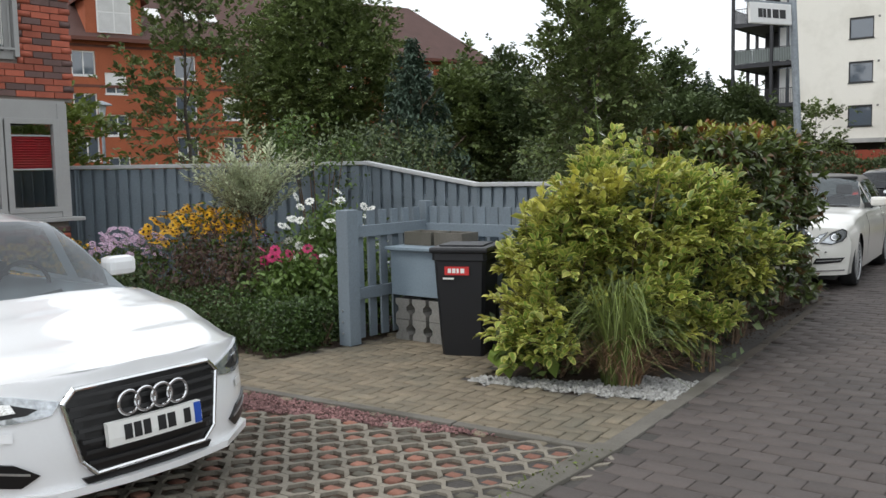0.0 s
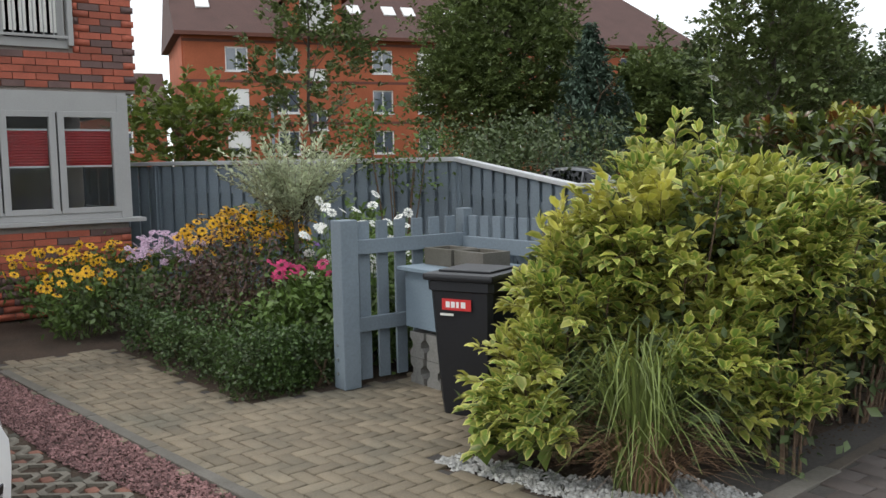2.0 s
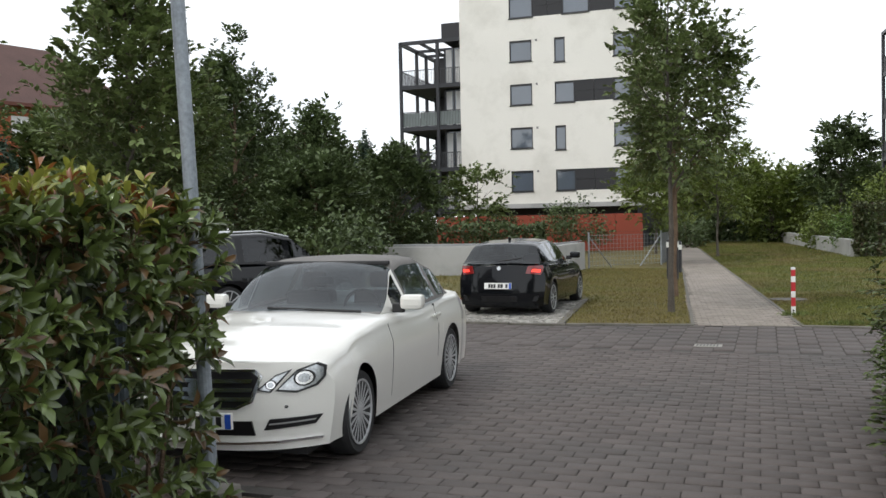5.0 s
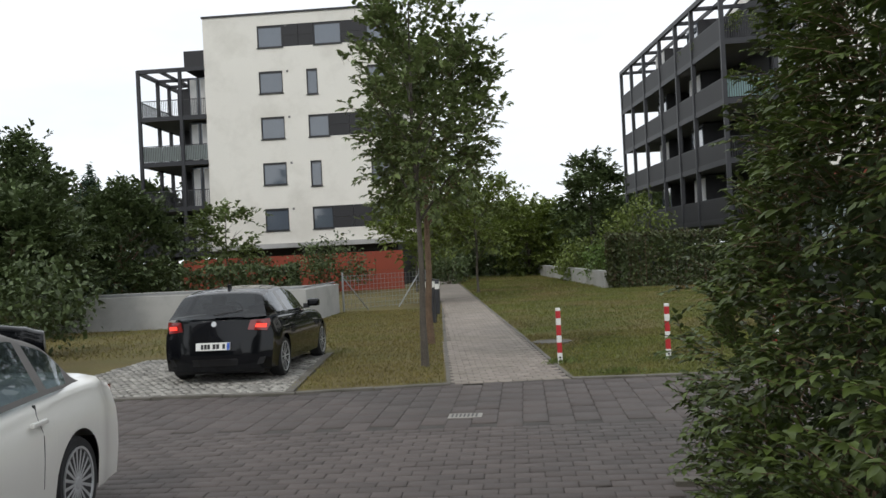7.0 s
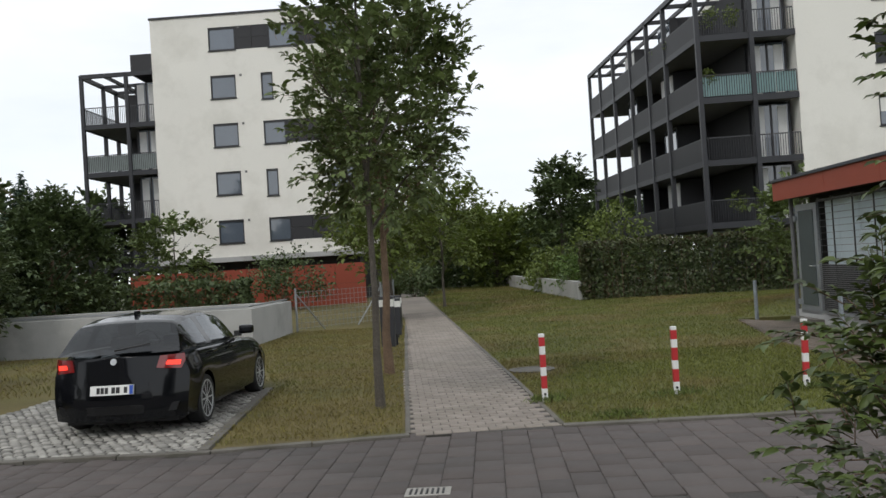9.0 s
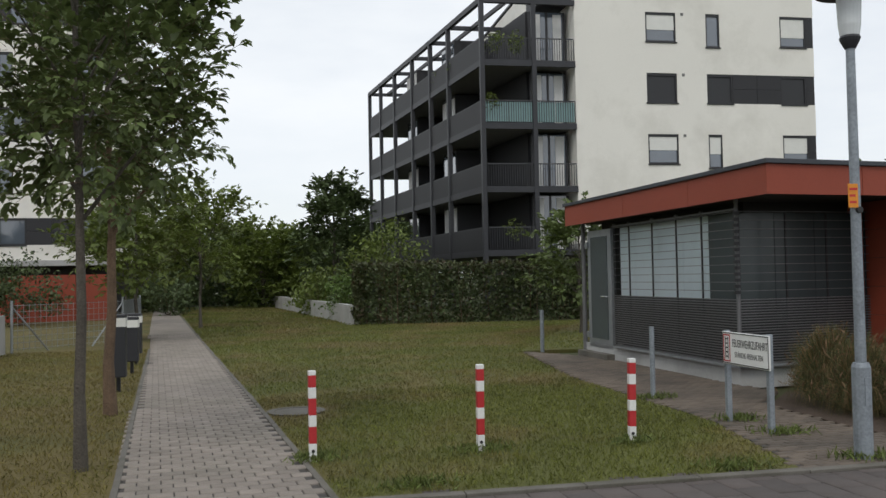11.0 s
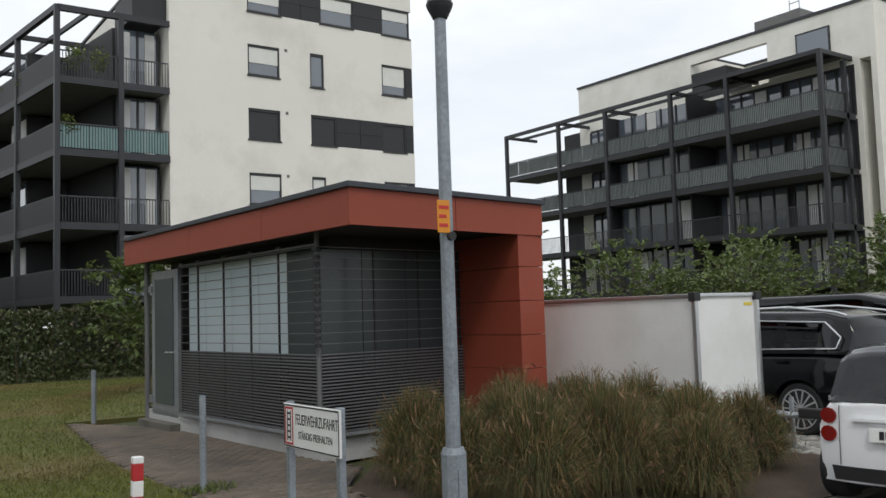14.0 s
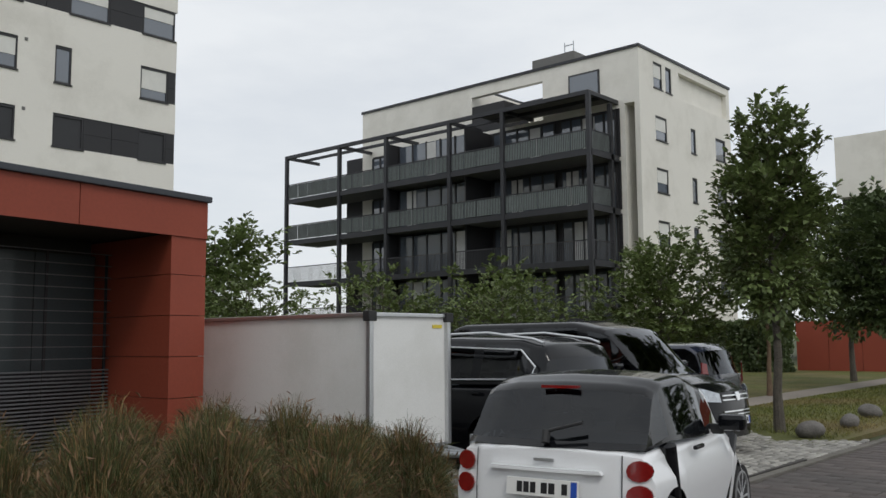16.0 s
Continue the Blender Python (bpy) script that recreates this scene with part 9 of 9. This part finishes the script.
# old-style lamp behind the fence
ol = thing("street_lamp", "slim street lamp with a flat hood behind the fence", "lamp", pose(-26.4, 14.3, 0))
part("pole", rod(bmesh.new(), (0, 0, 0), (0, 0, 3.6), 0.06, 0.05), "pole_grey", ol)
part("diffuser", lathe(bmesh.new(), [(0.09, 3.6), (0.15, 3.95), (0.13, 3.97)], 14), "lamp_glass", ol)
part("hood", lathe(bmesh.new(), [(0.35, 3.97), (0.30, 4.02), (0.05, 4.12)], 16), "pole_grey", ol)
# balcony plants
for x, y, z in ((11.4, 51.2, 12.1), (12.4, 51.3, 12.1), (11.2, 51.3, 9.2), (12.2, 51.3, 3.6), (10.6, 55.5, 12.0), (10.3, 58.0, 12.0)):
    shrub("potted balcony plant with yellowish leaves", x, y, 1.1, 0.45, 300, 0.12, "leaf_light", "plant", "balcony_plant", z=z - 0.35, stems=False)



# ---- paving and brickwork, piece by piece ----
def blocks_mesh(C, hx, hy, ang, top, drop=0.05, ch=0.006):
    """Vertices and quads of chamfered blocks without a base; C is (n,2), the rest scalars or arrays."""
    n = len(C)
    hx, hy, ang, top = (np.broadcast_to(np.asarray(v, float), (n,)) for v in (hx, hy, ang, top))
    sx, sy = np.array([-1, 1, 1, -1]), np.array([-1, -1, 1, 1])
    rings = []
    for inset, dz in ((0, -drop), (0, -ch), (ch, 0)):
        x = (hx[:, None] - inset) * sx
        y = (hy[:, None] - inset) * sy
        c, s = np.cos(ang)[:, None], np.sin(ang)[:, None]
        rings.append(np.stack([C[:, 0:1] + x * c - y * s, C[:, 1:2] + x * s + y * c, np.repeat((top + dz)[:, None], 4, 1)], 2))
    V = np.concatenate(rings, 1).reshape(-1, 3)
    i = np.arange(n)[:, None] * 12
    F = []
    for r in (0, 4):
        for k in range(4):
            F.append(i + np.array([r + k, r + (k + 1) % 4, r + 4 + (k + 1) % 4, r + 4 + k]))
    F.append(i + np.array([8, 9, 10, 11]))
    return V, np.concatenate(F, 0)


def joined_blocks(name, C, hx, hy, ang, top, material, parent, **k):
    V, F = blocks_mesh(np.asarray(C, float), hx, hy, ang, top, **k)
    ob = arrays(name, V, F, material, parent)
    ob["kind"] = "stuff"
    return ob


def piece_mesh(name, hx, hy, material, **k):
    V, F = blocks_mesh(np.zeros((1, 2)), hx, hy, 0.0, 0.0, **k)
    tmp = arrays(name, V, F, material)
    me = tmp.data
    bpy.data.objects.remove(tmp)
    return me


def pieces(name, me, C, ang, top, parent):
    for (x, y), a, z in zip(C, ang, top):
        ob = new(name, me)
        ob.parent = parent
        ob.matrix_basis = Matrix.LocRotScale((x, y, z), Euler((random.uniform(-0.006, 0.006), random.uniform(-0.006, 0.006), a)), None)


def inside(P, poly):
    x, y = P[:, 0], P[:, 1]
    r = np.zeros(len(P), bool)
    n = len(poly)
    for i in range(n):
        (x0, y0), (x1, y1) = poly[i], poly[(i + 1) % n]
        if y0 == y1:
            continue
        hit = ((y0 > y) != (y1 > y)) & (x < (x1 - x0) * (y - y0) / (y1 - y0) + x0)
        r ^= hit
    return r


def running(poly, lx, ly, ang=0.0, origin=(0, 0)):
    """Centres of a running bond inside a polygon."""
    poly = np.array(poly)
    c = poly.mean(0)
    R = 1.3 * np.abs(poly - c).max() + 1
    nx, ny = int(R / lx) + 2, int(R / ly) + 2
    i, j = np.meshgrid(np.arange(-nx, nx), np.arange(-ny, ny))
    x = (i + 0.5 * (j % 2)) * lx
    y = j * ly
    P = np.stack([c[0] + x * math.cos(ang) - y * math.sin(ang), c[1] + x * math.sin(ang) + y * math.cos(ang)], 2).reshape(-1, 2)
    return P[inside(P, [tuple(p) for p in poly])]


random.seed(21)
# road: lane
LANE = [(-0.9, -4), (2.15, -4), (2.15, 13.9), (26, 13.9), (26, 16.5), (-14, 16.5), (-14, 9.5), (-1.66, 9.5), (-1.2, 5.0), (-0.97, 2.6)]
P = running(LANE, 0.24, 0.16, 0.02)
near = (P[:, 1] > 1.6) & (P[:, 1] < 5.0) & (P[:, 0] < 1.4)
near &= np.cumsum(near) <= 290
me = piece_mesh("paver", 0.117, 0.077, "paver_one")
pieces("paver", me, P[near], [0.02 + random.uniform(-0.006, 0.006) for _ in P[near]], [random.uniform(-0.003, 0.003) for _ in P[near]], road)
Q = P[~near]
joined_blocks("paver_field", Q, 0.117, 0.077, 0.02 + rng.normal(size=len(Q)) * 0.004, rng.normal(size=len(Q)) * 0.0022, "paver", road)
P = running([(-14, 16.52), (26, 16.52), (26, 19.75), (1.6, 19.72), (-0.1, 19.55), (-2.1, 19.16), (-14, 19.06)], 0.42, 0.27, math.pi / 2 + 0.01)
joined_blocks("paver_field", P, 0.206, 0.132, math.pi / 2 + 0.01 + rng.normal(size=len(P)) * 0.004, rng.normal(size=len(P)) * 0.0022, "paver", road)

# beige herringbone at the gate
PAVE = [(-7.4, 1.97), (-1.02, 2.5), (-1.13, 3.72), (-2.75, 3.36), (-2.9, 5.05), (-4.5, 5.05), (-4.66, 3.1), (-7.4, 3.02)]
bm = bmesh.new()
prism(bm, PAVE, -0.06, -0.012)
pave = setting(part("pavement", bm, "bed"), "beige herringbone block paving before the gate", "paving")
a_ = 0.105
th = 0.088
cells_h, cells_v = [], []
for c in range(-80, 80):
    for r in range(-60, 60):
        m_ = (c - r) % 4
        if m_ == 0:
            cells_h.append(((c + 1) * a_, (r + 0.5) * a_))
        elif m_ == 2:
            cells_v.append(((c + 0.5) * a_, r * a_))
rot = np.array([[math.cos(th), -math.sin(th)], [math.sin(th), math.cos(th)]])
H = np.array(cells_h) @ rot.T + np.array([-4.2, 3.2])
Vv = np.array(cells_v) @ rot.T + np.array([-4.2, 3.2])
H, Vv = H[inside(H, PAVE)], Vv[inside(Vv, PAVE)]
me = piece_mesh("brick", 0.0995, 0.047, "beige")
nh = H[:, 0] > -3.75
nv = Vv[:, 0] > -3.75
nh &= np.cumsum(nh) <= 150
nv &= np.cumsum(nv) <= 150
pieces("brick", me, H[nh], [th] * nh.sum(), [random.uniform(-0.003, 0.003) for _ in range(nh.sum())], pave)
pieces("brick", me, Vv[nv], [th + math.pi / 2] * nv.sum(), [random.uniform(-0.003, 0.003) for _ in range(nv.sum())], pave)
M["beige_many"] = mat("beige_paver_field", (0.20, 0.165, 0.115), 0.8, var=0.28, scale=1.4, fine=90, bump=0.35, dist=0.004, rand="island", rvar=0.16, stain=((0.135, 0.122, 0.09), 0.9))
rest = np.concatenate([H[~nh], Vv[~nv]])
angs = np.concatenate([np.full((~nh).sum(), th), np.full((~nv).sum(), th + math.pi / 2)])
joined_blocks("brick_field", rest, 0.0995, 0.047, angs, rng.normal(size=len(rest)) * 0.002, "beige_many", pave)

# grid stones with red infill on the drive
DRIVE = [(-7.5, -4), (-0.93, -4), (-1.0, 2.5), (-2.3, 2.2), (-4.2, 1.72), (-7.5, 1.45)]
bm = bmesh.new()
prism(bm, DRIVE, -0.06, -0.022)
drive = setting(part("driveway", bm, "bed"), "drive of concrete grid stones with red infill", "driveway")


def grid_stone():
    b = bmesh.new()
    w = 0.021
    pts = [(-0.114, -0.038), (-0.065, -0.038), (-0.015, 0.038), (0.049, 0.038), (0.114, -0.038)]
    lo = [(x, y - w) for x, y in pts]
    hi = [(x, y + w) for x, y in pts]
    for k in range(4):
        q = [lo[k], lo[k + 1], hi[k + 1], hi[k]]
        top = [b.verts.new((x, y, 0.0)) for x, y in q]
        bot = [b.verts.new((x, y, -0.05)) for x, y in q]
        b.faces.new(top)
        b.faces.new((bot[0], bot[1], top[1], top[0]))
        b.faces.new((bot[2], bot[3], top[3], top[2]))
    bmesh.ops.remove_doubles(b, verts=b.verts, dist=0.0005)
    bmesh.ops.recalc_face_normals(b, faces=b.faces)
    return b


b = grid_stone()
me = bpy.data.meshes.new("grid_stone")
b.to_mesh(me)
b.free()
me.materials.append(M["grass_stone"])
base_v = np.array([v.co[:] for v in me.vertices])
base_f = [list(p.vertices) for p in me.polygons]
cen, ph, fill = [], [], []
ca, sa = math.cos(th), math.sin(th)
for i in range(-32, 34):
    for j in range(-40, 34):
        x, y = i * 0.228, j * 0.122
        flip = j % 2
        wx, wy = -4.0 + x * ca - y * sa, -0.3 + x * sa + y * ca
        cen.append((wx, wy, flip))
        fx, fy = (x + (0.0 if flip else 0.114) + 0.019, y + 0.061)
        fill.append((-4.0 + fx * ca - fy * sa, -0.3 + fx * sa + fy * ca))
cen = np.array(cen)
cen = cen[inside(cen[:, :2], DRIVE)]
nearc = (cen[:, 0] > -4.2) & (cen[:, 1] > -0.2)
nearc &= np.cumsum(nearc) <= 290
for x, y, fl in cen[nearc]:
    ob = new("grid_stone", me)
    ob.parent = drive
    ob.matrix_basis = Matrix.LocRotScale((x, y, random.uniform(-0.003, 0.004)), Euler((0, 0, th)), (1, -1 if fl else 1, 1))
far = cen[~nearc]
V, F = [], []
for x, y, fl in far:
    v = base_v.copy()
    if fl:
        v[:, 1] *= -1
    o = len(V) * len(base_v)
    V.append(np.stack([x + v[:, 0] * ca - v[:, 1] * sa, y + v[:, 0] * sa + v[:, 1] * ca, v[:, 2]], 1))
    F += [[o + k for k in f] for f in base_f]
ob = arrays("grid_stone_field", np.concatenate(V), F, "grass_stone", drive)
ob["kind"] = "stuff"
fill = np.array(fill)
fill = fill[inside(fill, DRIVE)]
joined_blocks("infill_field", fill, 0.043, 0.033, th + rng.normal(size=len(fill)) * 0.05, -0.012 + rng.normal(size=len(fill)) * 0.005, "red_stone", drive, drop=0.03)


def chips(name, P, size, material, label, category, flat=0.6):
    n = len(P)
    s = size * rng.uniform(0.6, 1.4, (n, 1))
    tet = np.array([[1, 0, -0.4], [-0.5, 0.87, -0.4], [-0.5, -0.87, -0.4], [0.2, 0.1, 0.8], [-0.3, 0.3, 0.7]])
    a = rng.uniform(0, 6.28, n)
    V = []
    for t in tet:
        tt_ = t + rng.normal(size=(n, 3)) * 0.25
        V.append(P + np.stack([tt_[:, 0] * np.cos(a) - tt_[:, 1] * np.sin(a), tt_[:, 0] * np.sin(a) + tt_[:, 1] * np.cos(a), tt_[:, 2] * flat], 1) * s)
    V = np.stack(V, 1).reshape(-1, 3)
    i = np.arange(n)[:, None] * 5
    F = np.concatenate([i + np.array(f) for f in ((0, 1, 3), (1, 4, 3), (1, 2, 4), (2, 3, 4), (2, 0, 3))], 0)
    ob = arrays(name, V, F, material)
    return tagged(ob, label, category, kind="stuff")


def scatter(poly, n):
    poly = np.array(poly)
    P = rng.uniform(poly.min(0), poly.max(0), (n * 4, 2))
    P = P[inside(P, [tuple(p) for p in poly])][:n]
    return P


P = scatter([(-7.3, 1.5), (-4.2, 1.74), (-2.2, 2.22), (-1.7, 2.42), (-7.3, 1.93)], 9000)
chips("red_gravel", np.c_[P, np.full(len(P), -0.008) + rng.uniform(-0.01, 0.01, len(P))], 0.013, "red_gravel", "strip of reddish granite chippings along the paving", "gravel")
P = scatter([(-2.75, 3.40), (-1.18, 3.74), (-1.25, 4.35), (-1.75, 4.3), (-2.0, 3.85), (-2.75, 3.6)], 2600)
chips("white_chippings", np.c_[P, np.full(len(P), 0.0) + rng.uniform(-0.012, 0.012, len(P))], 0.02, "white_stone", "white marble chippings round the shrub", "gravel")
P = scatter([(-2.6, 5), (-1.45, 5), (-1.55, 9.2), (-2.6, 9.2)], 1500)
chips("soil_litter", np.c_[P, np.full(len(P), -0.012)], 0.014, "soil", "crumbs of soil and litter under the hedge", "soil")

# foot path
FP = [(0.02, 19.5), (1.68, 19.55), (0.98, 25.6), (-3.12, 60), (-4.55, 60.5), (-1.78, 37.1)]
bm = bmesh.new()
prism(bm, FP[:3] + [(-1.16, 43.9), (-2.66, 43.9), (-1.78, 37.1)], -0.06, 0.0)
walkway = setting(part("footpath", bm, "bed"), "pale block-paved foot path across the lawn", "path")
P = running([(0.03, 19.5), (1.68, 19.58), (0.99, 25.6), (-1.2, 44), (-2.65, 44), (-1.76, 37.1)], 0.20, 0.165, 0.115)
nearp = P[:, 1] < 25.4
nearp &= np.cumsum(nearp) <= 290
M["path_one"] = mat("path_paver_piece", (0.25, 0.217, 0.187), 0.8, var=0.2, scale=1.0, fine=90, bump=0.35, dist=0.004, rand="object", rvar=0.13, stain=((0.215, 0.19, 0.16), 0.6))
me = piece_mesh("paver", 0.0945, 0.077, "path_one")
pieces("paver", me, P[nearp], [0.115] * nearp.sum(), [0.012 + random.uniform(-0.003, 0.003) for _ in range(nearp.sum())], walkway)
joined_blocks("paver_field", P[~nearp], 0.0945, 0.077, 0.115, 0.012, "beige_far", walkway)

bm = bmesh.new()
prism(bm, [(-1.16, 43.92), (-3.12, 60), (-4.8, 76), (-6.2, 76), (-4.55, 60.5), (-2.66, 43.92)], -0.06, 0.008)
setting(part("footpath", bm, "beige_far"), "far end of the pale foot path", "path")

# paving to the shed
SP = [(5.75, 19.62), (7.7, 19.62), (7.45, 21.4), (7.5, 23.2), (8.3, 24.3), (8.2, 28.65), (7.95, 30.4), (6.95, 32.4), (6.3, 27), (6.3, 22.3)]
bm = bmesh.new()
prism(bm, SP, -0.06, -0.002)
shp = setting(part("pavement", bm, "bed"), "block paving leading to the shed door", "paving")
P = running(SP, 0.20, 0.10, 0.08)
nearp = P[:, 1] < 23.6
nearp &= np.cumsum(nearp) <= 290
M["shed_one"] = mat("brown_grey_paver_piece", (0.125, 0.099, 0.076), 0.8, var=0.25, scale=1.0, fine=90, bump=0.35, dist=0.004, rand="object", rvar=0.2, stain=((0.080, 0.066, 0.052), 0.6))
me = piece_mesh("paver", 0.095, 0.0455, "shed_one")
pieces("paver", me, P[nearp], [0.08] * nearp.sum(), [0.012 + random.uniform(-0.003, 0.003) for _ in range(nearp.sum())], shp)
joined_blocks("paver_field", P[~nearp], 0.095, 0.0455, 0.08, 0.012, "shed_paver", shp)
bm = bmesh.new()
prism(bm, [(7.72, 19.8), (13.0, 19.8), (11.9, 23.7), (8.5, 24.3), (7.55, 23.2), (7.5, 21.4)], -0.06, 0.004)
setting(part("planting_bed", bm, "soil"), "dark soil of the grass bed beside the shed", "soil")

# granite setts in the bays
SB = [(-6.3, 19.2), (-2.2, 19.22), (-2.74, 24.1), (-6.3, 24.1)]
bm = bmesh.new()
prism(bm, SB, -0.06, -0.005)
bay = setting(part("parking_bay", bm, "bed"), "parking bay of pale granite setts", "paving")
P = running(SB, 0.125, 0.105, 0.03)
joined_blocks("sett_field", P + rng.normal(size=P.shape) * 0.006, 0.048 + rng.normal(size=len(P)) * 0.006, 0.039 + rng.normal(size=len(P)) * 0.005, rng.normal(size=len(P)) * 0.08, 0.012 + rng.normal(size=len(P)) * 0.005, "cobble", bay, ch=0.015)
SB2 = [(13.0, 19.83), (20.6, 19.86), (19.7, 21.0), (21.2, 22.2), (21.3, 27.5), (11.6, 27.5), (11.95, 23.7)]
bm = bmesh.new()
prism(bm, SB2, -0.06, -0.005)
bay2 = setting(part("parking_bay", bm, "bed"), "row of parking bays in granite setts", "paving")
P = running(SB2, 0.15, 0.125, 0.02)
joined_blocks("sett_field", P + rng.normal(size=P.shape) * 0.006, 0.062, 0.052, rng.normal(size=len(P)) * 0.08, 0.012 + rng.normal(size=len(P)) * 0.005, "cobble", bay2, ch=0.015)
bm = bmesh.new()
prism(bm, [(24, 24.2), (60, 25.5), (60, 26.6), (24, 25.3)], -0.06, 0.006)
setting(part("footpath", bm, "beige_far"), "pale foot path across the far lawn", "path")

# clinker bricks of the house
holes = [(1.92, 4.3, 1.06, 2.64), (1.82, 3.47, 3.11, 4.96), (4.03, 4.4, 0.0, 1.07)]
brs = []
for r in range(60):
    z = 0.042 + r * 0.0833
    if z > 4.9:
        break
    for i in range(-20, 18):
        y0 = i * 0.25 + (0.125 if r % 2 else 0.0) + 0.17
        y1 = y0 + 0.24
        segs = [(max(y0, -4.5), min(y1, 4.185))]
        for h0, h1, z0, z1 in holes:
            if z0 - 0.03 < z < z1 + 0.03:
                out = []
                for a, b_ in segs:
                    if b_ <= h0 or a >= h1:
                        out.append((a, b_))
                    else:
                        if a < h0:
                            out.append((a, h0))
                        if b_ > h1:
                            out.append((h1, b_))
                segs = out
        for a, b_ in segs:
            if b_ - a > 0.05:
                brs.append(((a + b_) / 2, z, (b_ - a) / 2))
brs = np.array(brs)
full = np.abs(brs[:, 2] - 0.12) < 1e-3
nearb = full & (brs[:, 0] > 1.0) & (brs[:, 1] > 0.5)
nearb &= np.cumsum(nearb) <= 290
me = bpy.data.meshes.new("brick")
bm = boxed(-0.04, 0.0, -0.12, 0.12, -0.0365, 0.0365)
bm.to_mesh(me)
bm.free()
me.materials.append(M["brick"])
for y, z, h in brs[nearb]:
    ob = new("brick", me)
    ob.parent = house_wall
    ob.matrix_basis = Matrix.Translation((random.uniform(-0.002, 0.003), y, z))
V, F = [], []
o = 0
for y, z, h in brs[~nearb]:
    dx = random.uniform(-0.002, 0.003)
    v = [(-0.04, y - h, z - 0.0365), (-0.04, y + h, z - 0.0365), (-0.04, y + h, z + 0.0365), (-0.04, y - h, z + 0.0365), (dx, y - h, z - 0.0365), (dx, y + h, z - 0.0365), (dx, y + h, z + 0.0365), (dx, y - h, z + 0.0365)]
    V += v
    F += [(o + 4, o + 5, o + 6, o + 7), (o, o + 4, o + 7, o + 3), (o + 1, o + 2, o + 6, o + 5), (o + 3, o + 7, o + 6, o + 2), (o, o + 1, o + 5, o + 4)]
    o += 8
ob = arrays("brick_field", V, F, "brick_many", house_wall)
ob["kind"] = "stuff"

MX, MY = 1.55, 24.6
# grass blades on the lawns near the path and tufts at the bollards
def blades(name, poly, n, h, label, z=0.0, material="lawn_blade"):
    P = scatter(poly, n)
    P = P[np.hypot(P[:, 0] - MX, P[:, 1] - MY) > 0.42]
    C = np.c_[P, np.full(len(P), z + h * 0.4)]
    ob = leaves(name, C, h, material, None, 0.07, 0.1, out=np.array([[0, 0, 1.4]]))
    return tagged(ob, label, "grass", kind="stuff")


blades("lawn_grass", [(-0.7, 40), (4.4, 46.5), (1.2, 75), (-4.4, 75), (-3.0, 60)], 20000, 0.11, "far lawn grass along the path")
blades("lawn_grass", [(6.9, 32.5), (12, 33), (12.9, 45), (8, 40)], 6000, 0.08, "lawn grass behind the shed")
blades("lawn_grass", [(20.2, 20.3), (40, 20.3), (40, 24.5), (24, 24.1), (21.4, 24)], 16000, 0.08, "lawn grass beside the parking bays")
blades("lawn_grass", [(1.75, 19.75), (5.7, 19.75), (6.2, 22.2), (6.2, 27), (1.0, 26)], 26000, 0.06, "short lawn grass before the shed")
blades("lawn_grass", [(1.0, 26), (6.2, 27), (6.9, 32.4), (12.9, 45), (4.4, 46.5), (-0.7, 40)], 52000, 0.065, "lawn grass behind the bollards")
blades("lawn_grass", [(-2.2, 19.4), (-0.05, 19.65), (-1.85, 37), (-5.2, 37), (-5.2, 32), (-2.6, 24.2)], 22000, 0.06, "short dry lawn grass beside the path", material="lawn_blade_dry")
blades("lawn_grass", [(-20, 24.4), (-2.6, 24.4), (-5.2, 32.4), (-20, 32.4)], 9000, 0.09, "lawn grass before the ramp wall", material="lawn_blade_dry")
for x, y in ((1.6, 21.33), (3.25, 21.32), (4.85, 21.32), (6.55, 21.3), (6.55, 22.2), (6.55, 19.98), (5.2, 19.9), (2.4, 20.0), (6.4, 24.2)):
    P = np.c_[rng.normal(size=(150, 2)) * np.array([0.14, 0.1]) + np.array([x, y]), rng.uniform(0.02, 0.06, 150)]
    tagged(leaves("grass_tuft", P, 0.11, "blade", None, 0.06, 0.1, out=np.array([[0, 0, 1.2]])), "longer green grass tuft at a post's foot", "grass", kind="stuff")
P = np.c_[rng.uniform(-1.14, -0.98, 300), rng.uniform(-1, 2.5, 300), rng.uniform(0, 0.02, 300)]
tagged(leaves("moss_tuft", P, 0.035, "leaf_light", None, 0.2, 0.4), "small weeds along the drive's edging", "weed", kind="stuff")
